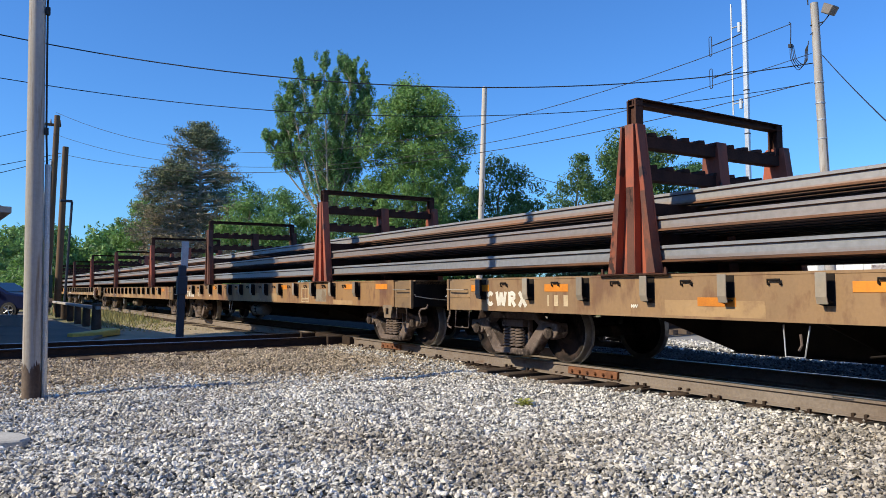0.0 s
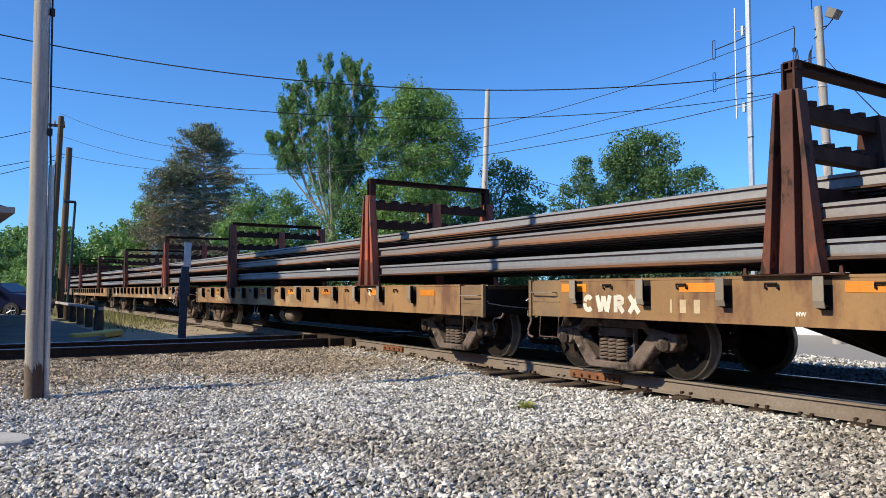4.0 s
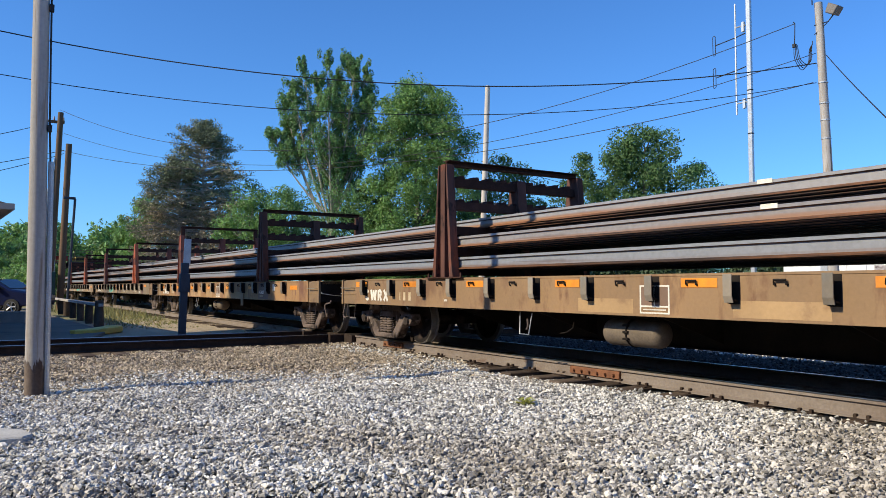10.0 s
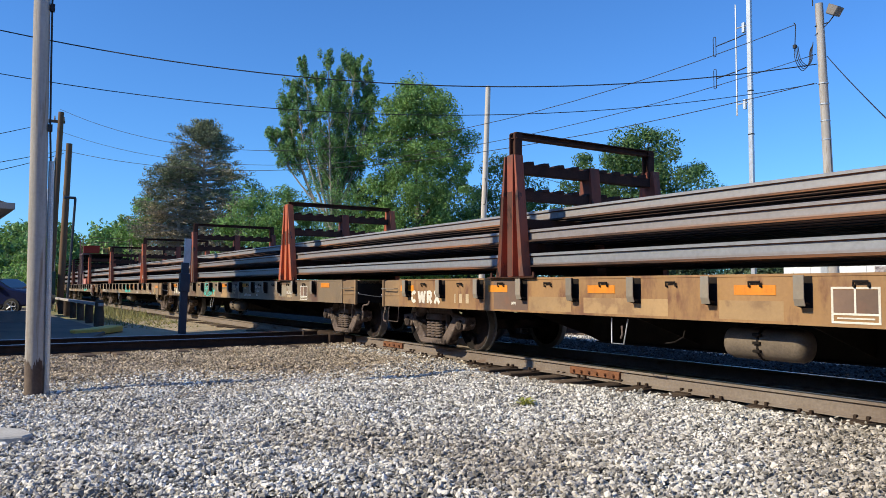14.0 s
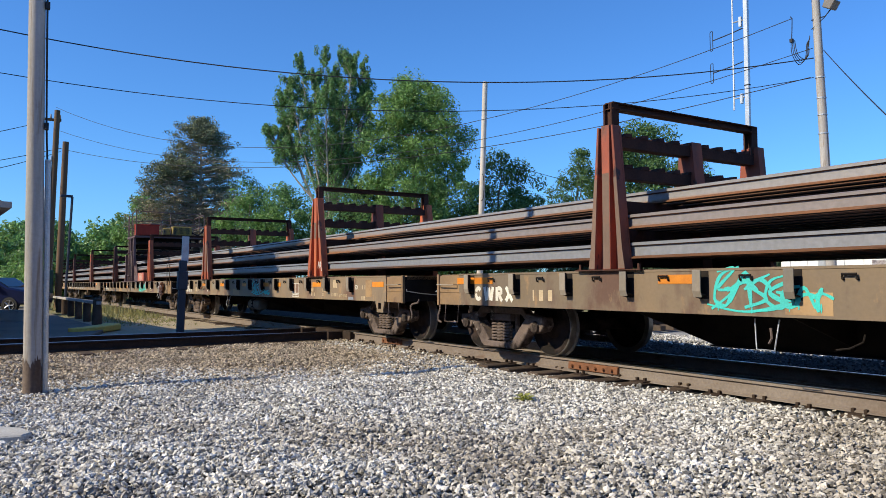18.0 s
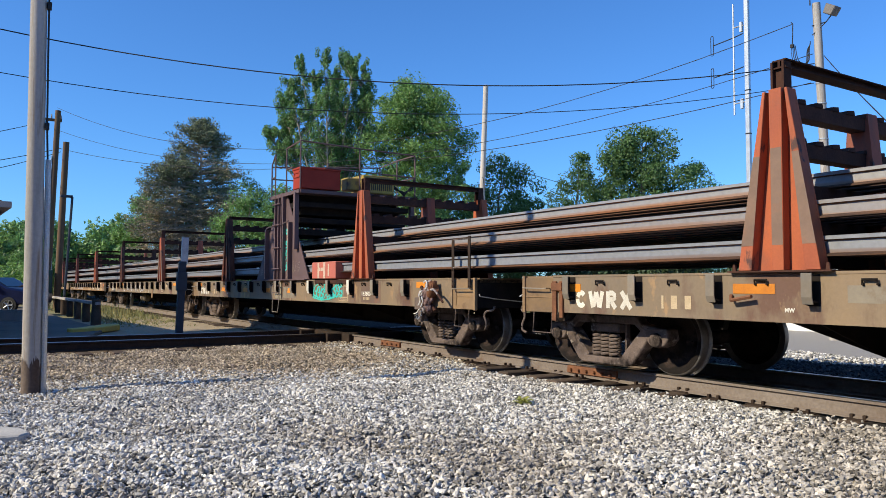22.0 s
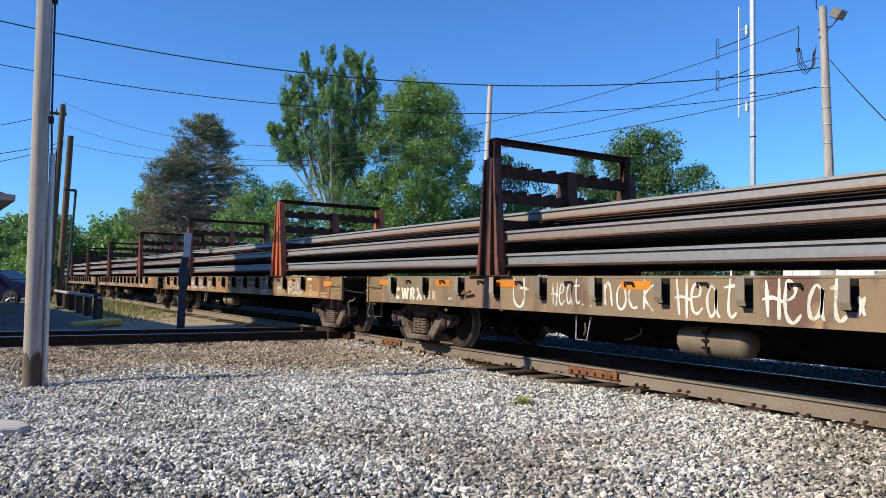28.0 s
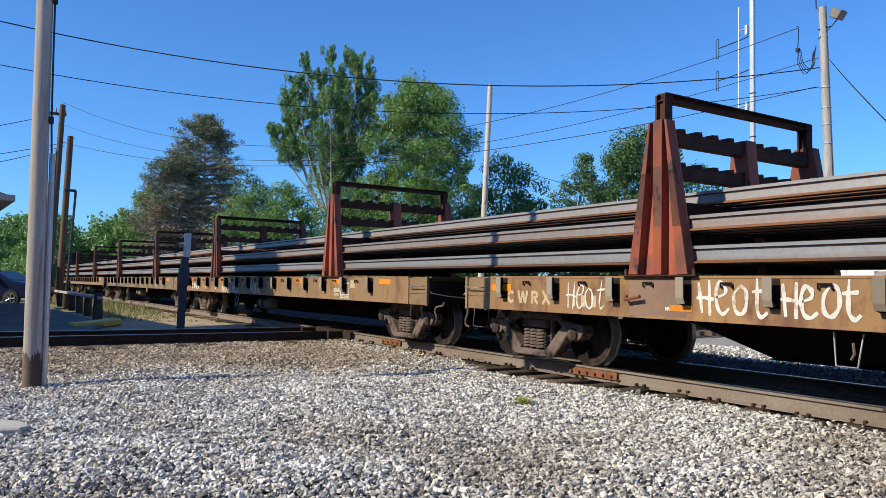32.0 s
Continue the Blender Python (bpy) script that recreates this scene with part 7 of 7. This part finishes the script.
def spruce(base, height, width, seed, label, sparse=0.5):
    """Whorls of drooping boughs: dense green tufts in the top, thin and dry below."""
    rng = np.random.default_rng(seed)
    ob = thing("spruce_tree", label, "tree", at=base)
    s = Shape().cyl((0, 0, 0), (0.05, 0.05, height), 0.26, 0.04, 10)
    tw = Shape()
    green, dry = [], []
    z = height * 0.10
    while z < height * 0.985:
        u = z / height
        w = width * float(np.interp(u, (0, 0.5, 0.69, 0.84, 0.95, 1), (0.98, 1.02, 0.95, 0.70, 0.36, 0.08)))
        for i in range(15):
            a = rng.uniform(0, 6.28)
            bare = u < 0.86 and math.cos(a + 0.25) > 0.5   # boughs are thinned on the side facing the camera, so the trunk shows
            ln = w * rng.uniform(0.5, 1.15) * (0.45 if bare else 1)
            droop = 0.22 * (1 - u) - 0.25 * u
            e = Vector((ln * math.cos(a), ln * math.sin(a), z + rng.uniform(-0.25, 0.25) - droop * ln))
            m = Vector((e.x * 0.5, e.y * 0.5, z * 0.5 + e.z * 0.5 + 0.08 * ln))
            tw.cyl((0, 0, z), m, 0.05, 0.03, 5)
            tw.cyl(m, e, 0.03, 0.01, 5)
            k = 0 if bare else 3 + int(ln * 2.2)
            for j in range(k):
                t = 0.42 + 0.58 * (j + rng.uniform(0, 1)) / k
                c = [e.x * t + rng.normal(0, 0.15), e.y * t + rng.normal(0, 0.15), z + (e.z - z) * t + rng.normal(0, 0.08) + 0.25 * u * t * t]
                if rng.uniform(0, 1) < (u - 0.42) * 2.2 + (0.35 if t > 0.8 and u > 0.4 else 0):
                    green.append(c)
                elif rng.uniform(0, 1) < sparse:
                    dry.append(c)
        z += rng.uniform(0.26, 0.44)
    for nm, cs, per, m in (("crown", green, 20, M_NEEDLE), ("dry_foliage", dry, 15, M_NEEDLE_DRY)):
        v, f = leaf_cloud(rng, np.array(cs), np.tile([0.40, 0.40, 0.24], (len(cs), 1)), per, 0.085)
        part(nm, big_mesh(nm, v, f, m), None, ob)
    part("trunk", s, M_BARK_PALE, ob, smooth=True)
    part("branchwork", tw, M_BARK_PALE, ob)


def fan_maple(base, height, seed, label):
    """Many stems rise steeply from a low fork and spread like a fan; leaves in tufts at the twigs' ends."""
    rng = np.random.default_rng(seed)
    ob = thing("maple_tree", label, "tree", at=base)
    side, deep = Vector((0.535, 0.845, 0)), Vector((-0.845, 0.535, 0))
    s = Shape().cyl((0, 0, 0), (0, 0, height * 0.3), 0.34, 0.22, 10).cyl((0, 0, height * 0.3), (0, 0, height * 0.5), 0.22, 0.10, 10)
    stems = [(-1.76, -0.9, 15.7), (-1.2, 0.9, 15.0), (-0.3, -0.5, 16.3), (0.25, 0.8, 15.5), (0.94, 0.7, 16.3), (1.5, -0.7, 15.6), (2.1, 0.5, 15.7), (2.4, -0.2, 13.3), (2.25, 0.9, 14.4),
             (-3.2, 0.3, 13.5), (-2.5, -0.6, 14.3), (-3.9, 0.2, 11.2), (-3.0, 0.8, 12.0), (2.2, 1.4, 11.5), (0.0, -2.0, 13.0), (0.4, 2.0, 13.5)]
    cs, rs = [], []
    for x, y, h in stems:
        h *= height / 16.3
        st = Vector((0, 0, height * rng.uniform(0.27, 0.44)))
        e = side * x + deep * y + Vector((0, 0, h))
        mid = st.lerp(e, 0.5) + (side * x + deep * y) * 0.12
        pts = smooth3([st, mid, e], 6)
        n = len(pts)
        s.tube(pts, [0.085 * (1 - 0.9 * i / n) for i in range(n)], 7)
        for i in range(58):
            t = rng.uniform(0.45 if x < -2 else 0.12, 1.0) ** 0.8
            u = t * (n - 1)
            q = Vector(pts[int(u)]).lerp(Vector(pts[min(int(u) + 1, n - 1)]), u - int(u))
            a, ln = rng.uniform(0, 6.28), rng.uniform(0.4, 1.75) * (1.3 - 0.9 * t)
            tip = q + Vector((ln * 0.85 * math.cos(a), ln * 0.85 * math.sin(a), ln * rng.uniform(0.5, 1.3)))
            s.cyl(q, tip, 0.022, 0.008, 4)
            cs.append(tuple(q.lerp(tip, 0.8)))
            k = rng.uniform(0.2, 0.46) * (1.15 - 0.45 * t)
            rs.append((k * 0.75, k * 0.75, k * 1.35))
        for i in range(4):
            cs.append(tuple(e + Vector((rng.normal(0, 0.06), rng.normal(0, 0.06), 0.22 * i - 0.7))))
            rs.append((0.24 - 0.05 * i, 0.24 - 0.05 * i, 0.34))
    for i in range(210):
        a, q = rng.uniform(0, 6.28), rng.uniform(0.1, 1) ** 0.5 * 2.4
        cs.append((q * math.cos(a) + 0.7, q * math.sin(a) + 1.1, rng.uniform(0.06, 0.46) * height))
        rs.append((0.6, 0.6, 0.5))
    v, f = leaf_cloud(rng, np.array(cs), np.array(rs), 82, 0.076)
    part("crown", big_mesh("crown", v, f, M_LEAF), None, ob)
    part("trunk", s, M_BARK_PALE, ob, smooth=True)


# Leaf copy darkened to put shade into the undergrowth's colour.
M_LEAF_SHADE = mat("shaded_undergrowth_leaves", (0.055, 0.09, 0.035), (0.035, 0.06, 0.025), 0.6, 0, 0.5, 6, island=0.35, bump=0)


def build_trees():
    fan_maple((-43.9, 19.4, -0.4), 16.3, 11, "tall upswept maple with pale stems and a feathery crown")
    tree("maple_tree", (-41.2, 24.1, -0.4), 14.5, ((0.08, 2.6), (0.3, 3.6), (0.5, 3.6), (0.7, 3.1), (0.88, 2.1), (1.0, 0.9)), 560, 190, 0.092, M_LEAF2, "broad bright green maple, dense crown", 12, 0.3, 0.2, 30, 0.8, 0.9, 0.85)
    spruce((-60.9, 15.6, -0.4), 14.6, 3.8, 13, "tall ragged spruce, grey-green top and bare pale trunk", 0.8)
    spruce((-61.5, 13.9, -0.4), 11.6, 3.4, 33, "thin dry spruce with brown needles", 1.0)
    tree("oak_tree", (-38.2, 41.8, -0.4), 13.0, ((0.15, 2.8), (0.45, 3.7), (0.7, 3.2), (0.9, 2.0), (1.0, 0.8)), 150, 260, 0.125, M_LEAF3, "dark green oak with a lumpy crown", 14, 0.35, 0.2, 20, 1.15, 0.6)
    tree("oak_tree", (-41.0, 38.0, -0.4), 11.0, ((0.15, 1.9), (0.5, 2.5), (0.8, 1.6), (1.0, 0.5)), 80, 170, 0.11, M_LEAF3, "smaller green tree beside a dark oak", 15, 0.25, 0.2, 14, 0.9, 0.6)
    tree("oak_tree", (-36.6, 45.6, -0.4), 10.6, ((0.15, 1.8), (0.5, 2.3), (0.8, 1.5), (1.0, 0.4)), 70, 170, 0.11, M_LEAF, "small rounded green tree", 16, 0.2, 0.2, 12, 0.9, 0.6)
    tree("ash_tree", (-41.6, 31.2, -0.4), 10.8, ((0.1, 2.6), (0.4, 3.2), (0.75, 2.2), (1.0, 0.6)), 130, 170, 0.11, M_LEAF3, "green ash beside a pale pole", 17, 0.2, 0.2, 14, 0.9, 0.7)
    tree("bush", (-45.5, 14.6, -0.4), 7.4, ((0.05, 2.2), (0.4, 2.9), (0.75, 1.9), (1.0, 0.5)), 110, 160, 0.10, M_LEAF2, "bright green thicket in front of the maples", 18, 0.12, 0.15, 14, 0.8, 0.8)
    tree("bush", (-47.0, 17.9, -0.4), 8.0, ((0.05, 2.1), (0.4, 2.7), (0.75, 1.9), (1.0, 0.5)), 110, 160, 0.10, M_LEAF, "green thicket under a maple", 19, 0.12, 0.15, 14, 0.8, 0.8)
    tree("bush", (-62.0, 19.9, -0.4), 10.2, ((0.05, 2.2), (0.4, 2.8), (0.75, 2.0), (1.0, 0.5)), 100, 150, 0.125, M_LEAF3, "dark green tree behind a spruce", 20, 0.2, 0.15, 14, 0.9, 0.8)
    tree("bush", (-65.4, 12.4, -0.4), 8.6, ((0.05, 2.4), (0.4, 3.0), (0.75, 2.1), (1.0, 0.6)), 110, 150, 0.125, M_LEAF2, "round green tree at the foot of a spruce", 21, 0.2, 0.15, 14, 0.9, 0.8)
    tree("bush", (-44.0, 22.0, -0.4), 8.0, ((0.05, 2.6), (0.4, 3.2), (0.75, 2.3), (1.0, 0.6)), 90, 110, 0.14, M_LEAF_SHADE, "undergrowth between the trees, shade in its colour", 23, 0.12, 0.15, 12, 0.9, 0.8)
    tree("bush", (-43.0, 27.5, -0.4), 6.8, ((0.05, 2.6), (0.4, 3.0), (0.75, 2.3), (1.0, 0.6)), 90, 110, 0.14, M_LEAF_SHADE, "undergrowth beside an ash, shade in its colour", 24, 0.12, 0.15, 12, 0.9, 0.8)
    for i in range(9):
        tree("bush", (-46 + 4.2 * i, 37.5 + 2.5 * math.sin(i * 2.1) + 0.7 * i, -0.4), 4.0 + 0.8 * math.sin(i * 1.7), ((0.02, 2.2), (0.4, 2.8), (0.75, 2.0), (1.0, 0.6)), 50, 90, 0.17, M_LEAF_SHADE, "low undergrowth along the back of the lot, shade in its colour", 90 + i, 0.1, 0.15, 8, 0.9, 0.8)
    rng = random.Random(5)
    for i in range(16):
        t = i / 15
        x, y = -96 - 14 * rng.random() - 6 * t, -6 + 24 * t
        h = 8.2 + 1.8 * rng.random() - 0.8 * t
        tree("far_tree", (x, y, -0.4), h, ((0.02, 3.0), (0.4, 4.0), (0.75, 3.0), (1.0, 1.0)), 60, 70, 0.3, (M_LEAF, M_LEAF2, M_LEAF)[i % 3], "rounded green tree in a distant wood", 40 + i, 0.25, 0.15, 8, 1.5, 0.7)
    for i, (x, y, h) in enumerate(((-74, 3.6, 4.2), (-70, 5.4, 3.4), (-84, 1.5, 4.6), (-84, 6.2, 5.0))):
        tree("bush", (x, y, -0.4), h, ((0.02, 1.6), (0.4, 2.2), (0.75, 1.6), (1.0, 0.5)), 60, 90, 0.15, M_LEAF2, "light green roadside bush", 70 + i, 0.1, 0.15, 8, 0.8, 0.8)


build_trees()


# Unseen tree, added to cast the shade that falls on the train.
tree("shade_tree", (-21.15, -4.6, -0.2), 11.0, ((0.66, 1.2), (0.74, 1.35), (0.9, 1.35), (1.0, 1.1)), 200, 150, 0.165, M_LEAF3, "unseen dense tree added to cast shade over the train and crossing", 120, 0.2, 0.3, 16, 0.75, 0.7)


def build_grass():
    """Tufts on the verge between apron and track."""
    rng = np.random.default_rng(31)
    n = 4200
    x = rng.uniform(-46, -23.5, n)
    y = rng.uniform(3.5, 6.3, n)
    keep = rng.uniform(0, 1, n) < 0.25 + 0.75 * (np.sin(x * 1.3) * np.cos(y * 2.1 + x) > -0.1)
    x, y = x[keep], y[keep]
    n = len(x)
    h = rng.uniform(0.05, 0.30, n) * np.clip((-22.5 - x) / 8, 0.25, 1.3)
    a = rng.uniform(0, 6.28, n)
    dx, dy = np.cos(a) * 0.025, np.sin(a) * 0.025
    lx, ly = rng.normal(0, 0.06, n), rng.normal(0, 0.06, n)
    z0 = np.full(n, -0.24)
    v = np.stack([np.stack([x - dx, y - dy, z0], -1), np.stack([x + dx, y + dy, z0], -1), np.stack([x + lx, y + ly, z0 + h], -1)], 1).reshape(-1, 3)
    ob = new("grass", big_mesh("grass", v, np.arange(n * 3).reshape(n, 3), M_GRASS))
    tagged(ob, "thin dry green grass on the verge by the track", "grass", kind="stuff")


build_grass()


def build_weed():
    """A small yellow-green weed in the ballast."""
    rng = random.Random(3)
    ob = thing("weed", "tiny yellow-green weed growing in pale ballast", "plant", at=(-6.19, 4.95, -0.2))
    for i in range(26):
        a, ln, h = rng.uniform(0, 6.28), rng.uniform(0.05, 0.16), rng.uniform(0.02, 0.08)
        c, s = math.cos(a), math.sin(a)
        part("leaf", Shape().add([(0.02 * c, 0.02 * s, 0.01), (ln * 0.6 * c - 0.018 * s, ln * 0.6 * s + 0.018 * c, h), (ln * c, ln * s, h * 0.8), (ln * 0.6 * c + 0.018 * s, ln * 0.6 * s - 0.018 * c, h)], [(0, 1, 2, 3)]), M_WEED, ob)


build_weed()


# ---- what moves ----


def motions():
    for k, car in CARS.items():
        walk(car, [(t, pose(s - k * PITCH + X_FIT.get(k, 0.0), YC, Z_FIT.get(k, 0.0))) for t, s in RUN])
    for ob in LOAD:
        y, z = ob.location.y, ob.location.z
        walk(ob, [(t, pose(s, y, z)) for t, s in RUN])
    for k in range(-1, 11):
        for w in [o for o in CARS[k].children_recursive if o.name.split(".")[0] == "wheelset"]:
            x = w.location.x
            t0, t1 = max(0.0, 3.56 * (k - 2.2)), min(32.0, 3.56 * (k + 1.6))
            rows = []
            for i in range(int(round(t0 * 10)), int(round(t1 * 10)) + 1):
                t = i / 10
                s = 0.0002943 * t ** 3 - 0.008141 * t * t + 4.86763 * t
                rows.append((t, pose(x, 0, 0.42, 0, math.degrees(s / 0.42), 0)))
            if rows[0][0] > 0:
                rows.insert(0, (0.0, rows[0][1]))
            if rows[-1][0] < 32:
                rows.append((32.0, rows[-1][1]))
            walk(w, rows)


motions()
